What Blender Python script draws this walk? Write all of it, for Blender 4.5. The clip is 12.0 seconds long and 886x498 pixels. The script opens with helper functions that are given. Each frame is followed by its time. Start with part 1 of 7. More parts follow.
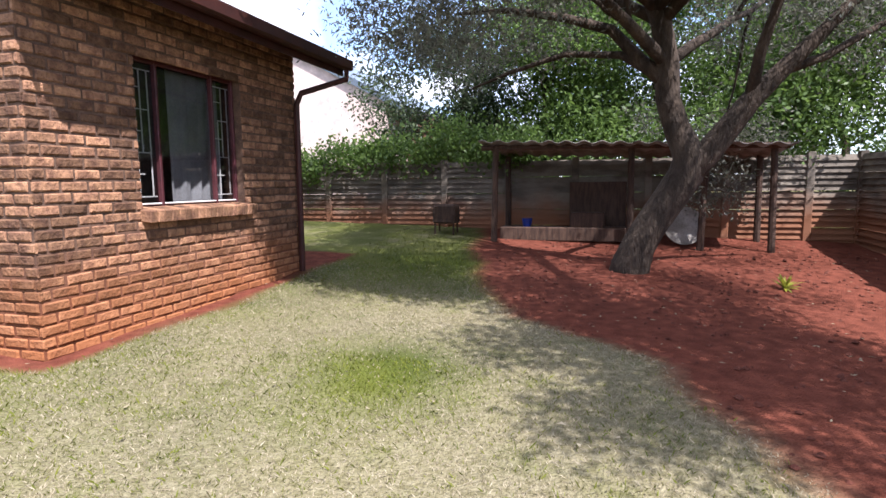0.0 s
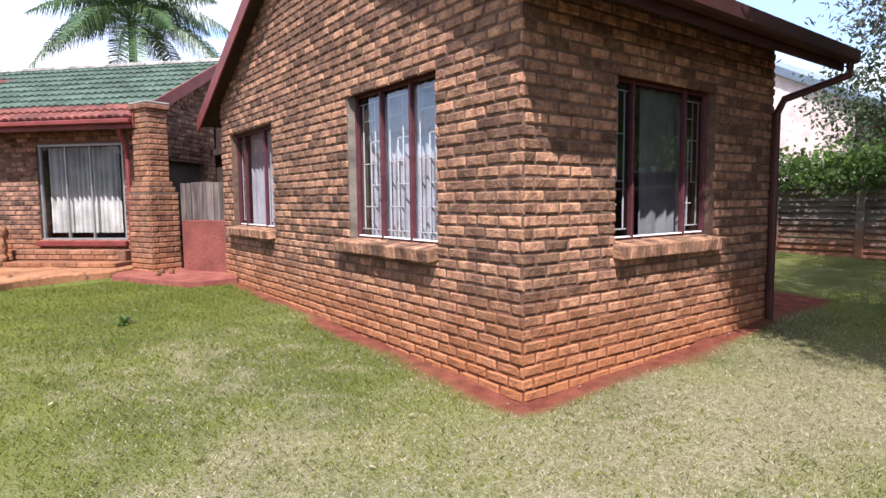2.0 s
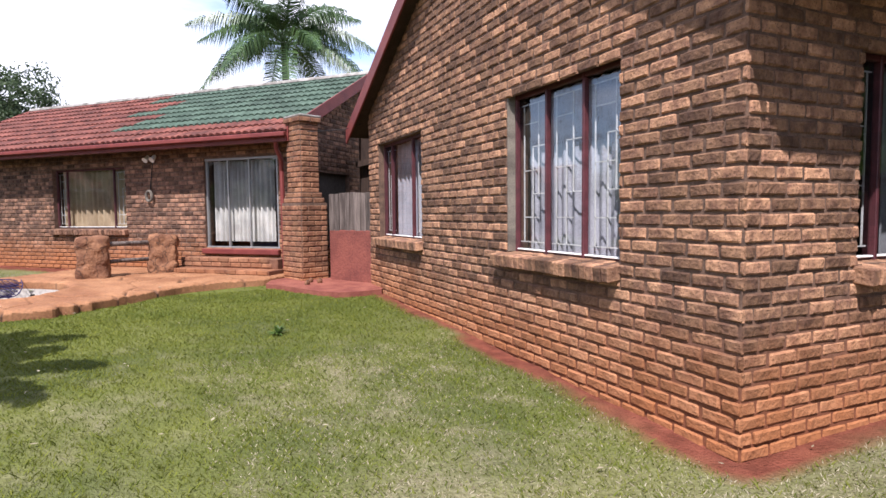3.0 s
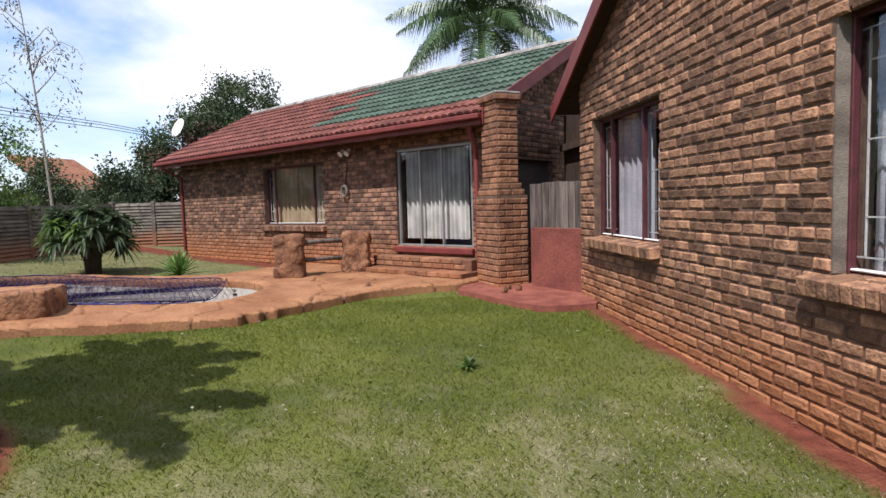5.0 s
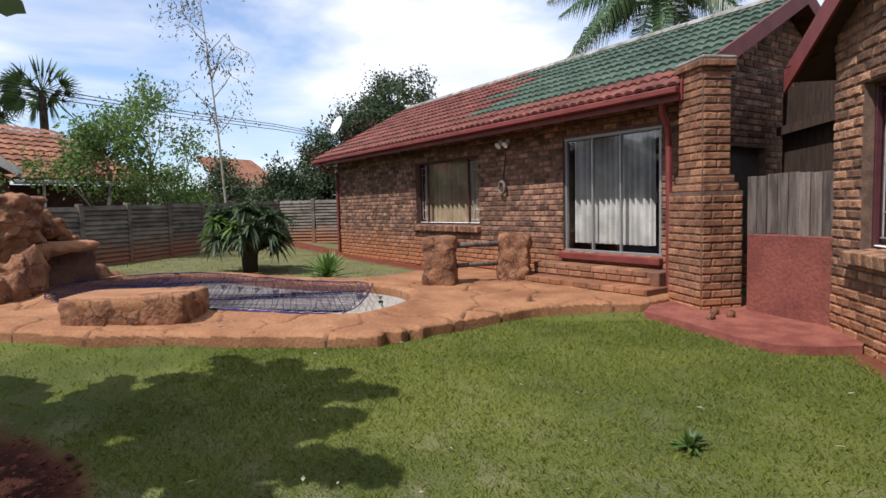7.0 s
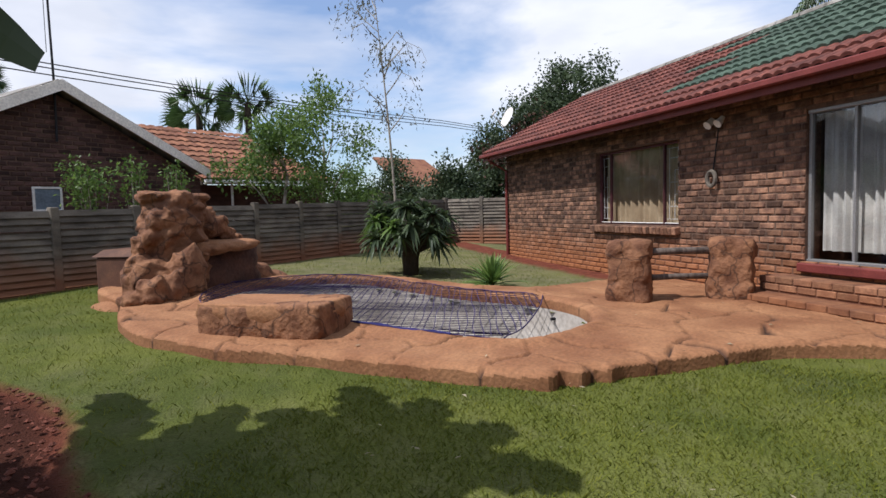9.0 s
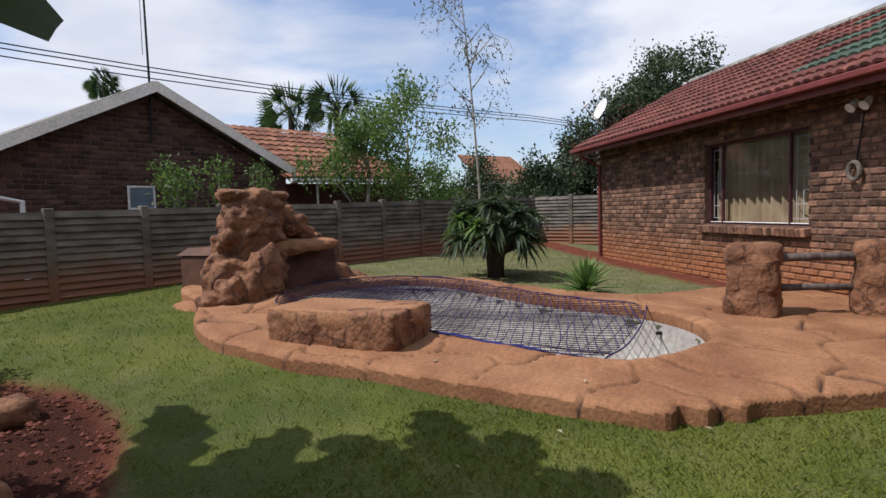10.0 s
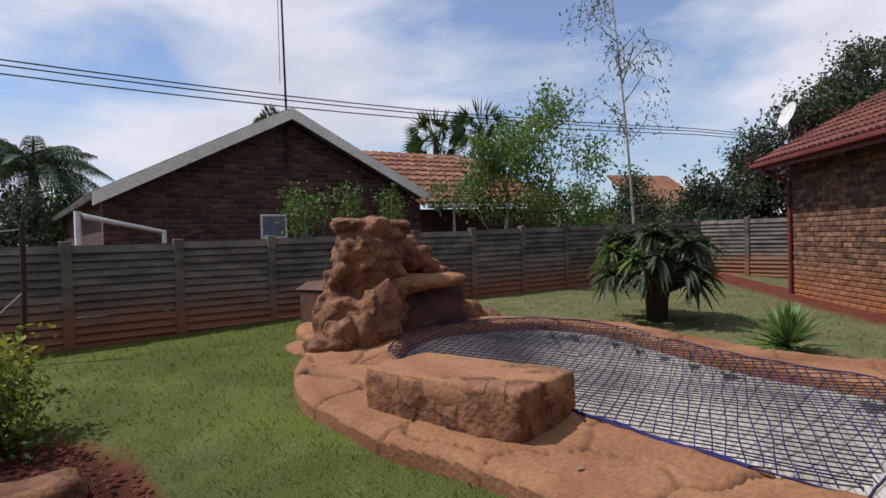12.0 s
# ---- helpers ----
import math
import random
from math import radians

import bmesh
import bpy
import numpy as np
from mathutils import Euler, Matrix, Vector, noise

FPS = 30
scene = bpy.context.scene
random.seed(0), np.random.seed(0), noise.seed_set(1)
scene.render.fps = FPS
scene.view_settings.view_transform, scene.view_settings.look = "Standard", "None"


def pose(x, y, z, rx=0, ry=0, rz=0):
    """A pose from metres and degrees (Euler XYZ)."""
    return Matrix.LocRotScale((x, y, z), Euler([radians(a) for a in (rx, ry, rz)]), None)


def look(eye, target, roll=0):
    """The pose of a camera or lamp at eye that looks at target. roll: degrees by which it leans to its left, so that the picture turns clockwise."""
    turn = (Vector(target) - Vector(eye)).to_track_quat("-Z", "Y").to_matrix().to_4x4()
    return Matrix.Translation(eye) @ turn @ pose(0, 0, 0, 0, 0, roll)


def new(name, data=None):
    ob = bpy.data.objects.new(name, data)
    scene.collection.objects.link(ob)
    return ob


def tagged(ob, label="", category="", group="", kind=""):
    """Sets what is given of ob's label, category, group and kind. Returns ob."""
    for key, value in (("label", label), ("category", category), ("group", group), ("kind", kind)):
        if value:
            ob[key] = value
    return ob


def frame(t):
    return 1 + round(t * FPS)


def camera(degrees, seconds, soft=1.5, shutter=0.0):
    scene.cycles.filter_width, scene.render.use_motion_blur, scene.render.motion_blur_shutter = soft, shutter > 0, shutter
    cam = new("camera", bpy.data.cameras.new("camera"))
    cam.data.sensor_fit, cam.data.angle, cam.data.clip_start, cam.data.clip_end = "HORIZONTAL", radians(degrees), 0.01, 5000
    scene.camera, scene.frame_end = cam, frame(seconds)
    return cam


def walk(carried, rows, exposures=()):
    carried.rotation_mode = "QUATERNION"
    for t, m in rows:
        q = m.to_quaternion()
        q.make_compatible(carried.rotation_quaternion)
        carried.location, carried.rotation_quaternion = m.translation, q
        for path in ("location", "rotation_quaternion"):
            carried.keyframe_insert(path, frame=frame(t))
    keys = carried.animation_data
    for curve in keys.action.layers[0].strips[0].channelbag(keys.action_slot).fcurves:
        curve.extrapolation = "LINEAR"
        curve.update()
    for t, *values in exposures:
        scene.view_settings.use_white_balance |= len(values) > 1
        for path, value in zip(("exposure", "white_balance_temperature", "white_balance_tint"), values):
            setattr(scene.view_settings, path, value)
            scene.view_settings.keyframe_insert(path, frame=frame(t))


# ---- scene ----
cam = camera(74.9, 12.0)
PATH = [
    (0, (0.151, 0.087, 1.437), (-0.409, 1.994, 1.21), -0.7),
    (0.5, (-0.096, 0.23, 1.463), (-1.003, 1.997, 1.235), -0.6),
    (1, (-0.389, 0.31, 1.51), (-1.567, 1.911, 1.284), -0.5),
    (1.5, (-0.65, 0.35, 1.546), (-2.06, 1.752, 1.325), -0.6),
    (2, (-0.947, 0.399, 1.594), (-2.542, 1.593, 1.427), -0.6),
    (2.5, (-1.247, 0.405, 1.598), (-2.989, 1.378, 1.467), -0.7),
    (3, (-1.573, 0.399, 1.593), (-3.39, 1.224, 1.467), -0.6),
    (4.8, (-3.071, 0.747, 1.686), (-5.053, 0.964, 1.53), -1.7),
    (5, (-3.191, 0.705, 1.68), (-5.177, 0.886, 1.525), -1.7),
    (5.5, (-3.552, 0.672, 1.685), (-5.546, 0.715, 1.532), -1.7),
    (6, (-3.863, 0.608, 1.675), (-5.855, 0.519, 1.525), -1.5),
    (6.5, (-4.25, 0.55, 1.685), (-6.233, 0.328, 1.537), -1.5),
    (7, (-4.575, 0.508, 1.694), (-6.541, 0.174, 1.546), -1.5),
    (9, (-5.943, 0.095, 1.659), (-7.729, -0.795, 1.525), -1.6),
    (9.5, (-6.23, -0.078, 1.656), (-7.938, -1.112, 1.525), -1.6),
    (10, (-6.469, -0.215, 1.657), (-8.107, -1.356, 1.526), -1.6),
    (10.5, (-6.756, -0.364, 1.683), (-8.302, -1.625, 1.553), -1.6),
    (11, (-6.992, -0.541, 1.706), (-8.445, -1.909, 1.575), -1.6),
    (11.5, (-7.264, -0.731, 1.717), (-8.643, -2.174, 1.591), -1.7),
    (12, (-7.486, -0.929, 1.746), (-8.796, -2.441, 1.709), -1.7),
]
walk(cam, [(t, look(eye, target, roll)) for t, eye, target, roll in PATH],
     exposures=[(0, 1.25, 5850, 19), (1.5, 1.22, 5850, 19), (3, 0.9, 5900, 18), (5, 0.45, 6000, 14), (7, 0.3, 6000, 13), (9, 0.1, 5950, 13), (12, -0.24, 5950, 13)])

# ---- world and light ----
SUN = Vector((0.78, -0.625, 0)).normalized()
SUN_EL = radians(55.5)
sun_dir = Vector((SUN.x * math.cos(SUN_EL), SUN.y * math.cos(SUN_EL), math.sin(SUN_EL)))
sun = new("sun", bpy.data.lights.new("sun", "SUN"))
sun.data.energy, sun.data.angle, sun.data.color = 5.0, radians(0.6), (1.0, 0.94, 0.86)
sun.matrix_world = look(sun_dir * 40, (0, 0, 0))

world = bpy.data.worlds.new("world")
scene.world = world
world.use_nodes = True
wt = world.node_tree
wt.nodes.clear()
w_out, w_bg = wt.nodes.new("ShaderNodeOutputWorld"), wt.nodes.new("ShaderNodeBackground")
w_sky, w_mix = wt.nodes.new("ShaderNodeTexSky"), wt.nodes.new("ShaderNodeMix")
w_co, w_map = wt.nodes.new("ShaderNodeTexCoord"), wt.nodes.new("ShaderNodeMapping")
w_n1, w_ramp = wt.nodes.new("ShaderNodeTexNoise"), wt.nodes.new("ShaderNodeValToRGB")
w_n2, w_tint = wt.nodes.new("ShaderNodeTexNoise"), wt.nodes.new("ShaderNodeValToRGB")
w_sky.sky_type, w_sky.sun_disc = "NISHITA", False
w_sky.sun_elevation, w_sky.sun_rotation = SUN_EL, math.atan2(SUN.x, SUN.y)
w_map.inputs["Scale"].default_value = (1.0, 1.0, 2.6)
w_map.inputs["Rotation"].default_value = (0.12, 0.05, 0.6)
w_n1.inputs["Scale"].default_value, w_n1.inputs["Detail"].default_value = 2.3, 6
w_n1.inputs["Roughness"].default_value, w_n1.inputs["Distortion"].default_value = 0.5, 0.35
w_ramp.color_ramp.elements[0].position, w_ramp.color_ramp.elements[1].position = 0.41, 0.58
w_ramp.color_ramp.elements[0].color = (0.12, 0.12, 0.12, 1)
w_n2.inputs["Scale"].default_value, w_n2.inputs["Detail"].default_value = 4.0, 5
w_tint.color_ramp.elements[0].color, w_tint.color_ramp.elements[1].color = (13.8, 14.1, 14.8, 1), (17.2, 17.1, 17.2, 1)
w_tint.color_ramp.elements[0].position, w_tint.color_ramp.elements[1].position = 0.36, 0.6
w_gain = wt.nodes.new("ShaderNodeVectorMath")
w_gain.operation = "MULTIPLY"
w_gain.inputs[1].default_value = (2.35, 2.55, 2.75)
w_mix.data_type = "RGBA"
w_bg.inputs["Strength"].default_value = 0.054
for a, b in ((w_co.outputs["Generated"], w_map.inputs[0]), (w_map.outputs[0], w_n1.inputs["Vector"]),
             (w_map.outputs[0], w_n2.inputs["Vector"]), (w_n1.outputs[0], w_ramp.inputs[0]), (w_n2.outputs[0], w_tint.inputs[0]),
             (w_ramp.outputs[0], w_mix.inputs[0]), (w_sky.outputs[0], w_gain.inputs[0]), (w_gain.outputs[0], w_mix.inputs[6]), (w_tint.outputs[0], w_mix.inputs[7]),
             (w_mix.outputs[2], w_bg.inputs["Color"]), (w_bg.outputs[0], w_out.inputs[0])):
    wt.links.new(a, b)

# ---- materials ----


def mat(name, col, rough=0.8, col2=None, scale=6.0, grain=60.0, bump=0.3, vary=0.12, metal=0.0, spec=0.3, stretch=(1, 1, 1), coords="Object",
        dirt=None, dirt_z=(0.1, 0.9), depth=0.01, pits=0.0, cracks=0.0):
    """A two-scale surface: patches between two colours, fine grain with relief, per-piece variation, splashed dirt below a height."""
    k = 1.0 if min(col) > 0.4 else 0.72
    col, col2 = tuple(c * k for c in col), tuple(c * k for c in col2) if col2 else None
    dirt = tuple(c * k for c in dirt) if dirt else None
    m = bpy.data.materials.new(name)
    m.use_nodes = True
    nt = m.node_tree
    n, lk = nt.nodes, nt.links
    b = n["Principled BSDF"]
    b.inputs["Roughness"].default_value, b.inputs["Metallic"].default_value = rough, metal
    b.inputs["Specular IOR Level"].default_value = spec
    co = n.new("ShaderNodeNewGeometry" if coords == "World" else "ShaderNodeTexCoord")
    vec = co.outputs["Position"] if coords == "World" else co.outputs["Object"]
    mp = n.new("ShaderNodeMapping")
    mp.inputs["Scale"].default_value = stretch
    lk.new(vec, mp.inputs[0])
    big, fine = n.new("ShaderNodeTexNoise"), n.new("ShaderNodeTexNoise")
    big.inputs["Scale"].default_value, big.inputs["Detail"].default_value = scale, 4
    fine.inputs["Scale"].default_value, fine.inputs["Detail"].default_value = grain, 3
    for q in (big, fine):
        lk.new(mp.outputs[0], q.inputs["Vector"])
    ramp = n.new("ShaderNodeValToRGB")
    c2 = col2 or tuple(c * 0.72 for c in col)
    ramp.color_ramp.elements[0].color, ramp.color_ramp.elements[1].color = (*c2, 1), (*col, 1)
    ramp.color_ramp.elements[0].position, ramp.color_ramp.elements[1].position = 0.36, 0.62
    lk.new(big.outputs[0], ramp.inputs[0])
    hsv = n.new("ShaderNodeHueSaturation")
    lk.new(ramp.outputs[0], hsv.inputs["Color"])
    oi, isl, add = n.new("ShaderNodeObjectInfo"), n.new("ShaderNodeNewGeometry"), n.new("ShaderNodeMath")
    add.operation = "ADD"
    lk.new(oi.outputs["Random"], add.inputs[0])
    lk.new(isl.outputs["Random Per Island"], add.inputs[1])
    fr = n.new("ShaderNodeMath")
    fr.operation = "FRACT"
    lk.new(add.outputs[0], fr.inputs[0])
    mr = n.new("ShaderNodeMapRange")
    mr.inputs["To Min"].default_value, mr.inputs["To Max"].default_value = 1 - vary * 2, 1 + vary * 1.6
    lk.new(fr.outputs[0], mr.inputs[0])
    mg = n.new("ShaderNodeMapRange")
    mg.inputs["From Min"].default_value, mg.inputs["From Max"].default_value = 0.3, 0.7
    mg.inputs["To Min"].default_value, mg.inputs["To Max"].default_value = 0.8, 1.18
    lk.new(fine.outputs[0], mg.inputs[0])
    mul = n.new("ShaderNodeMath")
    mul.operation = "MULTIPLY"
    lk.new(mr.outputs[0], mul.inputs[0])
    lk.new(mg.outputs[0], mul.inputs[1])
    lk.new(mul.outputs[0], hsv.inputs["Value"])
    out = hsv.outputs[0]
    if pits:
        pv, pr, pm = n.new("ShaderNodeTexVoronoi"), n.new("ShaderNodeMapRange"), n.new("ShaderNodeMix")
        pm.data_type = "RGBA"
        pv.inputs["Scale"].default_value = 62
        pr.inputs["From Min"].default_value, pr.inputs["From Max"].default_value = 0.12, 0.3
        pr.inputs["To Min"].default_value, pr.inputs["To Max"].default_value = pits, 0.0
        lk.new(mp.outputs[0], pv.inputs["Vector"])
        lk.new(pv.outputs["Distance"], pr.inputs[0])
        lk.new(pr.outputs[0], pm.inputs[0])
        lk.new(out, pm.inputs[6])
        pm.inputs[7].default_value = (0.045, 0.026, 0.02, 1)
        out = pm.outputs[2]
    if dirt:
        sep, geo, dn, dm, mx = (n.new("ShaderNodeSeparateXYZ"), n.new("ShaderNodeNewGeometry"), n.new("ShaderNodeTexNoise"),
                                n.new("ShaderNodeMapRange"), n.new("ShaderNodeMix"))
        mx.data_type = "RGBA"
        dn.inputs["Scale"].default_value, dn.inputs["Detail"].default_value = 2.2, 5
        lk.new(geo.outputs["Position"], sep.inputs[0])
        lk.new(geo.outputs["Position"], dn.inputs["Vector"])
        ad = n.new("ShaderNodeMath")
        ad.operation, ad.inputs[1].default_value = "MULTIPLY_ADD", -0.7
        lk.new(dn.outputs[0], ad.inputs[0])
        lk.new(sep.outputs[2], ad.inputs[2])
        dm.inputs["From Min"].default_value, dm.inputs["From Max"].default_value = dirt_z[0] - 0.35, dirt_z[1] - 0.35
        dm.inputs["To Min"].default_value, dm.inputs["To Max"].default_value = 0.85, 0.0
        lk.new(ad.outputs[0], dm.inputs[0])
        lk.new(dm.outputs[0], mx.inputs[0])
        lk.new(out, mx.inputs[6])
        mx.inputs[7].default_value = (*dirt, 1)
        out = mx.outputs[2]
    lk.new(out, b.inputs["Base Color"])
    if cracks:
        cd, cv, cr, cm = n.new("ShaderNodeVectorMath"), n.new("ShaderNodeTexVoronoi"), n.new("ShaderNodeMapRange"), n.new("ShaderNodeMix")
        cn = n.new("ShaderNodeTexNoise")
        cn.inputs["Scale"].default_value, cn.inputs["Detail"].default_value = 4.0, 3
        lk.new(mp.outputs[0], cn.inputs["Vector"])
        cd.operation = "MULTIPLY_ADD"
        cd.inputs[1].default_value = (0.35, 0.35, 0.35)
        lk.new(cn.outputs["Color"], cd.inputs[0])
        lk.new(mp.outputs[0], cd.inputs[2])
        cv.feature = "DISTANCE_TO_EDGE"
        cv.inputs["Scale"].default_value = cracks
        lk.new(cd.outputs[0], cv.inputs["Vector"])
        cr.inputs["From Min"].default_value, cr.inputs["From Max"].default_value = 0.008, 0.035
        cr.inputs["To Min"].default_value, cr.inputs["To Max"].default_value = 0.62, 0.0
        lk.new(cv.outputs["Distance"], cr.inputs[0])
        cm.data_type = "RGBA"
        lk.new(cr.outputs[0], cm.inputs[0])
        lk.new(out, cm.inputs[6])
        cm.inputs[7].default_value = (0.022, 0.012, 0.009, 1)
        lk.new(cm.outputs[2], b.inputs["Base Color"])
    if bump:
        bp = n.new("ShaderNodeBump")
        bp.inputs["Strength"].default_value, bp.inputs["Distance"].default_value = bump, depth
        lk.new(fine.outputs[0], bp.inputs["Height"])
        lk.new(bp.outputs[0], b.inputs["Normal"])
    return m


def leaf_mat(name, col, col2, rough=0.5, through_light=0.35, spec=0.35):
    """Foliage: per-leaf colour between two greens, with some light passing through."""
    m = bpy.data.materials.new(name)
    m.use_nodes = True
    n, lk = m.node_tree.nodes, m.node_tree.links
    b = n["Principled BSDF"]
    b.inputs["Roughness"].default_value, b.inputs["Specular IOR Level"].default_value = rough, spec
    isl, ramp, oi = n.new("ShaderNodeNewGeometry"), n.new("ShaderNodeValToRGB"), n.new("ShaderNodeTexNoise")
    oi.inputs["Scale"].default_value = 1.3
    geo = n.new("ShaderNodeNewGeometry")
    lk.new(geo.outputs["Position"], oi.inputs["Vector"])
    avg = n.new("ShaderNodeMix")
    avg.inputs[0].default_value = 0.5
    lk.new(isl.outputs["Random Per Island"], avg.inputs[2])
    lk.new(oi.outputs[0], avg.inputs[3])
    ramp.color_ramp.elements[0].color, ramp.color_ramp.elements[1].color = (*col2, 1), (*col, 1)
    ramp.color_ramp.elements[0].position, ramp.color_ramp.elements[1].position = 0.25, 0.75
    lk.new(avg.outputs[0], ramp.inputs[0])
    lk.new(ramp.outputs[0], b.inputs["Base Color"])
    tr, mx = n.new("ShaderNodeBsdfTranslucent"), n.new("ShaderNodeMixShader")
    lk.new(ramp.outputs[0], tr.inputs["Color"])
    mx.inputs[0].default_value = through_light
    lk.new(b.outputs[0], mx.inputs[1])
    lk.new(tr.outputs[0], mx.inputs[2])
    lk.new(mx.outputs[0], n["Material Output"].inputs[0])
    return m


def glass_mat(name, tint=(0.8, 0.85, 0.85), clear=0.75):
    """A window pane: partly clear, partly a mirror of the sky."""
    m = bpy.data.materials.new(name)
    m.use_nodes = True
    n, lk = m.node_tree.nodes, m.node_tree.links
    n.remove(n["Principled BSDF"])
    gl, tp, mx = n.new("ShaderNodeBsdfGlossy"), n.new("ShaderNodeBsdfTransparent"), n.new("ShaderNodeMixShader")
    gl.inputs["Roughness"].default_value = 0.03
    tp.inputs["Color"].default_value = (*tint, 1)
    fr, ad = n.new("ShaderNodeFresnel"), n.new("ShaderNodeMath")
    fr.inputs["IOR"].default_value = 1.5
    ad.inputs[1].default_value = 1 - clear - 0.04
    lk.new(fr.outputs[0], ad.inputs[0])
    lk.new(ad.outputs[0], mx.inputs[0])
    lk.new(tp.outputs[0], mx.inputs[1])
    lk.new(gl.outputs[0], mx.inputs[2])
    lk.new(mx.outputs[0], n["Material Output"].inputs[0])
    return m


RED_DUST = (0.42, 0.155, 0.055)
M_BRICK = mat("brick_brown", (0.40, 0.215, 0.118), 0.9, (0.2, 0.1, 0.06), 11, 42, 0.9, 0.3, dirt=RED_DUST, dirt_z=(0.25, 1.0), coords="World", depth=0.012, pits=0.75)
M_BRICK_B = mat("brick_dark_brown", (0.30, 0.16, 0.096), 0.9, (0.125, 0.064, 0.043), 9, 40, 0.6, 0.32, dirt=RED_DUST, dirt_z=(0.55, 1.3), coords="World")
M_BRICK_P = mat("brick_orange", (0.34, 0.165, 0.086), 0.9, (0.2, 0.085, 0.047), 7, 40, 0.5, 0.17, coords="World", dirt=RED_DUST, dirt_z=(0.3, 0.8))
M_MORTAR = mat("mortar", (0.19, 0.115, 0.077), 0.95, (0.115, 0.07, 0.049), 12, 60, 0.4, 0.0, dirt=(0.24, 0.075, 0.03), dirt_z=(0.35, 1.15), coords="World")
M_TILE_RED = mat("roof_tile_red", (0.23, 0.075, 0.052), 0.8, (0.125, 0.04, 0.03), 5, 60, 0.25, 0.16, coords="World")
M_TILE_GREEN = mat("roof_tile_green", (0.088, 0.13, 0.092), 0.8, (0.055, 0.088, 0.06), 5, 60, 0.25, 0.14, coords="World")
M_TILE_ORANGE = mat("roof_tile_orange", (0.36, 0.16, 0.085), 0.8, (0.24, 0.095, 0.055), 3, 40, 0.2, 0.16, coords="World")
M_RED_PAINT = mat("red_oxide_paint", (0.23, 0.05, 0.04), 0.55, (0.17, 0.035, 0.03), 4, 80, 0.15, 0.05, coords="World")
M_DARK_PAINT = mat("dark_maroon_paint", (0.075, 0.025, 0.02), 0.5, (0.05, 0.018, 0.015), 4, 80, 0.1, 0.05, coords="World")
M_SOFFIT = mat("soffit_board", (0.075, 0.046, 0.035), 0.85, (0.045, 0.028, 0.02), 3, 40, 0.2, 0.0, coords="World")
M_CONCRETE = mat("precast_concrete", (0.24, 0.205, 0.16), 0.9, (0.12, 0.10, 0.08), 2.5, 50, 0.4, 0.1, dirt=(0.30, 0.12, 0.055), dirt_z=(0.75, 1.25), coords="World", stretch=(1, 1, 2.5))
M_DECK = mat("imprinted_concrete", (0.40, 0.195, 0.09), 0.85, (0.27, 0.115, 0.05), 1.6, 35, 0.5, 0.0, coords="World", depth=0.015)
M_ROCK = mat("moulded_rock", (0.33, 0.155, 0.075), 0.85, (0.17, 0.072, 0.036), 4.2, 24, 0.8, 0.05, coords="World", depth=0.022, cracks=2.6)
M_POOL = mat("pool_plaster", (0.5, 0.465, 0.415), 0.75, (0.34, 0.305, 0.265), 1.2, 20, 0.15, 0.0, coords="World")
# rock brown darkened to carry the shade below the waterfall ledge
M_ROCK_SHADED = mat("shaded_rock", (0.15, 0.066, 0.042), 0.8, (0.06, 0.03, 0.022), 3, 28, 0.8, 0.0, coords="World", depth=0.02)
M_NET = mat("pool_net_cord", (0.045, 0.03, 0.12), 0.8, (0.025, 0.016, 0.07), 4, 60, 0.1, 0.1)
M_NET_EDGE = mat("blue_net_edge", (0.025, 0.03, 0.20), 0.6, (0.015, 0.018, 0.11), 8, 60, 0.2, 0.05)
M_STEEL_MAROON = mat("maroon_steel_frame", (0.11, 0.03, 0.035), 0.5, (0.075, 0.022, 0.025), 12, 90, 0.15, 0.08)
M_STEEL_WHITE = mat("white_steel", (0.70, 0.69, 0.66), 0.45, (0.6, 0.58, 0.54), 12, 90, 0.1, 0.03)
M_ALU = mat("aluminium", (0.41, 0.4, 0.385), 0.45, (0.405, 0.4, 0.385), 12, 90, 0.05, 0.03, metal=0.6)
M_GLASS = glass_mat("window_glass", (0.80, 0.82, 0.85), 0.86)
M_CURTAIN = mat("grey_white_net_curtain", (0.47, 0.46, 0.49), 0.9, (0.34, 0.335, 0.36), 3, 90, 0.1, 0.03)
M_CURTAIN_CREAM = mat("cream_curtain", (0.66, 0.63, 0.57), 0.9, (0.45, 0.43, 0.39), 3, 90, 0.1, 0.03)
M_CURTAIN_GREY = mat("grey_curtain", (0.36, 0.36, 0.36), 0.9, (0.25, 0.25, 0.25), 3, 90, 0.1, 0.03)
M_CURTAIN_BEIGE = mat("beige_curtain", (0.70, 0.54, 0.34), 0.9, (0.48, 0.35, 0.21), 3, 90, 0.1, 0.03)
# dark lining colour that carries the dimness of the unlit rooms
M_DARK_ROOM = mat("interior_painted_dim", (0.10, 0.085, 0.075), 0.95, (0.07, 0.06, 0.05), 2, 20, 0.0, 0.0)
M_WOOD_GREY = mat("weathered_wood", (0.19, 0.15, 0.125), 0.9, (0.085, 0.064, 0.053), 4, 40, 0.5, 0.2, stretch=(6, 6, 0.6), coords="World")
M_WOOD_DARK = mat("dark_timber", (0.10, 0.06, 0.04), 0.85, (0.05, 0.03, 0.022), 5, 40, 0.5, 0.15, stretch=(5, 5, 0.8), coords="World")
M_BARK = mat("tree_bark", (0.095, 0.07, 0.05), 0.95, (0.04, 0.03, 0.022), 7, 38, 0.9, 0.0, stretch=(1, 1, 0.35), coords="World", depth=0.03)
M_BARK_PALE = mat("pale_bark", (0.42, 0.38, 0.30), 0.9, (0.28, 0.24, 0.19), 8, 60, 0.4, 0.0)
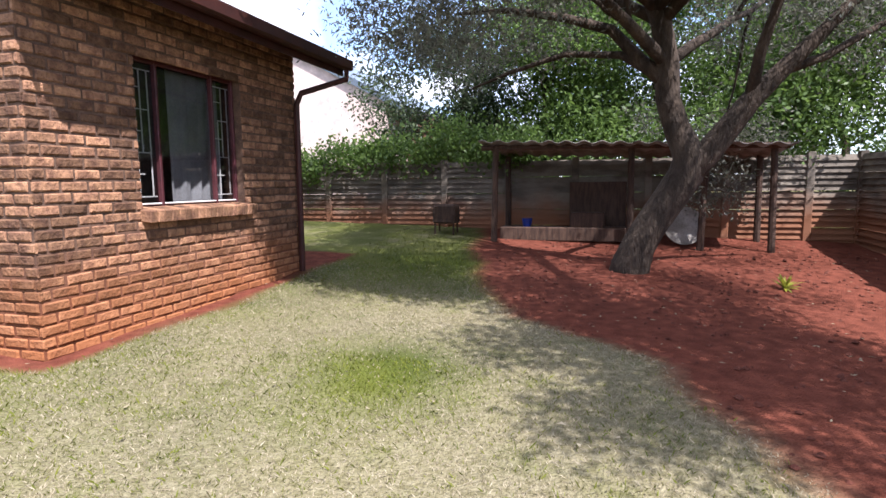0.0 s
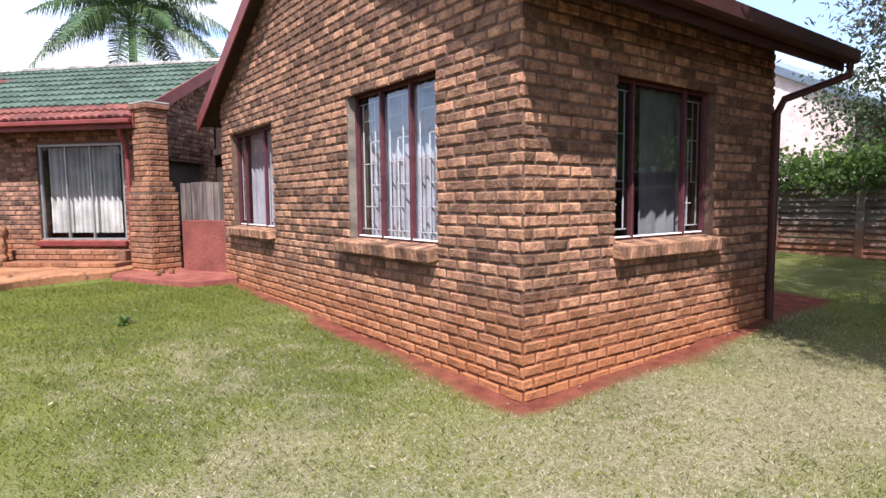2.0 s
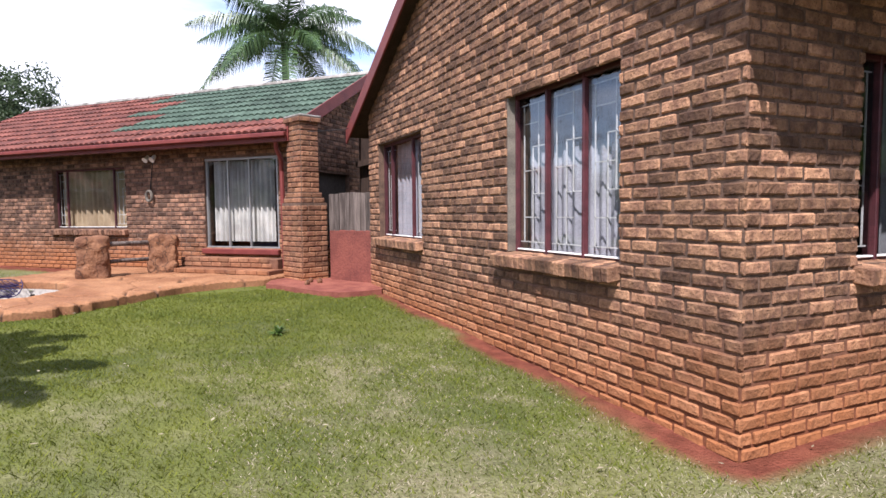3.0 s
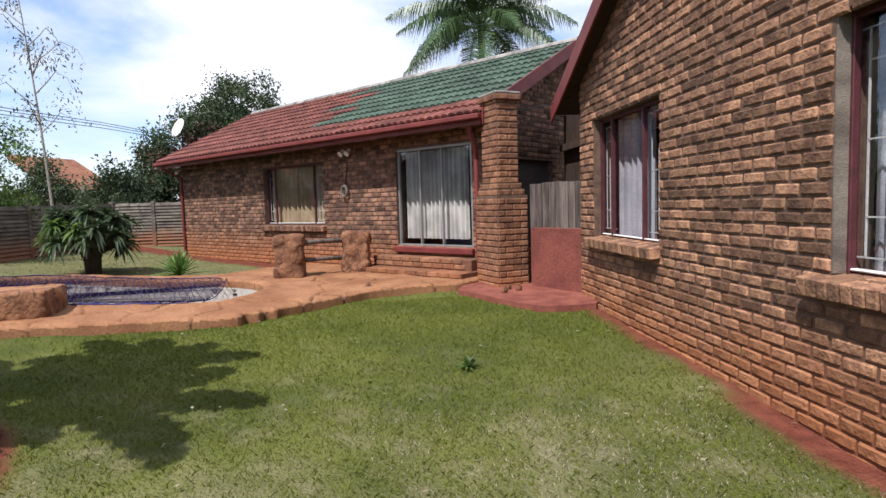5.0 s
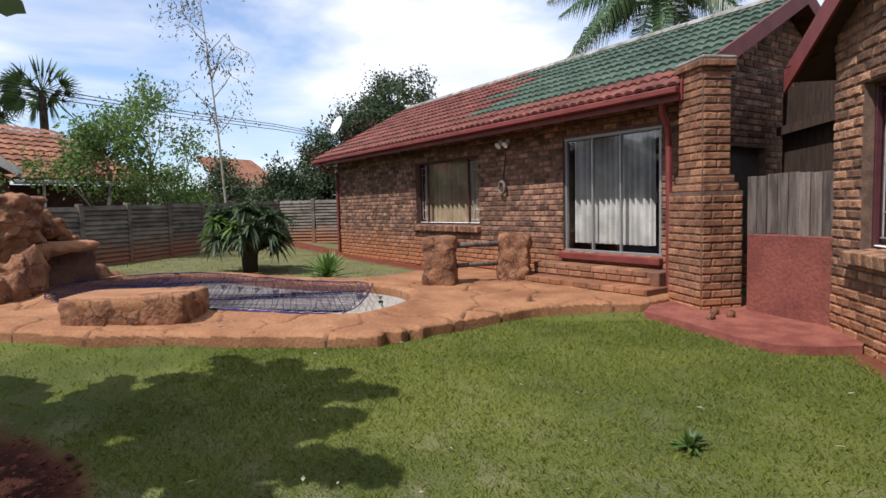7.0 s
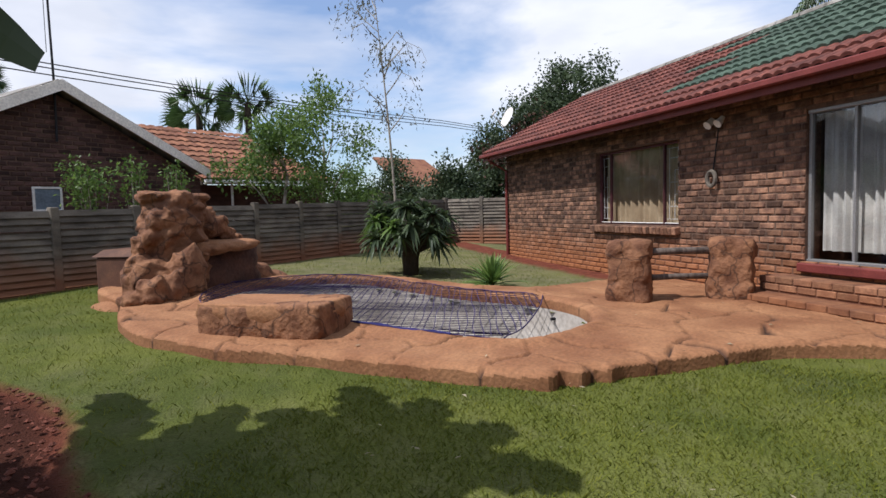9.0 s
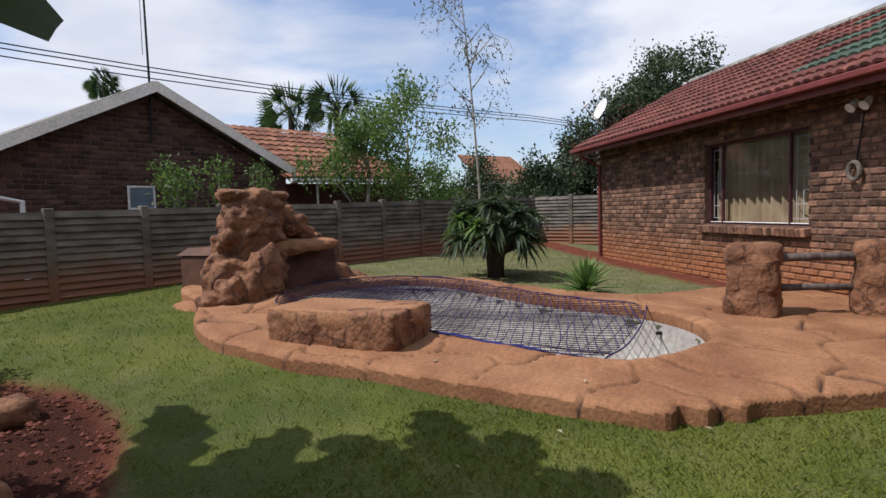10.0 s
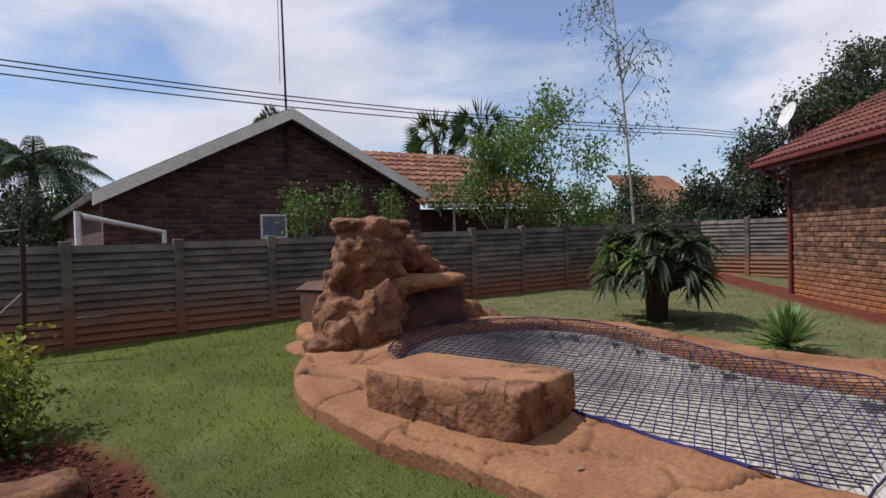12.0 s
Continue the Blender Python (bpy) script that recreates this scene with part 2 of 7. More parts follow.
M_SOIL = mat("red_soil", (0.21, 0.068, 0.042), 0.95, (0.12, 0.037, 0.022), 3.0, 40, 0.8, 0.1, coords="World", depth=0.03)
M_REDSLAB = mat("red_painted_slab", (0.3, 0.1, 0.065), 0.85, (0.2, 0.055, 0.038), 5, 50, 0.4, 0.0, coords="World")
M_REDPLASTER = mat("red_painted_plaster", (0.25, 0.075, 0.052), 0.85, (0.17, 0.048, 0.036), 2.5, 30, 0.5, 0.0, coords="World", depth=0.02)
M_PINK = mat("pale_pink_plaster", (0.72, 0.58, 0.52), 0.85, (0.66, 0.52, 0.46), 1.5, 6, 0.1, 0.0, coords="World")
M_ZINC = mat("blue_grey_sheet", (0.22, 0.28, 0.34), 0.5, (0.17, 0.21, 0.26), 3, 30, 0.1, 0.0, coords="World")
M_ASBESTOS = mat("fibre_cement_sheet", (0.42, 0.39, 0.35), 0.9, (0.22, 0.2, 0.17), 4, 50, 0.3, 0.05, coords="World")
M_CREAM = mat("cream_barge_paint", (0.78, 0.73, 0.64), 0.6, (0.7, 0.65, 0.56), 3, 30, 0.03, 0.0, coords="World")
M_NBRICK = mat("neighbour_dark_brick", (0.13, 0.067, 0.053), 0.9, (0.078, 0.043, 0.036), 3, 40, 0.3, 0.26, coords="World", stretch=(1, 1, 3))
M_CABLE = mat("black_cable", (0.02, 0.02, 0.022), 0.6)
M_DISH = mat("grey_white_dish", (0.62, 0.60, 0.56), 0.5)
M_PLASTIC_BROWN = mat("brown_moulded_box", (0.17, 0.08, 0.046), 0.75, (0.11, 0.05, 0.032), 4, 60, 0.1, 0.0)
M_BLUE = mat("blue_plastic", (0.02, 0.06, 0.4), 0.4)
M_LEAF_OLIVE = leaf_mat("olive_leaf", (0.16, 0.16, 0.115), (0.07, 0.075, 0.055), 0.5, 0.45)
M_LEAF_GREEN = leaf_mat("green_leaf", (0.14, 0.22, 0.045), (0.055, 0.10, 0.024), 0.5, 0.45)
M_LEAF_DARK = leaf_mat("dark_leaf", (0.075, 0.105, 0.045), (0.035, 0.055, 0.025))
M_LEAF_YELLOW = leaf_mat("yellow_green_leaf", (0.34, 0.33, 0.035), (0.14, 0.19, 0.03))
M_LEAF_RUST = leaf_mat("rusty_leaf", (0.10, 0.05, 0.03), (0.05, 0.03, 0.02))
M_LEAF_BLUE = leaf_mat("strap_leaf", (0.19, 0.30, 0.085), (0.08, 0.15, 0.045), 0.4)
M_AGAVE = leaf_mat("agave_leaf", (0.2, 0.3, 0.075), (0.085, 0.16, 0.04), 0.4, 0.3)
M_PALM = leaf_mat("palm_leaflet", (0.085, 0.14, 0.045), (0.03, 0.06, 0.022), 0.4, 0.15)
M_GRASS = leaf_mat("grass_blade", (0.172, 0.182, 0.028), (0.092, 0.117, 0.016), 0.7, 0.3, 0.1)
M_STRAW = leaf_mat("dry_grass_blade", (0.37, 0.325, 0.225), (0.25, 0.21, 0.135), 0.8, 0.2, 0.1)


# ---- geometry helpers ----
class Geo:
    """Collects vertices and faces of one mesh."""

    def __init__(self):
        self.v, self.f = [], []

    def add(self, verts, faces):
        k = len(self.v)
        self.v.extend(tuple(p) for p in verts)
        self.f.extend(tuple(i + k for i in q) for q in faces)
        return self

    def box(self, m, sx, sy, sz, b=0.0):
        """A box of that size centred on m, its edges chamfered by b."""
        x, y, z = sx / 2, sy / 2, sz / 2
        if b <= 0:
            vs = [(i * x, j * y, k * z) for i in (-1, 1) for j in (-1, 1) for k in (-1, 1)]
            fs = [(0, 1, 3, 2), (4, 6, 7, 5), (0, 4, 5, 1), (2, 3, 7, 6), (0, 2, 6, 4), (1, 5, 7, 3)]
            return self.add([m @ Vector(p) for p in vs], fs)
        bm = bmesh.new()
        bmesh.ops.create_cube(bm, size=1.0, matrix=Matrix.Diagonal((sx, sy, sz, 1)))
        bmesh.ops.bevel(bm, geom=bm.edges[:], offset=min(b, x * 0.9, y * 0.9, z * 0.9), segments=1, affect="EDGES")
        bm.verts.index_update()
        self.add([m @ p.co for p in bm.verts], [[p.index for p in q.verts] for q in bm.faces])
        bm.free()
        return self

    def tube(self, pts, radii, sides=6, cap=True):
        """A tapered tube through the points."""
        pts = [Vector(p) for p in pts]
        if not hasattr(radii, "__len__"):
            radii = [radii] * len(pts)
        k = len(self.v)
        a = None
        for i, p in enumerate(pts):
            d = (pts[min(i + 1, len(pts) - 1)] - pts[max(i - 1, 0)])
            d = d.normalized() if d.length > 1e-6 else Vector((0, 0, 1))
            a = d.orthogonal().normalized() if a is None else (a - d * a.dot(d)).normalized()
            c = d.cross(a)
            for s in range(sides):
                w = 2 * math.pi * s / sides
                self.v.append(tuple(p + (a * math.cos(w) + c * math.sin(w)) * radii[i]))
        for i in range(len(pts) - 1):
            for s in range(sides):
                q = (s + 1) % sides
                self.f.append((k + i * sides + s, k + i * sides + q, k + (i + 1) * sides + q, k + (i + 1) * sides + s))
        if cap:
            self.f.append(tuple(k + s for s in reversed(range(sides))))
            self.f.append(tuple(k + (len(pts) - 1) * sides + s for s in range(sides)))
        return self

    def mesh(self, name, material, smooth=False):
        me = bpy.data.meshes.new(name)
        me.from_pydata(self.v, [], self.f)
        me.materials.append(material)
        if smooth:
            me.polygons.foreach_set("use_smooth", [True] * len(me.polygons))
        me.update()
        return me


def part(name, geo, material, parent, label="", smooth=False):
    ob = new(name, geo.mesh(name, material, smooth) if isinstance(geo, Geo) else geo)
    ob.parent = parent
    ob.matrix_parent_inverse = parent.matrix_world.inverted()
    if label:
        tagged(ob, label)
    return ob


def thing(name, label, category, group="", kind="", at=None, geo=None, material=None, smooth=False):
    ob = new(name, geo.mesh(name, material, smooth) if geo else None)
    if at is not None:
        ob.matrix_world = at
    return tagged(ob, label, category, group, kind)


def basis(o, u):
    """A wall's frame: x along the wall, y into it, z up; the outside is at -y."""
    u = Vector((u[0], u[1], 0)).normalized()
    m = Matrix((( u.x, -u.y, 0, o[0]), (u.y, u.x, 0, o[1]), (0, 0, 1, o[2]), (0, 0, 0, 1)))
    return m


def rise(x, y):
    """The lie of the ground."""
    x, y = max(-11.5, min(5, x)), max(-7.2, min(12.5, y))
    return 0.0272 - 0.0358 * x + 0.0029 * y - 0.0002 * x * x + 0.0005 * x * y + 0.0037 * y * y


T = Matrix.Translation
rnd = random.Random(7)

# ---- ground ----
DECK = [(-9.85, -5.75), (-9.55, -5.05), (-9.5, -4.4), (-9.5, -3.8), (-9.6, -3.3), (-9.68, -2.6), (-9.72, -2.05), (-9.74, -1.5), (-9.82, -1.03),
        (-9.97, -1.0), (-9.99, -0.84), (-10.12, -0.8), (-10.16, -0.66), (-10.28, -0.62), (-10.55, -0.3), (-10.9, 0.15), (-11.2, 0.5), (-11.4, 1.2), (-11.5, 1.75), (-12.2, 2.2), (-13.2, 1.25), (-14.2, 0.28),
        (-15.0, -0.5), (-15.2, -1.3), (-14.4, -1.85), (-13.85, -2.2), (-13.6, -2.8), (-13.62, -3.4), (-13.75, -4.2), (-13.9, -5.0), (-13.5, -5.8),
        (-12.9, -6.4), (-12.3, -7.2), (-11.6, -7.9), (-11.1, -7.85), (-10.65, -7.3), (-10.4, -6.5)]
POOL = [(-10.7, -5.3), (-10.68, -4.3), (-10.68, -3.3), (-10.62, -2.5), (-10.58, -1.75), (-10.75, -1.42), (-11.1, -1.22), (-11.6, -1.13), (-12.1, -1.3),
        (-12.45, -1.65), (-12.66, -2.1), (-12.7, -2.8), (-12.8, -3.3), (-13.0, -3.9), (-13.3, -4.9), (-13.1, -5.5), (-12.6, -5.85), (-11.6, -6.0)]


def inside(x, y, poly):
    hit, n = False, len(poly)
    for i in range(n):
        (x0, y0), (x1, y1) = poly[i], poly[i - 1]
        if (y0 > y) != (y1 > y) and x < (x1 - x0) * (y - y0) / (y1 - y0) + x0:
            hit = not hit
    return hit


def spline(poly, k=4):
    """A closed, rounded line through the corners."""
    out, n = [], len(poly)
    for i in range(n):
        p0, p1, p2, p3 = (Vector((*poly[(i + j - 1) % n], 0)) for j in range(4))
        for s in range(k):
            t = s / k
            q = 0.5 * (2 * p1 + (p2 - p0) * t + (2 * p0 - 5 * p1 + 4 * p2 - p3) * t * t + (3 * p1 - p0 - 3 * p2 + p3) * t ** 3)
            out.append((q.x, q.y))
    return out


DECK_S, POOL_S = spline(DECK, 4), spline(POOL, 4)
BED, BED_R = (-5.6, -4.2), 2.88


def bed_edge(x, y):
    """How far a place lies outside the planting bed, whose edge is drawn in on its western side."""
    a = math.degrees(math.atan2(y - BED[1], x - BED[0])) % 360
    return math.hypot(x - BED[0], y - BED[1]) - BED_R + 0.45 * math.exp(-((a - 155) / 25) ** 2)


# where the lawn gives out under the tree: (y, x) of the edge of the bare soil
SOIL_EDGE = ((-2.0, 3.6), (0.0, 2.2), (1.0, 1.6), (2.0, 1.2), (2.8, 1.03), (3.5, 0.9), (3.97, 0.76), (4.42, 0.55), (4.75, 0.3), (5.05, -0.25), (5.5, -0.8), (6.65, -1.42), (7.6, -1.6), (9.0, -1.95), (11.2, -2.2))


def ground_mat():
    """Lawn, worn straw-coloured in patches, with bare red soil where the grass gives out."""
    m = mat("lawn_and_soil", (0.14, 0.16, 0.03), 0.95, (0.078, 0.103, 0.018), 1.1, 55, 0.9, 0.0, spec=0.08, coords="World", depth=0.03)
    n, lk = m.node_tree.nodes, m.node_tree.links
    b = n["Principled BSDF"]
    green = b.inputs["Base Color"].links[0].from_socket
    geo, sep = n.new("ShaderNodeNewGeometry"), n.new("ShaderNodeSeparateXYZ")
    lk.new(geo.outputs["Position"], sep.inputs[0])
    att = n.new("ShaderNodeAttribute")
    att.attribute_name = "cover"
    straw_n, straw_r, straw_c = n.new("ShaderNodeTexNoise"), n.new("ShaderNodeMapRange"), n.new("ShaderNodeValToRGB")
    straw_n.inputs["Scale"].default_value, straw_n.inputs["Detail"].default_value = 24, 6
    lk.new(geo.outputs["Position"], straw_n.inputs["Vector"])
    straw_c.color_ramp.elements[0].color, straw_c.color_ramp.elements[1].color = (0.15, 0.123, 0.074, 1), (0.32, 0.275, 0.186, 1)
    straw_c.color_ramp.elements[0].position, straw_c.color_ramp.elements[1].position = 0.3, 0.7
    lk.new(straw_n.outputs[0], straw_c.inputs[0])
    asep = n.new("ShaderNodeSeparateColor")
    lk.new(att.outputs["Color"], asep.inputs[0])
    m1, m2 = n.new("ShaderNodeMix"), n.new("ShaderNodeMix")
    m1.data_type = m2.data_type = "RGBA"
    lk.new(asep.outputs[0], m1.inputs[0])
    lk.new(green, m1.inputs[6])
    lk.new(straw_c.outputs[0], m1.inputs[7])
    soil_n, soil_c = n.new("ShaderNodeTexNoise"), n.new("ShaderNodeValToRGB")
    soil_n.inputs["Scale"].default_value, soil_n.inputs["Detail"].default_value = 7.5, 8
    lk.new(geo.outputs["Position"], soil_n.inputs["Vector"])
    soil_c.color_ramp.elements[0].color, soil_c.color_ramp.elements[1].color = (0.10, 0.031, 0.019, 1), (0.19, 0.06, 0.037, 1)
    soil_c.color_ramp.elements[0].position, soil_c.color_ramp.elements[1].position = 0.3, 0.72
    lk.new(soil_n.outputs[0], soil_c.inputs[0])
    lk.new(asep.outputs[1], m2.inputs[0])
    lk.new(m1.outputs[2], m2.inputs[6])
    lk.new(soil_c.outputs[0], m2.inputs[7])
    # bed soil drawn darker: partly damp, partly its shade put into the colour
    m3 = n.new("ShaderNodeMix")
    m3.data_type = "RGBA"
    lk.new(asep.outputs[2], m3.inputs[0])
    lk.new(m2.outputs[2], m3.inputs[6])
    m3.inputs[7].default_value = (0.045, 0.016, 0.01, 1)
    lk.new(m3.outputs[2], b.inputs["Base Color"])
    return m


def smooth01(a, b, x):
    t = max(0.0, min(1.0, (x - a) / (b - a)))
    return t * t * (3 - 2 * t)


B_U, B_N = Vector((0.719, 0.695, 0)), Vector((0.695, -0.719, 0))


def cover(x, y):
    """How straw-coloured and how bare the ground is at a place: (straw, soil)."""
    w = noise.noise((x * 0.9, y * 0.9, 3.1)) * 0.5 + noise.noise((x * 3.1, y * 3.1, 7.7)) * 0.25
    soil = 0.0
    if x > -3.0 and -2.0 < y < 11.2:
        for (ya, xa), (yb, xb) in zip(SOIL_EDGE, SOIL_EDGE[1:]):
            if ya <= y < yb:
                soil = smooth01(-0.1, 0.12, (x - xa - (xb - xa) * (y - ya) / (yb - ya)) * 0.6 - w * 0.22)
                break
    soil = max(soil, smooth01(0.06, -0.06, bed_edge(x, y) + w * 0.12))
    if -10.6 < x < -3.2 and 2.4 < y < 8:
        d = max(3.15 - y, 0) if x < -3.73 else math.hypot(max(x + 3.73, 0), max(3.15 - y, 0))
        soil = max(soil, smooth01(0.26, 0.1, d + w * 0.25))
    db = x * B_N.x + y * B_N.y + 10.1
    if x < -12 and y < 2:
        soil = max(soil, smooth01(0.75, 0.4, db + w * 0.3) * (1 if db > -0.3 else 0))
    df = -(0.087 * x + y + 10.04)
    soil = max(soil, 0.8 * smooth01(-0.35, -0.1, df + w * 0.2))
    straw = 0.72 * smooth01(-6.5, -1.0, x + 2.2 * w) * smooth01(8.0, 5.0, y + w)
    fine = noise.noise((x * 4.3, y * 4.3, 1.3)) * 0.6 + noise.noise((x * 10.7, y * 10.7, 2.9)) * 0.4
    straw = max(straw, (0.12 + 0.16 * smooth01(-0.1, 0.45, w) + 0.34 * smooth01(0.0, 0.5, fine)) * (0.3 + 0.7 * smooth01(-9.5, -6.0, x)))
    straw *= 1 - 0.35 * smooth01(0.0, 0.4, -fine)
    straw = max(straw, (0.4 + 0.3 * fine) * smooth01(-12.5, -14.5, x))
    patch = math.exp(-(((x + 1.35) / 0.6) ** 2 + ((y - 3.7) / 0.75) ** 2)) + math.exp(-(((x + 2.2) / 1.3) ** 2 + ((y - 7.6) / 1.1) ** 2))
    straw *= max(0.0, 1 - 1.1 * patch)
    return straw, soil


xs = sorted(set([round(-24 + 0.12 * i, 2) for i in range(251)] + [-900, -300, -120, -60, -40, -30, -26, 7.5, 10, 16, 30, 60, 150, 400, 900]))
ys = sorted(set([round(-12 + 0.12 * i, 2) for i in range(218)] + [-900, -300, -120, -60, -40, -28, -18, -14, 15, 18, 24, 40, 80, 200, 500, 900]))
verts, cols, faces = [], [], []
for y in ys:
    for x in xs:
        near = -24 <= x <= 6 and -12 <= y <= 14
        s, e = cover(x, y) if near else (0.3, 0.1)
        z = rise(x, y) + (0.018 * noise.noise((x * 1.7, y * 1.7, 0)) if near else 0)
        if bed_edge(x, y) < 0:
            z -= 0.04
        verts.append((x, y, z))
        cols.append((s, e, smooth01(0.05, -0.2, bed_edge(x, y)), 1))
for j in range(len(ys) - 1):
    for i in range(len(xs) - 1):
        a = j * len(xs) + i
        cx, cy = (xs[i] + xs[i + 1]) / 2, (ys[j] + ys[j + 1]) / 2
        if -13.5 < cx < -10 and -6.3 < cy < -0.9 and inside(cx, cy, POOL_S):
            continue
        faces.append((a, a + 1, a + 1 + len(xs), a + len(xs)))
ground_me = bpy.data.meshes.new("ground")
ground_me.from_pydata(verts, [], faces)
ca = ground_me.color_attributes.new("cover", "FLOAT_COLOR", "POINT")
ca.data.foreach_set("color", [c for q in cols for c in q])
ground_me.materials.append(ground_mat())
ground_me.polygons.foreach_set("use_smooth", [True] * len(ground_me.polygons))
ground = tagged(new("ground", ground_me), "short patchy lawn with worn straw and bare red soil", "ground", kind="structure")


# ---- brick walls ----
COURSE, BRICK_L, BRICK_H, JOINT = 0.0865, 0.216, 0.0715, 0.018


def brick_mesh(name, material, l, h, seed, rough=0.007):
    """One rough-faced brick, its worn arrises set back from the face; origin at the middle of the mortar face."""
    r = random.Random(seed)
    g, x, z = Geo(), l / 2, h / 2
    xs_, zs_ = (-x, -x + 0.012, -x * 0.34, x * 0.34, x - 0.012, x), (-z, -z + 0.011, z - 0.011, z)
    for k, zz in enumerate(zs_):
        for i, xx in enumerate(xs_):
            rim = i in (0, 5) or k in (0, 3)
            chip = rough if i in (0, 5) and k in (0, 3) else rough * 0.5
            g.v.append((xx - math.copysign(r.uniform(0, chip), xx) if rim else xx + r.gauss(0, 0.008) * (i in (2, 3)),
                        -0.003 + r.uniform(-0.003, 0.002) if rim else -0.013 + r.uniform(-0.004, 0.004),
                        zz - math.copysign(r.uniform(0, chip), zz) if rim else zz))
    g.f = [(k * 6 + i, k * 6 + i + 1, k * 6 + i + 7, k * 6 + i + 6) for k in range(3) for i in range(5)]
    g.v += [(-x, 0.012, -z), (x, 0.012, -z), (x, 0.012, z), (-x, 0.012, z)]
    g.f += [(24, 25, 5, 4, 3, 2, 1, 0), (25, 26, 23, 17, 11, 5), (26, 27, 18, 19, 20, 21, 22, 23), (27, 24, 0, 6, 12, 18)]
    return g.mesh(name, material)


def brick_wall(parent, m, length, z0, z1, openings, material, top=None, near=None, limit=300, thick=0.22, name="wall", label="", shift=0.0, ext=(0.0, 0.0), seed=1, inset=(0.0, 0.0)):
    """A wall of bricks proud of a mortar core. m: the frame of its outer face. openings: (x0, x1, z0, z1). top(x): where a gable ends."""
    r = random.Random(seed)
    core = Geo()
    xc = sorted({inset[0], length - inset[1]} | {o[k] for o in openings for k in (0, 1)} | ({length / 2} if top else set()))
    zc_ = sorted({z0 - 0.5, z1} | {o[k] for o in openings for k in (2, 3)})
    nx2, nz2 = len(xc), len(zc_)
    vid = lambda i, j, k: (k * nz2 + j) * nx2 + i
    core.v = [tuple(m @ Vector((x, y, z))) for y in (0.0, thick) for z in zc_ for x in xc]

    def solid(i, j):
        if not (0 <= i < nx2 - 1 and 0 <= j < nz2 - 1):
            return False
        cx, cz = (xc[i] + xc[i + 1]) / 2, (zc_[j] + zc_[j + 1]) / 2
        return not any(o[0] < cx < o[1] and o[2] < cz < o[3] for o in openings)

    for i in range(nx2 - 1):
        for j in range(nz2 - 1):
            if not solid(i, j):
                continue
            core.f += [(vid(i, j, 0), vid(i + 1, j, 0), vid(i + 1, j + 1, 0), vid(i, j + 1, 0)), (vid(i, j + 1, 1), vid(i + 1, j + 1, 1), vid(i + 1, j, 1), vid(i, j, 1))]
            for di, dj, p, q in ((-1, 0, (i, j), (i, j + 1)), (1, 0, (i + 1, j + 1), (i + 1, j)), (0, -1, (i + 1, j), (i, j)), (0, 1, (i, j + 1), (i + 1, j + 1))):
                if not solid(i + di, j + dj) and not (top and dj == 1 and j == nz2 - 2):
                    core.f.append((vid(*p, 0), vid(*q, 0), vid(*q, 1), vid(*p, 1)))
    if top:
        ap_ = len(core.v)
        core.v += [tuple(m @ Vector((length / 2, y, top(length / 2) - 0.01))) for y in (0.0, thick)]
        row_ = [vid(i, nz2 - 1, 0) for i in range(nx2)]
        core.f += [tuple(row_ + [ap_]), tuple([ap_ + 1] + [vid(i, nz2 - 1, 1) for i in reversed(range(nx2))]),
                   (row_[0], ap_, ap_ + 1, vid(0, nz2 - 1, 1)), (ap_, row_[-1], vid(nx2 - 1, nz2 - 1, 1), ap_ + 1)]
    wall = part(name, core, M_MORTAR, parent, label)
    full = [brick_mesh("brick", material, BRICK_L, BRICK_H, seed * 10 + i) for i in range(5)]
    rest, made = Geo(), 0
    zc, row = z0, 0
    while zc + BRICK_H < (max(top(length * k / 20) for k in range(21)) if top else z1) + 0.02:
        mid = zc + BRICK_H / 2
        spans = [(-ext[0], length + ext[1])]
        if top:
            good = [length * k / 200 for k in range(201) if top(length * k / 200) > mid + 0.04 or mid < z1]
            spans = [(good[0] - (ext[0] if good[0] < 0.01 else 0), good[-1] + (ext[1] if good[-1] > length - 0.01 else 0))] if good else []
        for o in openings:
            if o[2] < mid < o[3]:
                spans = [q for s in spans for q in ((s[0], min(s[1], o[0])), (max(s[0], o[1]), s[1])) if q[1] - q[0] > 0.03]
        off = (BRICK_L + JOINT) * (0.5 * (row % 2) + 0.08 * math.sin(row * 1.7) + shift)
        for a, b in spans:
            x = a - (off + a) % (BRICK_L + JOINT)
            while x < b:
                p, q = max(x, a), min(x + BRICK_L, b)
                if q - p > 0.012:
                    tw = T(((p + q) / 2, r.gauss(0, 0.0025), mid + r.gauss(0, 0.0015))) @ Matrix.Rotation(r.gauss(0, 0.009), 4, "Y") @ Matrix.Rotation(r.gauss(0, 0.008), 4, "Z")
                    if q - p > BRICK_L - 0.004 and made < limit and near and near((p + q) / 2, mid):
                        ob = new("brick", full[r.randrange(5)])
                        ob.parent, ob.matrix_world = wall, m @ tw
                        made += 1
                    else:
                        src = full[r.randrange(5)]
                        k = (q - p) / BRICK_L
                        rest.add([m @ tw @ Vector((v.co.x * k, v.co.y, v.co.z)) for v in src.vertices], [tuple(f.vertices) for f in src.polygons])
                x += BRICK_L + JOINT
        zc += COURSE
        row += 1
    if rest.v:
        tagged(part("brickwork", rest, material, wall), kind="stuff")
    return wall


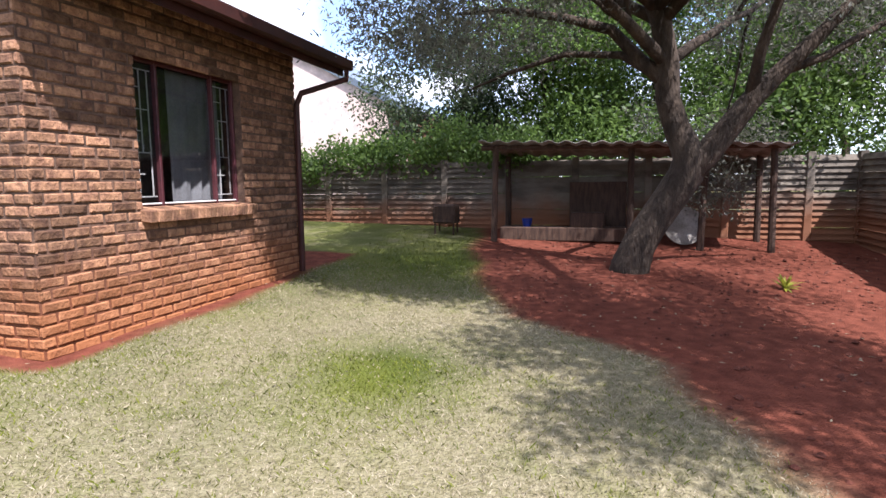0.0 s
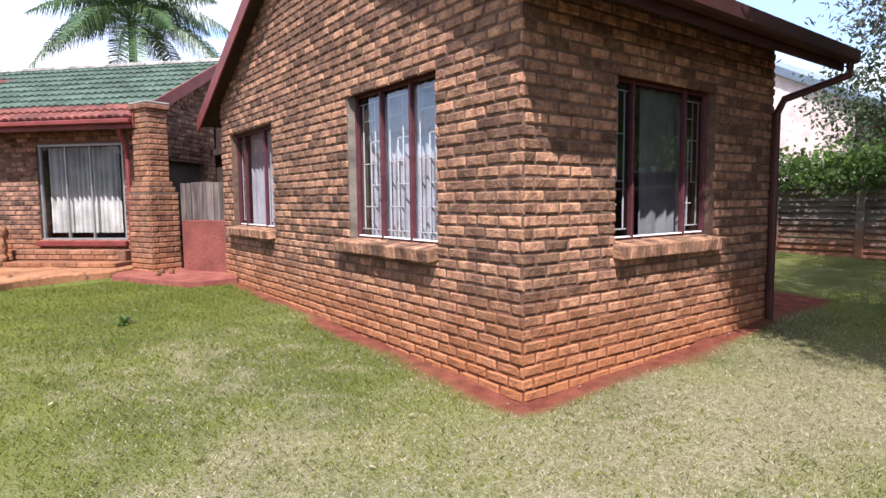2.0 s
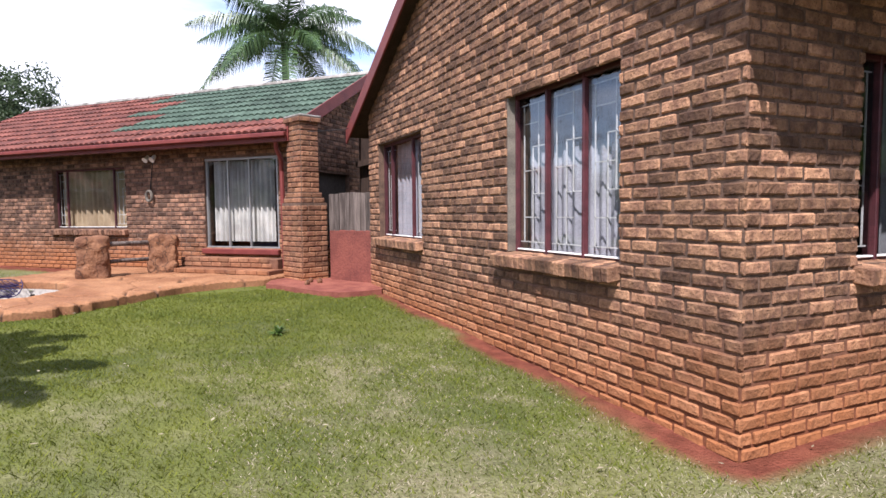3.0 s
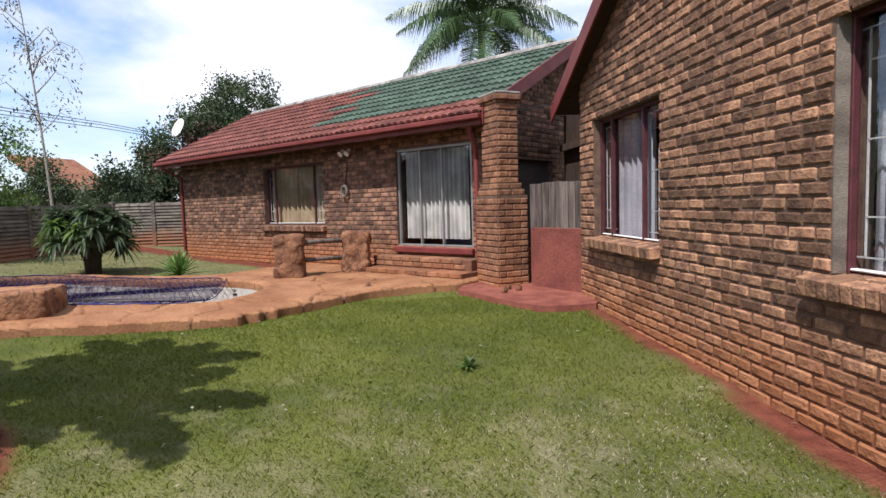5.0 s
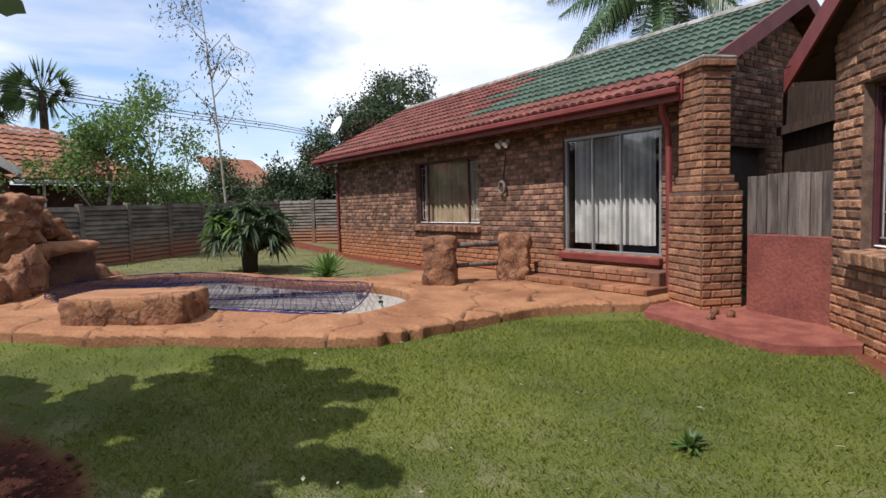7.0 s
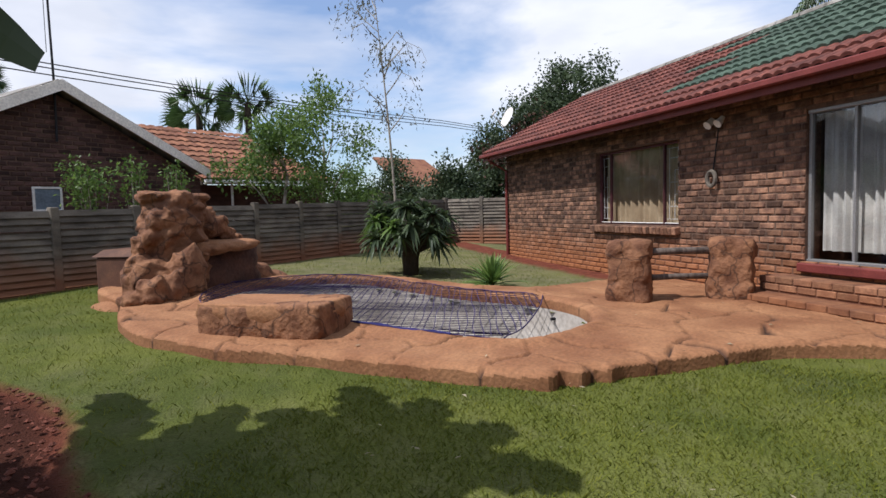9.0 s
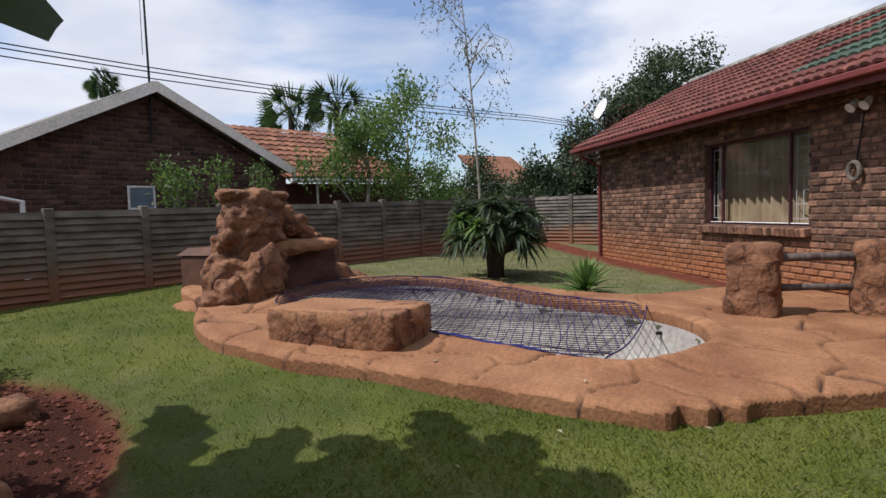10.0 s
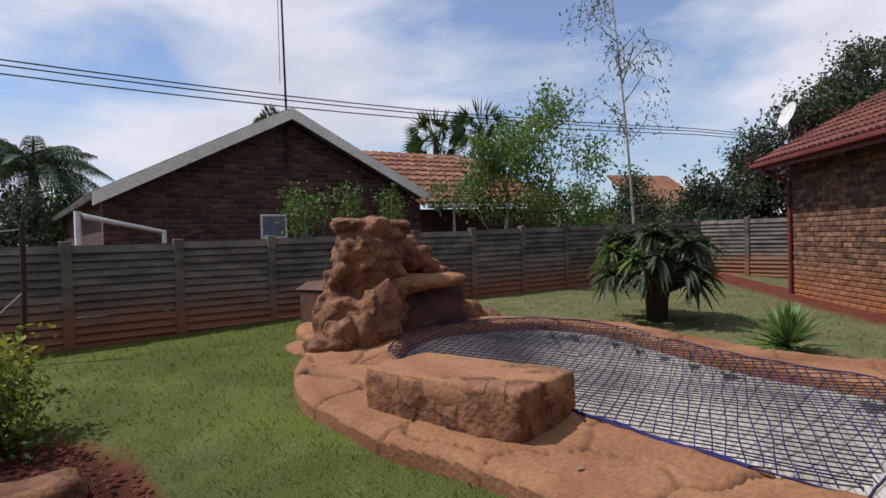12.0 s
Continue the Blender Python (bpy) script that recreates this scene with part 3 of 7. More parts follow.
def sill_bricks(parent, m, x0, x1, z, material, out=0.075, h=0.11):
    """A brick-on-edge window sill that slopes outwards."""
    n = max(3, round((x1 - x0) / 0.085))
    w = (x1 - x0) / n
    sill = part("sill", Geo().box(m @ T(((x0 + x1) / 2, 0.05, z - h * 0.55)), x1 - x0 - 0.01, 0.2, h * 0.6), M_MORTAR, parent, "weathered brick-on-edge sill")
    me = Geo().box(Matrix(), w - 0.008, 0.2 + out, h, 0.008).mesh("brick", material)
    for i in range(n):
        ob = new("brick", me)
        ob.parent = sill
        ob.matrix_world = m @ T((x0 + (i + 0.5) * w, 0.06 - out / 2 + rnd.gauss(0, 0.004), z - h / 2 + rnd.gauss(0, 0.002))) @ Matrix.Rotation(0.12, 4, "X")
    return sill


def pane_quad(m, x0, x1, z0, z1, y):
    return Geo().add([m @ Vector(p) for p in ((x0, y, z0), (x1, y, z0), (x1, y, z1), (x0, y, z1))], [(0, 1, 2, 3)])


def curtain(parent, m, x0, x1, z0, z1, y, material, folds=9, name="curtain", label=""):
    """A hanging curtain with soft folds."""
    g, n = Geo(), folds * 8
    ph = rnd.uniform(0, 6)
    for i in range(n + 1):
        x = x0 + (x1 - x0) * i / n
        w = 2 * math.pi * folds * i / n + ph
        d = y + (0.036 if folds > 10 else 0.02) * math.sin(w + 0.9 * math.sin(w * 0.31)) + 0.007 * math.sin(w * 2.3)
        for z, k in ((z0, 1.15), ((z0 + z1) / 2, 1.0), (z1, 0.8)):
            g.v.append(tuple(m @ Vector((x, y + (d - y) * k, z))))
    for i in range(n):
        for k in (0, 1):
            a = i * 3 + k
            g.f.append((a, a + 3, a + 4, a + 1))
    return part(name, g, material, parent, label, True)


def steel_window(parent, m, x0, x1, z0, z1, lights, bars=(), frame_mat=None, depth=0.11, name="window", label="", cur=None, cur_mat=None, bar_mat=None):
    """A steel window set back in its opening. lights: where the mullions stand (fractions); bars: which lights have burglar bars."""
    f = frame_mat or M_STEEL_MAROON
    win = part(name, Geo().box(m @ T(((x0 + x1) / 2, depth + 0.02, z0 + 0.012)), x1 - x0, 0.05, 0.024), f, parent, label)
    for cx, cz, sx, sz in (((x0 + x1) / 2, z1 - 0.02, x1 - x0, 0.04), ((x0 + x1) / 2, z0 + 0.031, x1 - x0, 0.014)):
        part("frame_rail", Geo().box(m @ T((cx, depth, cz)), sx, 0.045, sz, 0.006), f if cz > z0 + 0.1 else M_STEEL_WHITE, win)
    edges = [x0 + (x1 - x0) * k for k in lights]
    for i, e in enumerate(edges):
        part("mullion", Geo().box(m @ T((min(max(e, x0 + 0.017), x1 - 0.017), depth - 0.004, (z0 + z1) / 2)), 0.03, 0.05, z1 - z0, 0.005), f, win)
    for i, (a, b) in enumerate(zip(edges, edges[1:])):
        p = part("pane", pane_quad(m, a + 0.015, b - 0.015, z0 + 0.03, z1 - 0.03, depth + 0.01), M_GLASS, win, "reflecting glass pane")
        p.visible_shadow = False
        if i in bars:
            g, w = Geo(), b - a
            bz = [z0 + 0.06 + (z1 - z0 - 0.12) * k for k in (0.03, 0.2, 0.36, 0.52, 0.68, 0.84, 0.97)]
            for k in (0.14, 0.42, 0.6, 0.86):
                lo, hi = (0, 6) if k in (0.14, 0.86) else ((0, 4) if k == 0.42 else (2, 6))
                g.box(m @ T((a + w * k, depth + 0.035, (bz[lo] + bz[hi]) / 2)), 0.009, 0.009, bz[hi] - bz[lo])
            for j, z in enumerate(bz):
                lo, hi = ((0.14, 0.6) if j % 2 else (0.42, 0.86)) if 0 < j < 6 else (0.02, 0.98)
                g.box(m @ T((a + w * (lo + hi) / 2, depth + 0.035, z)), w * (hi - lo), 0.009, 0.009)
            part("burglar_bars", g, bar_mat or M_STEEL_WHITE, win, "white-painted steel burglar bars")
    for c0, c1, z_low in (cur or ()):
        curtain(win, m, x0 + (x1 - x0) * c0, x0 + (x1 - x0) * c1, z0 + z_low, z1 - 0.02, depth + 0.12, cur_mat or M_CURTAIN, max(3, round((x1 - x0) * (c1 - c0) * 6)))
    return win


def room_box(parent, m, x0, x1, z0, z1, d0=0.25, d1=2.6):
    """Room surfaces behind a window, open towards the glass, their dimness painted in."""
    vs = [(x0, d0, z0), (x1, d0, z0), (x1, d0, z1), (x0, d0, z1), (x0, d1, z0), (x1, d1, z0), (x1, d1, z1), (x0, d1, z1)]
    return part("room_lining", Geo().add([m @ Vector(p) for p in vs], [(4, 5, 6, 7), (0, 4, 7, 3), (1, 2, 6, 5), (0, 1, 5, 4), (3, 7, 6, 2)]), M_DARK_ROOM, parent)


# ---- house with the gable (near) ----
house = thing("house", "brown face-brick gabled house with maroon steel windows", "house", at=T((-7, 5, 0.2)))
AX0, AX1, AY, AYN = -10.40, -3.73, 3.15, 6.72
RIDGE_X, A_EAVE_Z = (AX0 + AX1) / 2, 3.12
A_SLOPE = 0.5
A_LEN = AX1 - AX0


def a_top(x):
    return A_EAVE_Z + 0.02 + A_SLOPE * (A_LEN / 2 - abs(x - A_LEN / 2))


mS = basis((AX0, AY, 0), (1, 0))
mE = basis((AX1, AY, 0), (0, 1))
w1 = (-6.19 - AX0, -4.69 - AX0, 1.22, 2.65)
w2 = (-9.93 - AX0, -8.24 - AX0, 1.24, 2.61)
we = (4.14 - AY, 5.60 - AY, 1.25, 2.56)
brick_wall(house, mS, A_LEN, -0.06, A_EAVE_Z, [w1, w2], M_BRICK, a_top, lambda x, z: x > 3.4 and z < 1.75, 300, name="wall", label="brown rock-face brick gable wall, red dust at its foot", seed=3, ext=(0.0, 0.011))
brick_wall(house, mE, AYN - AY, -0.06, A_EAVE_Z - 0.02, [we], M_BRICK, None, lambda x, z: x < 2.6 and z < 2.3, 300, name="wall", label="brown rock-face brick side wall", seed=4, shift=0.5, inset=(0.222, 0.0))
part("wall", Geo().box(T(((AX0 + AX1) / 2, AYN - 0.11, 1.4)), A_LEN - 0.02, 0.22, 3.2), M_BRICK, house)
part("wall", Geo().box(T((AX0 + 0.11, (AY + AYN) / 2 + 0.12, 1.4)), 0.22, AYN - AY - 0.26, 3.2), M_BRICK, house)
win1 = steel_window(house, mS, *w1, (0, 0.33, 0.66, 1), (0, 1, 2), name="window", label="maroon steel three-light window, burglar bars, drawn curtain", cur=((0.02, 0.98, 0.0),))
win2 = steel_window(house, mS, *w2, (0, 0.2, 0.68, 1), (0, 2), name="window", label="maroon steel window with white curtain and burglar bars", cur=((0.1, 0.66, 0.0),))
win3 = steel_window(house, mE, *we, (0, 0.24, 0.76, 1), (0, 2), name="window", label="maroon steel side window in the shade of the eave", cur=((0.42, 0.92, 0.0),), cur_mat=M_CURTAIN_GREY)
sill_bricks(win1, mS, w1[0] - 0.14, w1[1] + 0.02, w1[2], M_BRICK)
sill_bricks(win2, mS, w2[0] - 0.1, w2[1] + 0.04, w2[2], M_BRICK)
sill_bricks(win3, mE, we[0] - 0.03, we[1] + 0.06, we[2], M_BRICK)
part("reveal", Geo().box(mS @ T((w1[0] + 0.007, 0.045, (w1[2] + w1[3]) / 2)), 0.012, 0.085, w1[3] - w1[2] - 0.02), M_CONCRETE, win1, "pale plastered window reveal")
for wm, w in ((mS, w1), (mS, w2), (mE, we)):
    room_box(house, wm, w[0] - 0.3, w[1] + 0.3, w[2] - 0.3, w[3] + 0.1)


def roof_slab(parent, corners, thick, material, name="roof", label=""):
    """A sloping slab from the four corners of its underside."""
    c = [Vector(p) for p in corners]
    up = (c[1] - c[0]).cross(c[3] - c[0]).normalized()
    up = up if up.z > 0 else -up
    g = Geo().add(c + [p + up * thick for p in c], [(3, 2, 1, 0), (4, 5, 6, 7), (0, 1, 5, 4), (1, 2, 6, 5), (2, 3, 7, 6), (3, 0, 4, 7)])
    return part(name, g, material, parent, label)


OV, OVW, GOV = 0.42, 0.6, 0.17
zr = a_top(A_LEN / 2)
ze = A_EAVE_Z + 0.02 - A_SLOPE * OV
y0, y1 = AY - GOV, AYN + 0.52
roofE = roof_slab(house, [(RIDGE_X, y0, zr), (AX1 + OV, y0, ze), (AX1 + OV, y1, ze), (RIDGE_X, y1, zr)], 0.09, M_SOFFIT, "roof", "dark tiled roof slope with boarded underside")
roofW = roof_slab(house, [(RIDGE_X, y0, zr), (AX0 - OVW, y0, zr - A_SLOPE * (RIDGE_X - AX0 + OVW)), (AX0 - OVW, y1, zr - A_SLOPE * (RIDGE_X - AX0 + OVW)), (RIDGE_X, y1, zr)], 0.09, M_SOFFIT, "roof")
for sgn, xe, zz in ((1, AX1 + OV, ze), (-1, AX0 - OVW, zr - A_SLOPE * (RIDGE_X - AX0 + OVW))):
    a, b = Vector((RIDGE_X, y0 - 0.015, zr)), Vector((xe, y0 - 0.015, zz))
    g = Geo().add([a + Vector((0, 0, -0.1)), b + Vector((0, 0, -0.1)), b + Vector((0, 0, 0.12)), a + Vector((0, 0, 0.12)),
                   a + Vector((0, -0.025, -0.1)), b + Vector((0, -0.025, -0.1)), b + Vector((0, -0.025, 0.12)), a + Vector((0, -0.025, 0.12))],
                  [(0, 1, 2, 3), (7, 6, 5, 4), (0, 4, 5, 1), (1, 5, 6, 2), (2, 6, 7, 3), (3, 7, 4, 0)])
    part("bargeboard", g, M_RED_PAINT, house, "maroon-painted fibre-cement bargeboard")
part("fascia", Geo().box(T((AX1 + OV + 0.012, (y0 + y1) / 2, ze + 0.02)), 0.02, y1 - y0, 0.2), M_DARK_PAINT, house)
gut = Geo()
prof = [(0.0, 0.11), (0.0, 0.0), (0.025, -0.015), (0.10, -0.015), (0.125, 0.0), (0.125, 0.11), (0.118, 0.11), (0.118, 0.003), (0.1, -0.006), (0.025, -0.006), (0.008, 0.003), (0.008, 0.11)]
for y in (y0 + 0.02, y1 + 0.04):
    gut.v += [(AX1 + OV + 0.024 + p[0], y, ze + p[1]) for p in prof]
gut.f += [(i, (i + 1) % 12, 12 + (i + 1) % 12, 12 + i) for i in range(12)] + [tuple(range(12)), tuple(range(23, 11, -1))]
part("gutter", gut, M_DARK_PAINT, house, "dark maroon box gutter along the eave")
part("downpipe", Geo().tube([(AX1 + OV + 0.09, y1 - 0.05, ze), (AX1 + OV + 0.09, y1 - 0.05, ze - 0.13), (AX1 + 0.12, AYN - 0.03, ze - 0.36), (AX1 + 0.06, AYN - 0.05, ze - 0.5), (AX1 + 0.055, AYN - 0.05, 0.3)], 0.038, 8), M_DARK_PAINT, house, "dark maroon downpipe with an offset bend")

# ---- long house behind the pool ----
long_house = thing("house", "long brown-brick house with a red and green tiled roof", "house", at=T((-17, 1, 0.4)))
B_O = B_N * -10.1
U0, U1 = -17.45, -7.2


def b_at(u, out, z):
    return B_O + B_U * u + B_N * out + Vector((0, 0, z))


mB = basis(b_at(U0, 0, 0), B_U)
B_EAVE, B_RIDGE, B_DEEP = 2.93, 4.50, 5.0
bw = (-13.48 - U0, -11.3 - U0, 1.33, 2.6)
bs = (-9.22 - U0, -7.5 - U0, 0.95, 2.66)
brick_wall(long_house, mB, U1 - U0, 0.2, 3.0, [bw, bs], M_BRICK_B, None, lambda x, z: x > 5.6 and z < 2.3, 300, name="wall", label="brown brick wall, red dust along its foot", seed=5, ext=(0.01, 0.01))
mBg = basis(b_at(U1, 0, 0), -B_N)


def bg_top(x):
    return 3.0 + 0.56 * (B_DEEP / 2 - abs(x - B_DEEP / 2))


brick_wall(long_house, mBg, B_DEEP, 0.2, 3.0, [(0.55, 2.0, 0.9, 2.4)], M_BRICK_B, bg_top, None, 0, name="wall", label="brick gable end wall", seed=6, inset=(0.222, 0.0))
mBl = basis(b_at(U0, -B_DEEP, 0), B_N)
brick_wall(long_house, mBl, B_DEEP, 0.2, 3.0, [], M_BRICK_B, bg_top, None, 0, name="wall", seed=8, inset=(0.0, 0.222))
part("wall", Geo().box(mB @ T(((U1 - U0) / 2, B_DEEP - 0.11, 1.5)), U1 - U0 - 0.5, 0.22, 3.0), M_BRICK_B, long_house)
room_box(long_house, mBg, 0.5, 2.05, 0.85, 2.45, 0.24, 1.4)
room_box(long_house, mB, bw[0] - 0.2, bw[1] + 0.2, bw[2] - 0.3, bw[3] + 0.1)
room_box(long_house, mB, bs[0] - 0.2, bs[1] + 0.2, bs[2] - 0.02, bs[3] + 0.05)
winB = steel_window(long_house, mB, *bw, (0, 0.15, 0.8, 1), (0, 2), name="window", label="wide maroon steel window with beige curtains", cur=((0.03, 0.97, 0.0),), cur_mat=M_CURTAIN_BEIGE)
sill_bricks(winB, mB, bw[0] - 0.05, bw[1] + 0.05, bw[2] - 0.01, M_BRICK_B)

slider = part("sliding_door", Geo().box(mB @ T(((bs[0] + bs[1]) / 2, 0.07, bs[2] + 0.02)), bs[1] - bs[0], 0.1, 0.04, 0.004), M_ALU, long_house, "white aluminium sliding door, slightly open, curtains drawn")
part("frame_rail", Geo().box(mB @ T(((bs[0] + bs[1]) / 2, 0.07, bs[3] - 0.02)), bs[1] - bs[0], 0.1, 0.04, 0.004), M_ALU, slider)
for k, w in ((0.01, 0.035), (0.31, 0.03), (0.60, 0.024), (0.97, 0.036)):
    part("stile", Geo().box(mB @ T((bs[0] + (bs[1] - bs[0]) * k, 0.065, (bs[2] + bs[3]) / 2)), w, 0.05, bs[3] - bs[2] - 0.06, 0.004), M_ALU, slider)
for a, b in ((0.02, 0.3), (0.32, 0.59), (0.61, 0.95)):
    p = part("pane", pane_quad(mB, bs[0] + (bs[1] - bs[0]) * a, bs[0] + (bs[1] - bs[0]) * b, bs[2] + 0.05, bs[3] - 0.05, 0.075), M_GLASS, slider, "reflecting glass pane")
    p.visible_shadow = False
curtain(slider, mB, bs[0] + 0.04, bs[1] - 0.25, bs[2] + 0.13, bs[3] - 0.04, 0.22, M_CURTAIN_CREAM, 13)
part("handle", Geo().box(mB @ T((bs[1] - 0.1, 0.035, 1.72)), 0.03, 0.03, 0.14, 0.008), M_CABLE, slider, "black door handle")
part("threshold", Geo().box(mB @ T(((bs[0] + bs[1]) / 2, -0.02, bs[2] - 0.05)), bs[1] - bs[0] + 0.06, 0.16, 0.1, 0.012), M_RED_PAINT, long_house, "red-painted door threshold")
for i, (d, zt) in enumerate(((0.34, 0.80), (0.66, 0.62))):
    stp = part("step", Geo().box(mB @ T(((bs[0] + bs[1]) / 2 - 0.05 - 0.1 * i, -d / 2, zt / 2 + 0.1)), bs[1] - bs[0] + 0.5 + 0.3 * i, d, zt - 0.2, 0.01), M_MORTAR, long_house, "low brick doorstep, red with dust")
    bme = Geo().box(Matrix(), 0.215, d + 0.02, 0.072, 0.008).mesh("brick", M_BRICK_P)
    L = bs[1] - bs[0] + 0.5 + 0.3 * i
    for k in range(int(L / 0.228)):
        for lv in (0, 1):
            ob = new("brick", bme)
            ob.parent = stp
            ob.matrix_world = mB @ T(((bs[0] + bs[1]) / 2 - 0.05 - 0.1 * i - L / 2 + 0.114 + k * 0.228 + 0.05 * lv, -d / 2 - 0.006, zt - 0.035 - 0.085 * lv))

# roof of the long house
OVB, GVB = 0.5, 0.28
SL = (B_RIDGE - B_EAVE) / (B_DEEP / 2 + OVB)
f0, f1 = b_at(U0 - GVB, OVB, B_EAVE), b_at(U1 + GVB, OVB, B_EAVE)
r0, r1 = b_at(U0 - GVB, -B_DEEP / 2, B_RIDGE), b_at(U1 + GVB, -B_DEEP / 2, B_RIDGE)
k0, k1 = b_at(U0 - GVB, -B_DEEP - OVB, B_EAVE), b_at(U1 + GVB, -B_DEEP - OVB, B_EAVE)
roof = roof_slab(long_house, [f0, f1, r1, r0], 0.05, M_SOFFIT, "roof", "weathered concrete tile roof, part repainted green")
roof_slab(long_house, [k0, k1, r1, r0], 0.11, M_TILE_RED, "roof")
part("fascia", Geo().box(basis(b_at((U0 + U1) / 2, OVB + 0.01, B_EAVE - 0.02), B_U), U1 - U0 + 2 * GVB, 0.025, 0.17), M_RED_PAINT, long_house, "red-painted fascia board")
part("gutter", Geo().box(basis(b_at((U0 + U1) / 2, OVB + 0.075, B_EAVE + 0.01), B_U), U1 - U0 + 2 * GVB + 0.04, 0.085, 0.075, 0.012), M_RED_PAINT, long_house, "red-painted gutter")
for a, b in ((f1, r1), (r1, k1), (f0, r0)):
    g, dz = Geo(), Vector((0, 0, 0.1))
    o = B_U * (0.03 if a in (f1, r1) else -0.03)
    vs = [a - dz, b - dz, b + dz * 1.3, a + dz * 1.3]
    g.add(vs + [v + o for v in vs], [(3, 2, 1, 0), (4, 5, 6, 7), (0, 1, 5, 4), (1, 2, 6, 5), (2, 3, 7, 6), (3, 0, 4, 7)])
    part("bargeboard", g, M_RED_PAINT, long_house, "red-painted bargeboard")
part("downpipe", Geo().tube([b_at(U0 + 0.1, OVB + 0.05, B_EAVE - 0.02), b_at(U0 + 0.1, OVB, B_EAVE - 0.12), b_at(U0 + 0.08, 0.06, B_EAVE - 0.35), b_at(U0 + 0.08, 0.06, 0.4)], 0.035, 8), M_RED_PAINT, long_house, "red-painted downpipe")

# roof tiles: concrete double-roman pieces, 300 nearest as parts
TW, TL = 0.30, 0.335
slope_len = math.hypot(B_DEEP / 2 + OVB, B_RIDGE - B_EAVE)
along = (r0 - f0).normalized()
up_n = B_U.cross(along).normalized()
tile_g = Geo()
for j, (yy, lift) in enumerate(((0.0, 0.045), (TL + 0.05, 0.008))):
    for i in range(9):
        xx = TW * 1.02 * i / 8
        tile_g.v.append((xx, yy, lift + 0.034 * abs(math.sin(math.pi * (i / 8) * 2)) ** 0.7))
tile_g.f = [(i, i + 1, i + 10, i + 9) for i in range(8)]
for i in range(9):
    tile_g.v.append((tile_g.v[i][0], 0.0, tile_g.v[i][2] - 0.04))
tile_g.f += [(18 + i, 19 + i, i + 1, i) for i in range(8)]
tile_red, tile_green = tile_g.mesh("tile", M_TILE_RED), tile_g.mesh("tile", M_TILE_GREEN)
cols_n, rows_n = int((U1 - U0 + 2 * GVB) / TW), int(slope_len / TL)
TW2, TL2 = (U1 - U0 + 2 * GVB) / cols_n, slope_len / rows_n
tiles_rest, made = {True: Geo(), False: Geo()}, 0
for i in range(cols_n):
    for j in range(rows_n):
        fu = i / cols_n
        green = j >= 2 and fu > 0.60 - 0.012 * j + 0.05 * math.sin(j * 2.1)
        p = f0 + B_U * (i * TW2) + along * (j * TL2) + up_n * (0.052 + rnd.gauss(0, 0.002))
        m = Matrix((( B_U.x, along.x, up_n.x, p.x), (B_U.y, along.y, up_n.y, p.y), (B_U.z, along.z, up_n.z, p.z), (0, 0, 0, 1))) @ Matrix.Rotation(rnd.gauss(0, 0.006), 4, "Z")
        if i >= cols_n - 27 and made < 300:
            ob = new("tile", tile_green if green else tile_red)
            ob.parent, ob.matrix_world = roof, m
            made += 1
        else:
            tiles_rest[green].add([m @ Vector(v) for v in tile_g.v], tile_g.f)
for gflag, gg in tiles_rest.items():
    if gg.v:
        tagged(part("tiling", gg, M_TILE_GREEN if gflag else M_TILE_RED, roof), kind="stuff")
for i in range(24):
    a = r0.lerp(r1, i / 24)
    b = r0.lerp(r1, (i + 1) / 24 + 0.004)
    g, ax = Geo(), B_N
    for q in (a, b):
        for k in range(7):
            w = math.pi * k / 6
            g.v.append(tuple(q + ax * (0.13 * math.cos(w)) + Vector((0, 0, 0.06 + 0.09 * math.sin(w)))))
    g.f = [(k, k + 1, k + 8, k + 7) for k in range(6)]
    part("ridge_tile", g, M_ASBESTOS, roof, "weathered grey ridge tile" if i == 0 else "")

# fittings on the long house
def wall_lamp():
    o = b_at(-10.47, 0.0, 2.72)
    lamp = thing("flood_light", "small twin outdoor flood light under the eave", "lamp", at=T(o))
    part("bracket", Geo().box(basis(o + B_N * 0.03, B_U), 0.05, 0.06, 0.05, 0.008), M_CABLE, lamp)
    for s in (-1, 1):
        c = o + B_U * (0.09 * s) + B_N * 0.12
        part("lamp_head", Geo().tube([c + Vector((0, 0, 0.05)) - B_N * 0.05, c + Vector((0, 0, -0.01)), c + B_N * 0.04 + Vector((0, 0, -0.04))], [0.03, 0.045, 0.06], 10), M_STEEL_WHITE, lamp, "grey lamp head")
    return lamp


wall_lamp()
o = b_at(-10.58, 0.02, 1.98)
sq = thing("hose_reel_bracket", "pale ring-shaped hose hanger on the brick wall", "bracket", at=T(o))
ring = [o + B_U * (0.075 * math.cos(a)) + B_N * 0.05 + Vector((0, 0, 0.1 * math.sin(a))) for a in [2 * math.pi * i / 18 for i in range(19)]]
part("ring", Geo().tube(ring, 0.028, 7), M_CONCRETE, sq, "pale worn ring")
part("stem", Geo().tube([o + Vector((0, 0, 0.1)) + B_N * 0.02, b_at(-10.5, 0.02, 2.68)], 0.009, 6), M_CABLE, sq, "thin conduit up the wall")
do = Vector((-21.53, -5.51, 4.2))
dish = thing("satellite_dish", "grey-white satellite dish on a roof bracket", "dish", at=T((-21.53, -5.51, 3.4)))
dn = Vector((0.68, -0.62, 0.38)).normalized()
da = dn.orthogonal().normalized()
db2 = dn.cross(da)
g = Geo()
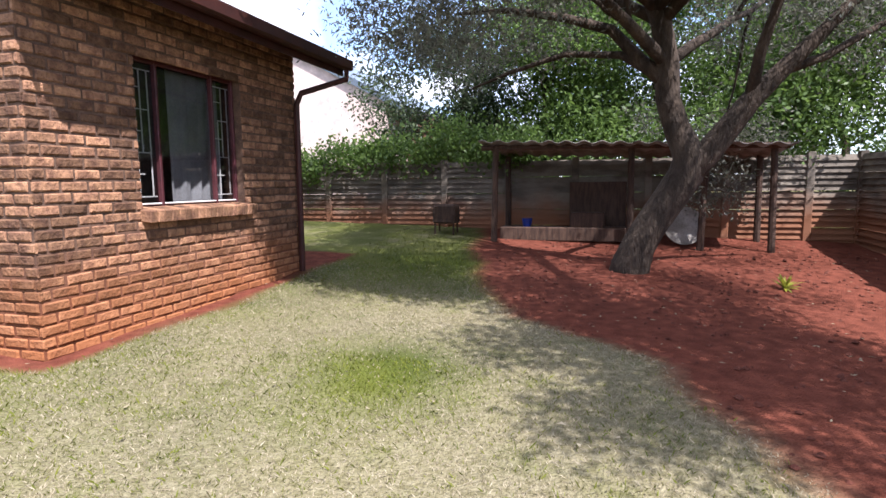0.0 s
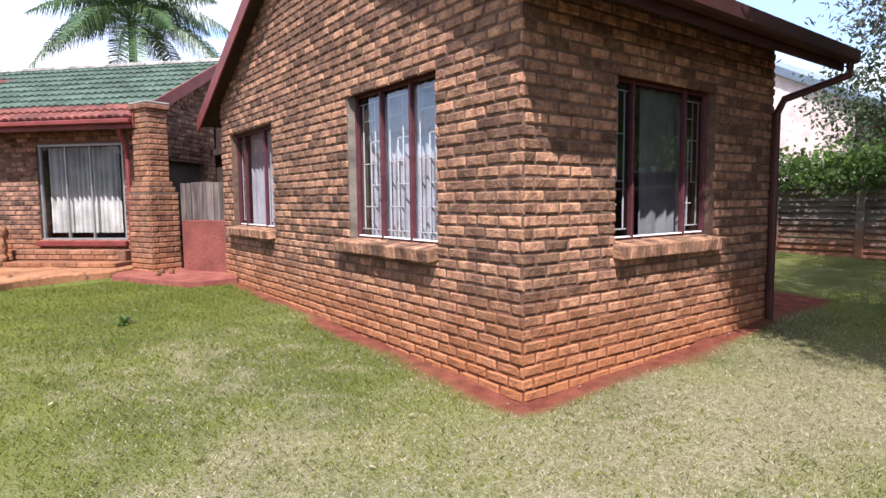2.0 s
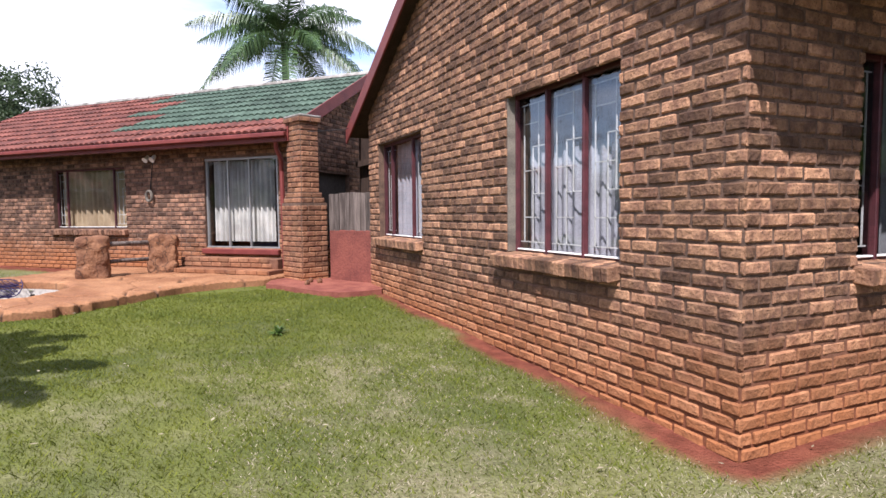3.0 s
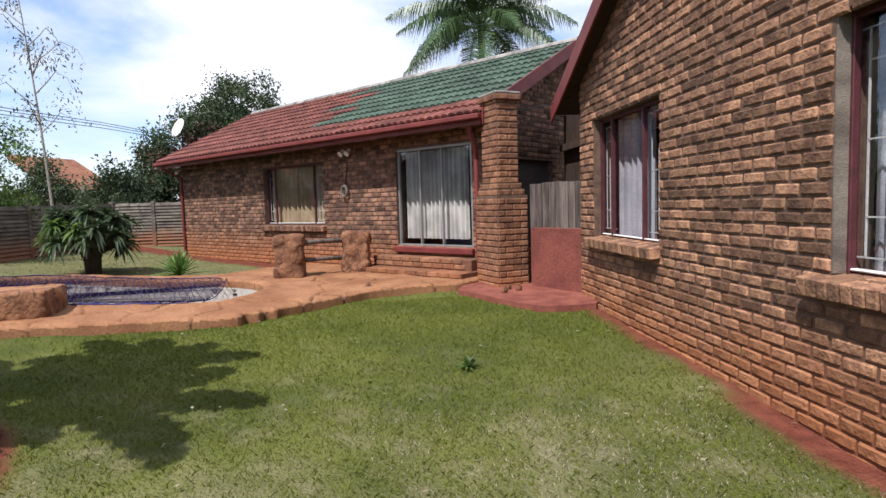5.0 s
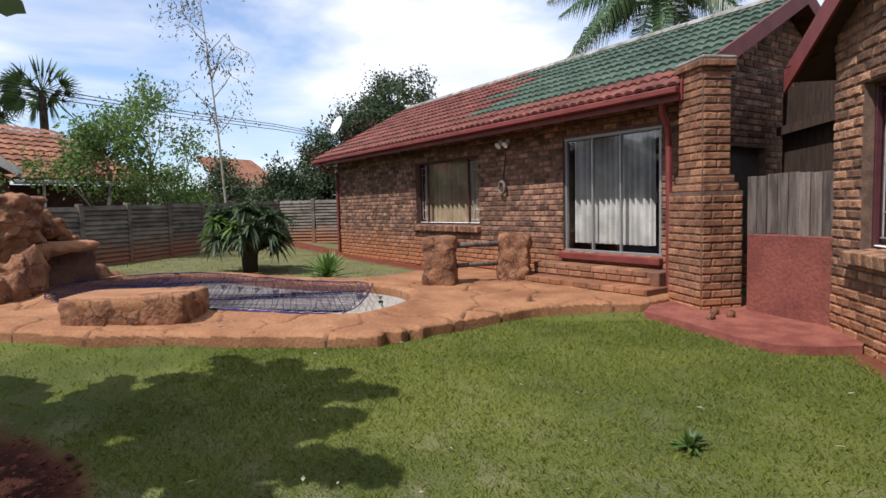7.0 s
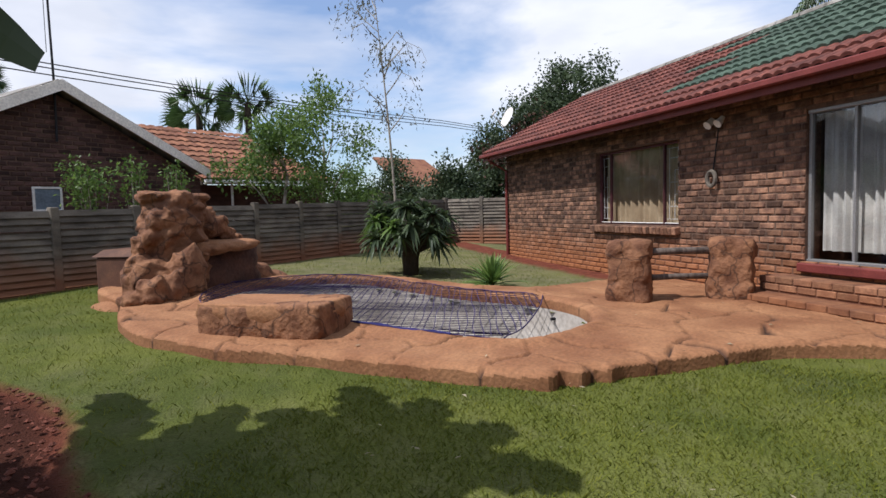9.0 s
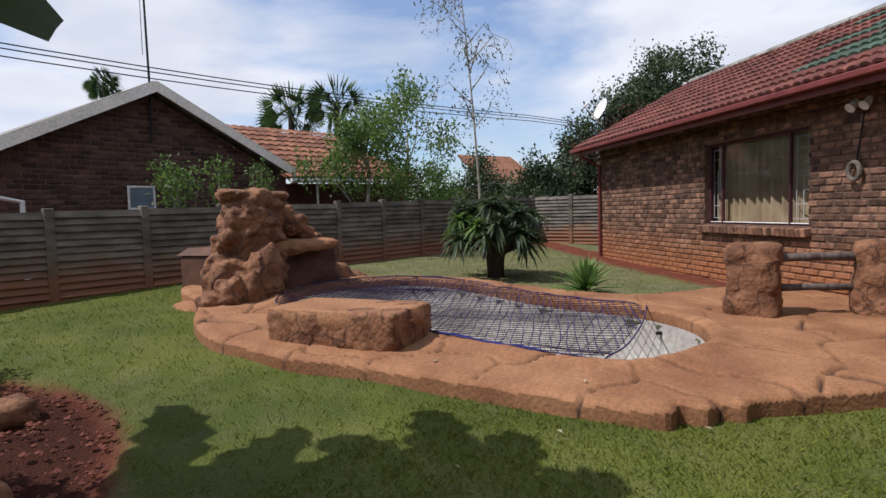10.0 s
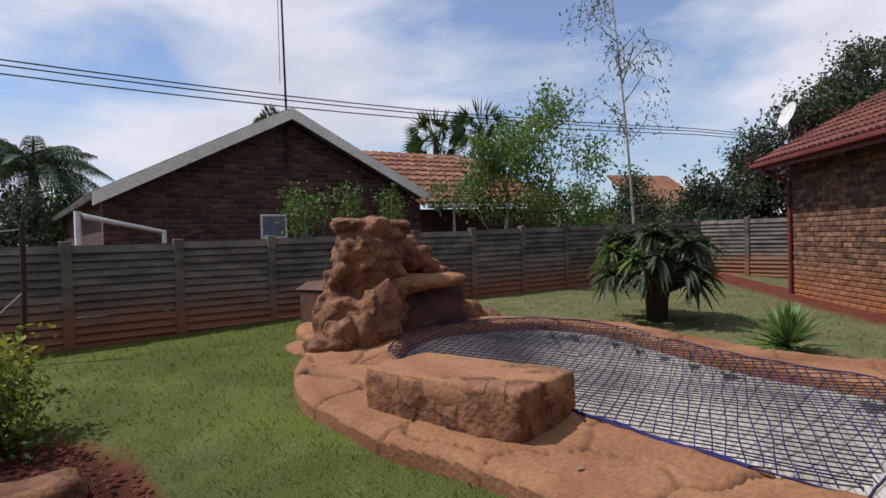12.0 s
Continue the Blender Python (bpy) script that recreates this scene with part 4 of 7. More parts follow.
for k in range(5):
    rr = 0.30 * k / 4
    for s in range(20):
        w = 2 * math.pi * s / 20
        g.v.append(tuple(do + (da * math.cos(w) + db2 * math.sin(w)) * rr + dn * (0.5 * rr * rr)))
g.f = [(k * 20 + s, k * 20 + (s + 1) % 20, (k + 1) * 20 + (s + 1) % 20, (k + 1) * 20 + s) for k in range(4) for s in range(20)]
part("reflector", g, M_DISH, dish, "grey-white reflector", True)
part("arm", Geo().tube([do - Vector((0, 0, 0.4)), do + dn * 0.5 - Vector((0, 0, 0.15))], 0.015, 6), M_DISH, dish)
part("receiver", Geo().tube([do + dn * 0.42, do + dn * 0.55 - Vector((0, 0, 0.16))], [0.03, 0.03], 8), M_DISH, dish)
part("mast", Geo().tube([do - dn * 0.05, do - dn * 0.1 - Vector((0, 0, 0.3)), do - dn * 0.1 - Vector((0, 0, 1.2))], 0.022, 8), M_CABLE, dish)

# ---- brick pillar, gate and painted slab between the houses ----
PU = Vector((0.94, 0.342, 0))
pc = Vector((-11.2, 2.22, 0))
PL, PD = 0.62, 0.50
pillar = thing("brick_pillar", "stepped orange-brown brick pillar beside the gate", "pillar", at=T((-11.4, 2.35, 0.42)))


def ring_bricks(parent, corner, u, l, d, z0, z1, material, shrink=0.0):
    v = Vector((-u.y, u.x, 0))
    zc, row = z0, 0
    while zc < z1 - 0.04:
        for face in range(4):
            a = corner - u * l if face == 0 else corner if face == 1 else corner + v * d if face == 2 else corner - u * l + v * d
            dr = (u, v, -u, -v)[face]
            ln = (l, d, l, d)[face]
            n = max(1, round(ln / 0.235))
            m = basis(a, (dr.x, dr.y))
            w = ln / n
            off = 0.5 * w if row % 2 else 0
            cuts = [0.0] + [k * w + off for k in range(0 if off else 1, n)] + [ln]
            cuts = sorted(set(round(c, 4) for c in cuts))
            for p, q in zip(cuts, cuts[1:]):
                if q - p < 0.02:
                    continue
                key = round(q - p, 2)
                if key not in PIL_MESH:
                    PIL_MESH[key] = brick_mesh("brick", M_BRICK_P, key - 0.01, 0.074, int(key * 100))
                ob = new("brick", PIL_MESH[key])
                ob.parent = parent
                ob.matrix_world = m @ T(((p + q) / 2, rnd.gauss(0, 0.003), zc + 0.037)) @ Matrix.Rotation(rnd.gauss(0, 0.008), 4, "Y")
        zc += COURSE
        row += 1


PIL_MESH = {}
PV = Vector((-PU.y, PU.x, 0))
stages = [(0.36, 1.78, 0.0), (1.78, 1.87, 0.035), (1.87, 1.955, 0.07), (1.955, 3.12, 0.105), (3.12, 3.21, 0.06)]
for z0_, z1_, s in stages:
    c = pc - PU * s + PV * (s * 0.75)
    l, d = PL - 1.7 * s, PD - 1.5 * s
    mid = c - PU * (l / 2) + PV * (d / 2)
    st = part("shaft", Geo().box(basis((mid.x, mid.y, (z0_ + z1_) / 2), PU), l, d, z1_ - z0_), M_MORTAR, pillar)
    ring_bricks(st, c, PU, l, d, z0_, z1_, M_BRICK_P)
part("cap", Geo().box(basis((mid.x, mid.y, 3.225), PU), PL - 0.1, PD - 0.09, 0.03, 0.008), M_ASBESTOS, pillar, "mortar cap")
dp = thing("downpipe", "maroon rainwater pipe beside the brick pillar", "pipe", geo=Geo().tube([b_at(-7.15, 0.5, 2.9), b_at(-7.2, 0.42, 2.72), b_at(-7.2, 0.3, 2.55), b_at(-7.25, 0.22, 2.35), b_at(-7.25, 0.2, 0.5)], 0.04, 8), material=M_RED_PAINT)

GA, GB = Vector((-11.22, 2.68, 0)), Vector((-10.41, 3.16, 0))
gdir = (GB - GA).normalized()
glen = (GB - GA).length
mG = basis(GA, gdir)
thing("garden_wall", "low red-painted plaster wall between the houses", "wall", kind="structure", geo=Geo().box(mG @ T((glen / 2, 0.08, 0.75)), glen, 0.16, 1.14, 0.015), material=M_REDPLASTER)
gate = thing("wooden_gate", "weathered grey plank screen above the red wall", "gate", at=T(GA + Vector((0, 0, 1.3))))
nb = 8
for i in range(nb):
    w = glen / nb
    part("plank", Geo().box(mG @ T(((i + 0.5) * w, 0.02 + rnd.gauss(0, 0.004), 1.62 + rnd.gauss(0, 0.006))), w - 0.008, 0.022, 0.62 + rnd.gauss(0, 0.008), 0.003), M_WOOD_GREY, gate)
for z in (1.4, 1.82):
    part("rail", Geo().box(mG @ T((glen / 2, 0.05, z)), glen, 0.035, 0.07), M_WOOD_DARK, gate)
slabp = [(-9.75, 3.1), (-9.72, 2.75), (-9.8, 2.45), (-10.05, 2.22), (-10.6, 1.95), (-11.15, 1.62), (-11.5, 1.75), (-12.2, 2.2), (-11.9, 3.1), (-10.4, 3.5)]
g = Geo()
zt = [rise(x, y) + 0.075 for x, y in slabp]
n = len(slabp)
g.add([(x, y, z) for (x, y), z in zip(slabp, zt)] + [(x, y, z - 0.3) for (x, y), z in zip(slabp, zt)], [tuple(range(n))] + [(i, n + i, n + (i + 1) % n, (i + 1) % n) for i in range(n)])
slab = thing("path_slab", "worn red-painted concrete slab at the gate", "paving", kind="structure", geo=g, material=M_REDSLAB)
for x, y in ((-10.98, 2.3), (-10.85, 2.42), (-10.75, 2.2)):
    st = Geo()
    bm = bmesh.new()
    bmesh.ops.create_icosphere(bm, subdivisions=2, radius=0.045)
    for v in bm.verts:
        v.co *= 1 + 0.25 * noise.noise(v.co * 20 + Vector((x, y, 0)))
    st.add([v.co + Vector((x, y, rise(x, y) + 0.1)) for v in bm.verts], [[v.index for v in f.verts] for f in bm.faces])
    bm.free()
    thing("stone", "small loose reddish stone on the slab", "stone", "stones by the gate", geo=st, material=M_ROCK, smooth=True)
# dark panel and beam put in for the shade of the yard behind the gate
yard = thing("lean_to", "dark timber-coloured panel standing in for the shaded yard behind the gate", "shelter", at=T((-11.8, 5.5, 0.5)))
part("back_wall", Geo().box(T((-12.05, 3.98, 1.7)), 3.2, 0.08, 3.0), M_WOOD_DARK, yard)
part("beam", Geo().box(T((-12.05, 3.88, 2.62)), 3.1, 0.08, 0.12), M_WOOD_DARK, yard)
thing("washing_line", "thin cable between roof edge and pillar", "cable", geo=Geo().tube([pc + Vector((-0.1, 0.15, 2.95)), (-10.9, 2.9, 2.96), (-10.6, 3.1, 3.02)], 0.006, 5), material=M_CABLE)

# ---- pool deck, pool and net ----
DZ = 0.13


def near_line(px, py, line):
    """Distance to and nearest point on a closed line, for arrays of points."""
    a = np.array(line)
    b = np.roll(a, -1, 0)
    best = np.full(px.shape, 1e9)
    bx, by = px.copy(), py.copy()
    for (ax, ay), (cx, cy) in zip(a, b):
        dx, dy = cx - ax, cy - ay
        t = np.clip(((px - ax) * dx + (py - ay) * dy) / (dx * dx + dy * dy + 1e-12), 0, 1)
        qx, qy = ax + t * dx, ay + t * dy
        d = np.hypot(px - qx, py - qy)
        k = d < best
        best[k], bx[k], by[k] = d[k], qx[k], qy[k]
    return best, bx, by


def inside_np(px, py, line):
    a = np.array(line)
    b = np.roll(a, -1, 0)
    r = np.zeros(px.shape, bool)
    for (x0, y0), (x1, y1) in zip(a, b):
        if y0 == y1:
            continue
        r ^= ((y0 > py) != (y1 > py)) & (px < (x1 - x0) * (py - y0) / (y1 - y0) + x0)
    return r


def rise_np(x, y):
    x, y = np.clip(x, -11.5, 5), np.clip(y, -7.2, 12.5)
    return 0.0272 - 0.0358 * x + 0.0029 * y - 0.0002 * x * x + 0.0005 * x * y + 0.0037 * y * y


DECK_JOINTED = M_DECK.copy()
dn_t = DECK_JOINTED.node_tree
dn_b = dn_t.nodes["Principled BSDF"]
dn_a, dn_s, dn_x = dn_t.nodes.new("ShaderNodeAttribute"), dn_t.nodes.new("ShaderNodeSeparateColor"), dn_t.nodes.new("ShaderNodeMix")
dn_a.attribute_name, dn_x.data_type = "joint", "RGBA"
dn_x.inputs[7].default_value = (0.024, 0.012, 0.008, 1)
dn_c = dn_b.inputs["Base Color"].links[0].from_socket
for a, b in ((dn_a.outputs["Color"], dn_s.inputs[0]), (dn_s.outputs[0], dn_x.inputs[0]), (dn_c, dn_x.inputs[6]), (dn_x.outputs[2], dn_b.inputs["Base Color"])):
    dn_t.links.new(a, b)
ST = 0.025
gx, gy = np.meshgrid(np.arange(-15.4, -9.3, ST), np.arange(-8.3, 2.4, ST))
keep = inside_np(gx, gy, DECK_S) & ~inside_np(gx, gy, POOL_S)
rs = np.random.RandomState(5)
sx, sy = np.meshgrid(np.arange(-15.8, -9.0, 0.78), np.arange(-8.6, 2.8, 0.86))
seeds = np.c_[(sx + rs.uniform(-0.34, 0.34, sx.shape)).ravel(), (sy + rs.uniform(-0.34, 0.34, sy.shape)).ravel()]
wx = gx + 0.05 * np.sin(gy * 7.1) + 0.03 * np.sin(gx * 13 + gy * 9)
wy = gy + 0.05 * np.sin(gx * 6.3) + 0.03 * np.sin(gy * 15 - gx * 8)
d1, d2 = np.full(gx.shape, 9.0), np.full(gx.shape, 9.0)
ids = np.zeros(gx.shape, int)
for k, (a, b) in enumerate(seeds):
    d = np.hypot(wx - a, wy - b)
    closer = d < d1
    d2 = np.where(closer, d1, np.minimum(d2, d))
    ids = np.where(closer, k, ids)
    d1 = np.where(closer, d, d1)
gap = d2 - d1
lift = rs.uniform(-0.006, 0.006, len(seeds))[ids]
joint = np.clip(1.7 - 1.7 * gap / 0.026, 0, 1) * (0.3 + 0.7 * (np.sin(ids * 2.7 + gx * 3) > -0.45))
groove = -0.045 * joint
rough = 0.006 * np.sin(gx * 9.1 + 2 * np.sin(gy * 5.3)) * np.sin(gy * 8.3) + 0.004 * np.sin(gx * 31 + gy * 17) * np.sin(gy * 29)
gz = rise_np(gx, gy) + DZ + lift * np.clip(gap / 0.08, 0, 1) + groove + rough
dd, nx, ny = near_line(gx, gy, DECK_S)
gz -= 0.05 * np.clip(1 - dd / 0.09, 0, 1) ** 2
pd_, pnx, pny = near_line(gx, gy, POOL_S)
gz += 0.03 * np.exp(-((pd_ - 0.12) / 0.1) ** 2) - 0.03 * np.clip(1 - pd_ / 0.05, 0, 1)
idx = -np.ones(gx.shape, int)
full = keep[:-1, :-1] & keep[1:, :-1] & keep[:-1, 1:] & keep[1:, 1:]
used = np.zeros(gx.shape, bool)
for a, b in ((0, 0), (1, 0), (0, 1), (1, 1)):
    used[a:gx.shape[0] - 1 + a, b:gx.shape[1] - 1 + b] |= full
idx[used] = np.arange(used.sum())
inner = np.zeros(gx.shape, bool)
inner[1:-1, 1:-1] = full[:-1, :-1] & full[1:, :-1] & full[:-1, 1:] & full[1:, 1:]
edge = used & ~inner
snap = edge & (dd < 0.05)
gx[snap], gy[snap] = nx[snap], ny[snap]
snap = edge & (pd_ < 0.05) & (dd >= 0.05)
gx[snap], gy[snap] = pnx[snap], pny[snap]
V = np.c_[gx[used], gy[used], gz[used]]
jj, ii = np.nonzero(full)
Fq = np.c_[idx[jj, ii], idx[jj, ii + 1], idx[jj + 1, ii + 1], idx[jj + 1, ii]]
# skirt along every open edge
e = np.concatenate([Fq[:, [0, 1]], Fq[:, [1, 2]], Fq[:, [2, 3]], Fq[:, [3, 0]]])
key = np.sort(e, 1)
_, first, cnt = np.unique(key[:, 0] * 10000000 + key[:, 1], return_index=True, return_counts=True)
open_e = e[first[cnt == 1]]
low = V.copy()
low[:, 2] -= 0.3
bv = np.unique(open_e)
remap = {int(v): len(V) + i for i, v in enumerate(bv)}
V = np.r_[V, low[bv]]
deck_me = bpy.data.meshes.new("pool_deck")
deck_me.from_pydata(V.tolist(), [], Fq.tolist() + [(int(b), int(a), remap[int(a)], remap[int(b)]) for a, b in open_e])
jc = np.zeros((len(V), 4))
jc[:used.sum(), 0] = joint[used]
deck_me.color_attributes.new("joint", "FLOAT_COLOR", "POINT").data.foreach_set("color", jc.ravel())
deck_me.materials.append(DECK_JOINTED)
deck_me.polygons.foreach_set("use_smooth", [True] * len(Fq) + [False] * len(open_e))
tagged(new("pool_deck", deck_me), "orange-brown imprinted concrete pool surround with cracked joints", "paving", kind="structure")

pool = thing("swimming_pool", "half-drained swimming pool with stained pale plaster", "pool", at=T((-11.7, -3.5, -0.9)))
g, n = Geo(), len(POOL_S)
pcx, pcy = sum(p[0] for p in POOL_S) / n, sum(p[1] for p in POOL_S) / n
for zoff, k in ((0.03, 0.99), (-0.1, 0.988), (-0.45, 0.98), (-0.75, 0.93), (-0.85, 0.8), (-0.88, 0.0)):
    for x, y in POOL_S:
        deep = 1 + 0.35 * smooth01(-2.0, -5.0, y)
        g.v.append((pcx + (x - pcx) * k, pcy + (y - pcy) * k, rise(x, y) + zoff * (deep if zoff < 0 else 1) if k > 0 else rise(pcx, pcy) - 1.0))
for k in range(5):
    g.f += [(k * n + i, (k + 1) * n + i, (k + 1) * n + (i + 1) % n, k * n + (i + 1) % n) for i in range(n)]
part("basin", g, M_POOL, pool, "pale plastered basin with stains", True)
ro = Vector((-12.5, -1.72, 0.36))
part("inlet", Geo().tube([ro, ro + Vector((0.05, -0.05, 0))], 0.018, 10), M_CABLE, pool, "round dark pool inlet")

# net: two families of cords over the pool as far as its cut edge
net = thing("pool_net", "dark blue safety net, sagging over the pool", "net", at=T((-11.7, -4, 0.5)))
NET_A, NET_B = (-13.0, -2.02), (-10.4, -1.62)


def net_ok(x, y):
    t = (x - NET_A[0]) / (NET_B[0] - NET_A[0])
    return y < NET_A[1] + t * (NET_B[1] - NET_A[1]) + 0.10 * math.sin(t * math.pi)


def swell(line, d):
    """A closed line pushed outwards by d."""
    area = sum(a[0] * b[1] - b[0] * a[1] for a, b in zip(line, line[1:] + line[:1]))
    s = 1 if area > 0 else -1
    out = []
    for i in range(len(line)):
        a, b = line[i - 1], line[(i + 1) % len(line)]
        q = Vector((b[1] - a[1], a[0] - b[0])).normalized() * s
        out.append((line[i][0] + q.x * d, line[i][1] + q.y * d))
    return out


NET_POLY = swell(list(POOL_S), 0.11)


def net_z(px, py):
    d, _, _ = near_line(px, py, NET_POLY)
    sag = 0.075 * (1 - np.exp(-np.maximum(d - 0.11, 0) / 0.4)) * (0.75 + 0.25 * np.sin(px * 3 + py * 2))
    return rise_np(px, py) + DZ + 0.036 - sag


cord = Geo()
for fam, ang in enumerate((radians(24), radians(112))):
    c, s = math.cos(ang), math.sin(ang)
    for k in range(-80, 81):
        t = np.arange(-4.2, 4.2, 0.07)
        x = pcx + c * t - s * k * 0.076 + 0.012 * np.sin(t * 3 + k)
        y = pcy + s * t + c * k * 0.076 + 0.012 * np.sin(t * 4.3 + k * 2)
        ok = inside_np(x, y, NET_POLY) & np.array([net_ok(a, b) for a, b in zip(x, y)])
        if ok.sum() < 3:
            continue
        z = net_z(x, y)
        run = []
        for i in range(len(t)):
            if ok[i]:
                run.append((x[i], y[i], z[i]))
            if (not ok[i] or i == len(t) - 1) and run:
                if len(run) > 2:
                    cord.tube(run, 0.0048, 3, False)
                run = []
tagged(part("cord_mesh", cord, M_NET, net, "knotted dark blue cord mesh"), kind="stuff")
rim = [p for p in NET_POLY if net_ok(*p)]
k0_ = max(range(len(rim)), key=lambda i: (rim[i][0] - rim[i - 1][0]) ** 2 + (rim[i][1] - rim[i - 1][1]) ** 2)
rim = rim[k0_:] + rim[:k0_]
part("border_cord", Geo().tube([(x, y, rise(x, y) + DZ + 0.036 + 0.006 * math.sin(i * 1.9)) for i, (x, y) in enumerate(rim)], 0.006, 5), M_NET, net, "thick dark border cord")
cut = [(NET_A[0] + (NET_B[0] - NET_A[0]) * k / 24, NET_A[1] + (NET_B[1] - NET_A[1]) * k / 24 + 0.10 * math.sin(k / 24 * math.pi)) for k in range(25)]
cut = [p for p in cut if inside(*p, NET_POLY)]
cz = net_z(np.array([p[0] for p in cut]), np.array([p[1] for p in cut]))
part("border_cord", Geo().tube([(p[0], p[1], z) for p, z in zip(cut, cz)], 0.007, 5), M_NET, net)
blue = [p for p in rim if p[0] > -11.0 and -3.4 < p[1] < -1.95]
blue.sort(key=lambda p: p[1])
part("blue_edging", Geo().tube([(x + 0.02 * math.sin(i * 2.2), y, rise(x, y) + DZ + 0.036 + 0.005 * math.sin(i * 1.3)) for i, (x, y) in enumerate(blue)], 0.010, 6), M_NET_EDGE, net, "bright blue rope edging")


# ---- moulded rockwork ----
def lumps(blobs, sub=3, amp=0.16, freq=4.0, seed=0, crease=0.0, box=0.0):
    """Overlapping rounded lumps, roughened; blobs: (x, y, z, rx, ry, rz). box: how square the lumps are."""
    g = Geo()
    for i, (x, y, z, rx, ry, rz) in enumerate(blobs):
        bm = bmesh.new()
        bmesh.ops.create_icosphere(bm, subdivisions=sub, radius=1.0)
        for v in bm.verts:
            p = v.co.normalized()
            if box:
                k = max(abs(p.x), abs(p.y), abs(p.z))
                p = p.lerp(p / k, box)
            w = Vector((x + p.x * rx, y + p.y * ry, z + p.z * rz))
            f = noise.noise(w * freq + Vector((seed, i * 0.37, 0)))
            f2 = noise.noise(w * freq * 2.7 + Vector((0, seed, 5)))
            q = 1 + amp * f + amp * 0.5 * f2 - crease * max(0, 0.12 - abs(f)) / 0.12
            v.co = Vector((x + p.x * rx * q, y + p.y * ry * q, z + p.z * rz * q))
        bm.verts.index_update()
        g.add([v.co for v in bm.verts], [[v.index for v in f.verts] for f in bm.faces])
        bm.free()
    return g


def fuse(ob, size=0.02):
    """Melts overlapping lumps into one skin."""
    md = ob.modifiers.new("skin", "REMESH")
    md.mode, md.voxel_size, md.use_smooth_shade = "VOXEL", size, True
    return ob


r = random.Random(21)
bl = [(-11.1, -6.45, 1.0, 0.4, 0.36, 0.55), (-11.12, -6.42, 1.5, 0.36, 0.34, 0.42), (-10.85, -6.45, 0.75, 0.42, 0.36, 0.4)]
for k in range(96):
    a, t = r.uniform(0, 6.28), r.random()
    z = 0.56 + 1.32 * t
    w = 0.46 - 0.2 * t
    bl.append((-11.0 - 0.16 * t + w * math.cos(a), -6.42 + 0.02 * t + w * 0.72 * math.sin(a), z, r.uniform(0.07, 0.2), r.uniform(0.07, 0.18), r.uniform(0.06, 0.17)))
bl += [(-11.0, -6.44, 1.93, 0.3, 0.3, 0.075), (-11.3, -6.34, 1.92, 0.28, 0.24, 0.06), (-10.55, -6.08, 0.7, 0.2, 0.17, 0.26), (-10.75, -5.97, 0.72, 0.13, 0.13, 0.3), (-10.38, -6.2, 0.64, 0.17, 0.17, 0.16),
       (-11.55, -6.45, 1.66, 0.22, 0.2, 0.16), (-11.75, -6.42, 1.52, 0.22, 0.2, 0.16), (-11.95, -6.45, 1.4, 0.2, 0.2, 0.13), (-12.2, -6.5, 1.28, 0.16, 0.16, 0.12), (-11.0, -6.02, 0.92, 0.22, 0.17, 0.38)]
rock = thing("rock_waterfall", "moulded brown concrete rock waterfall beside the pool", "rockwork", at=T((-11.4, -6.5, 0.5)))
fuse(part("rock_mass", lumps(bl, 3, 0.30, 7.0, 3, 0.16, 0.35), M_ROCK, rock, "lumpy rust-brown boulders", True))
fuse(part("ledge", lumps([(-11.75, -6.2, 1.25, 0.42, 0.34, 0.075), (-11.95, -6.25, 1.28, 0.32, 0.3, 0.06), (-11.5, -6.3, 1.24, 0.3, 0.28, 0.11), (-12.1, -6.4, 1.2, 0.22, 0.2, 0.1)], 4, 0.2, 6, 4, 0.04, 0.45), M_DECK, rock, "pale worn overhanging ledge", True))
# the hollow's shade is put into its dark rock colour
part("hollow", lumps([(-11.8, -6.52, 0.82, 0.66, 0.4, 0.46)], 4, 0.12, 5, 6, 0.05, 0.6), M_ROCK_SHADED, rock, "hollow under the ledge, its shade put into a darker rock colour", True)
fuse_cheek = part("cheek", lumps([(-12.4, -6.6, 0.78, 0.28, 0.3, 0.42), (-12.72, -6.6, 0.64, 0.34, 0.28, 0.3), (-13.05, -6.6, 0.58, 0.34, 0.26, 0.2), (-13.4, -6.62, 0.52, 0.34, 0.24, 0.13)], 3, 0.14, 4, 9, 0.04), M_ROCK, rock, "sloping rock cheek", True)
fuse(fuse_cheek)
part("apron", lumps([(-10.75, -6.85, 0.52, 0.5, 0.5, 0.12)], 3, 0.12, 3, 9), M_DECK, rock, "sloping mortar apron", True)

# the bench lies a little askew on the deck
bench_m = T((-10.18, -3.84, 0.04)) @ Matrix.Rotation(radians(10.5), 4, "Z") @ Matrix.Diagonal((0.84, 0.94, 0.96, 1)) @ T((10.0, 3.66, 0))


def moved(geo, m):
    """The same geometry, carried by a matrix."""
    geo.v = [tuple(m @ Vector(p)) for p in geo.v]
    return geo


bench = thing("rock_bench", "low moulded concrete rock bench on the pool deck", "bench", at=T((-10.18, -3.84, 0.57)))
bl = []
for i in range(5):
    y = -4.17 + 0.26 * i
    bl += [(-9.76 + 0.02 * math.sin(i * 3), y, 0.64 + 0.01 * i, 0.2, 0.175, 0.18), (-10.25, y, 0.65 + 0.008 * i, 0.2, 0.175, 0.175), (-10.0, y, 0.62, 0.2, 0.18, 0.16)]
fuse(part("base", moved(lumps(bl, 4, 0.10, 5.5, 12, 0.06, 0.75), bench_m), M_ROCK, bench, "rough rock sides with dark hollows", True))
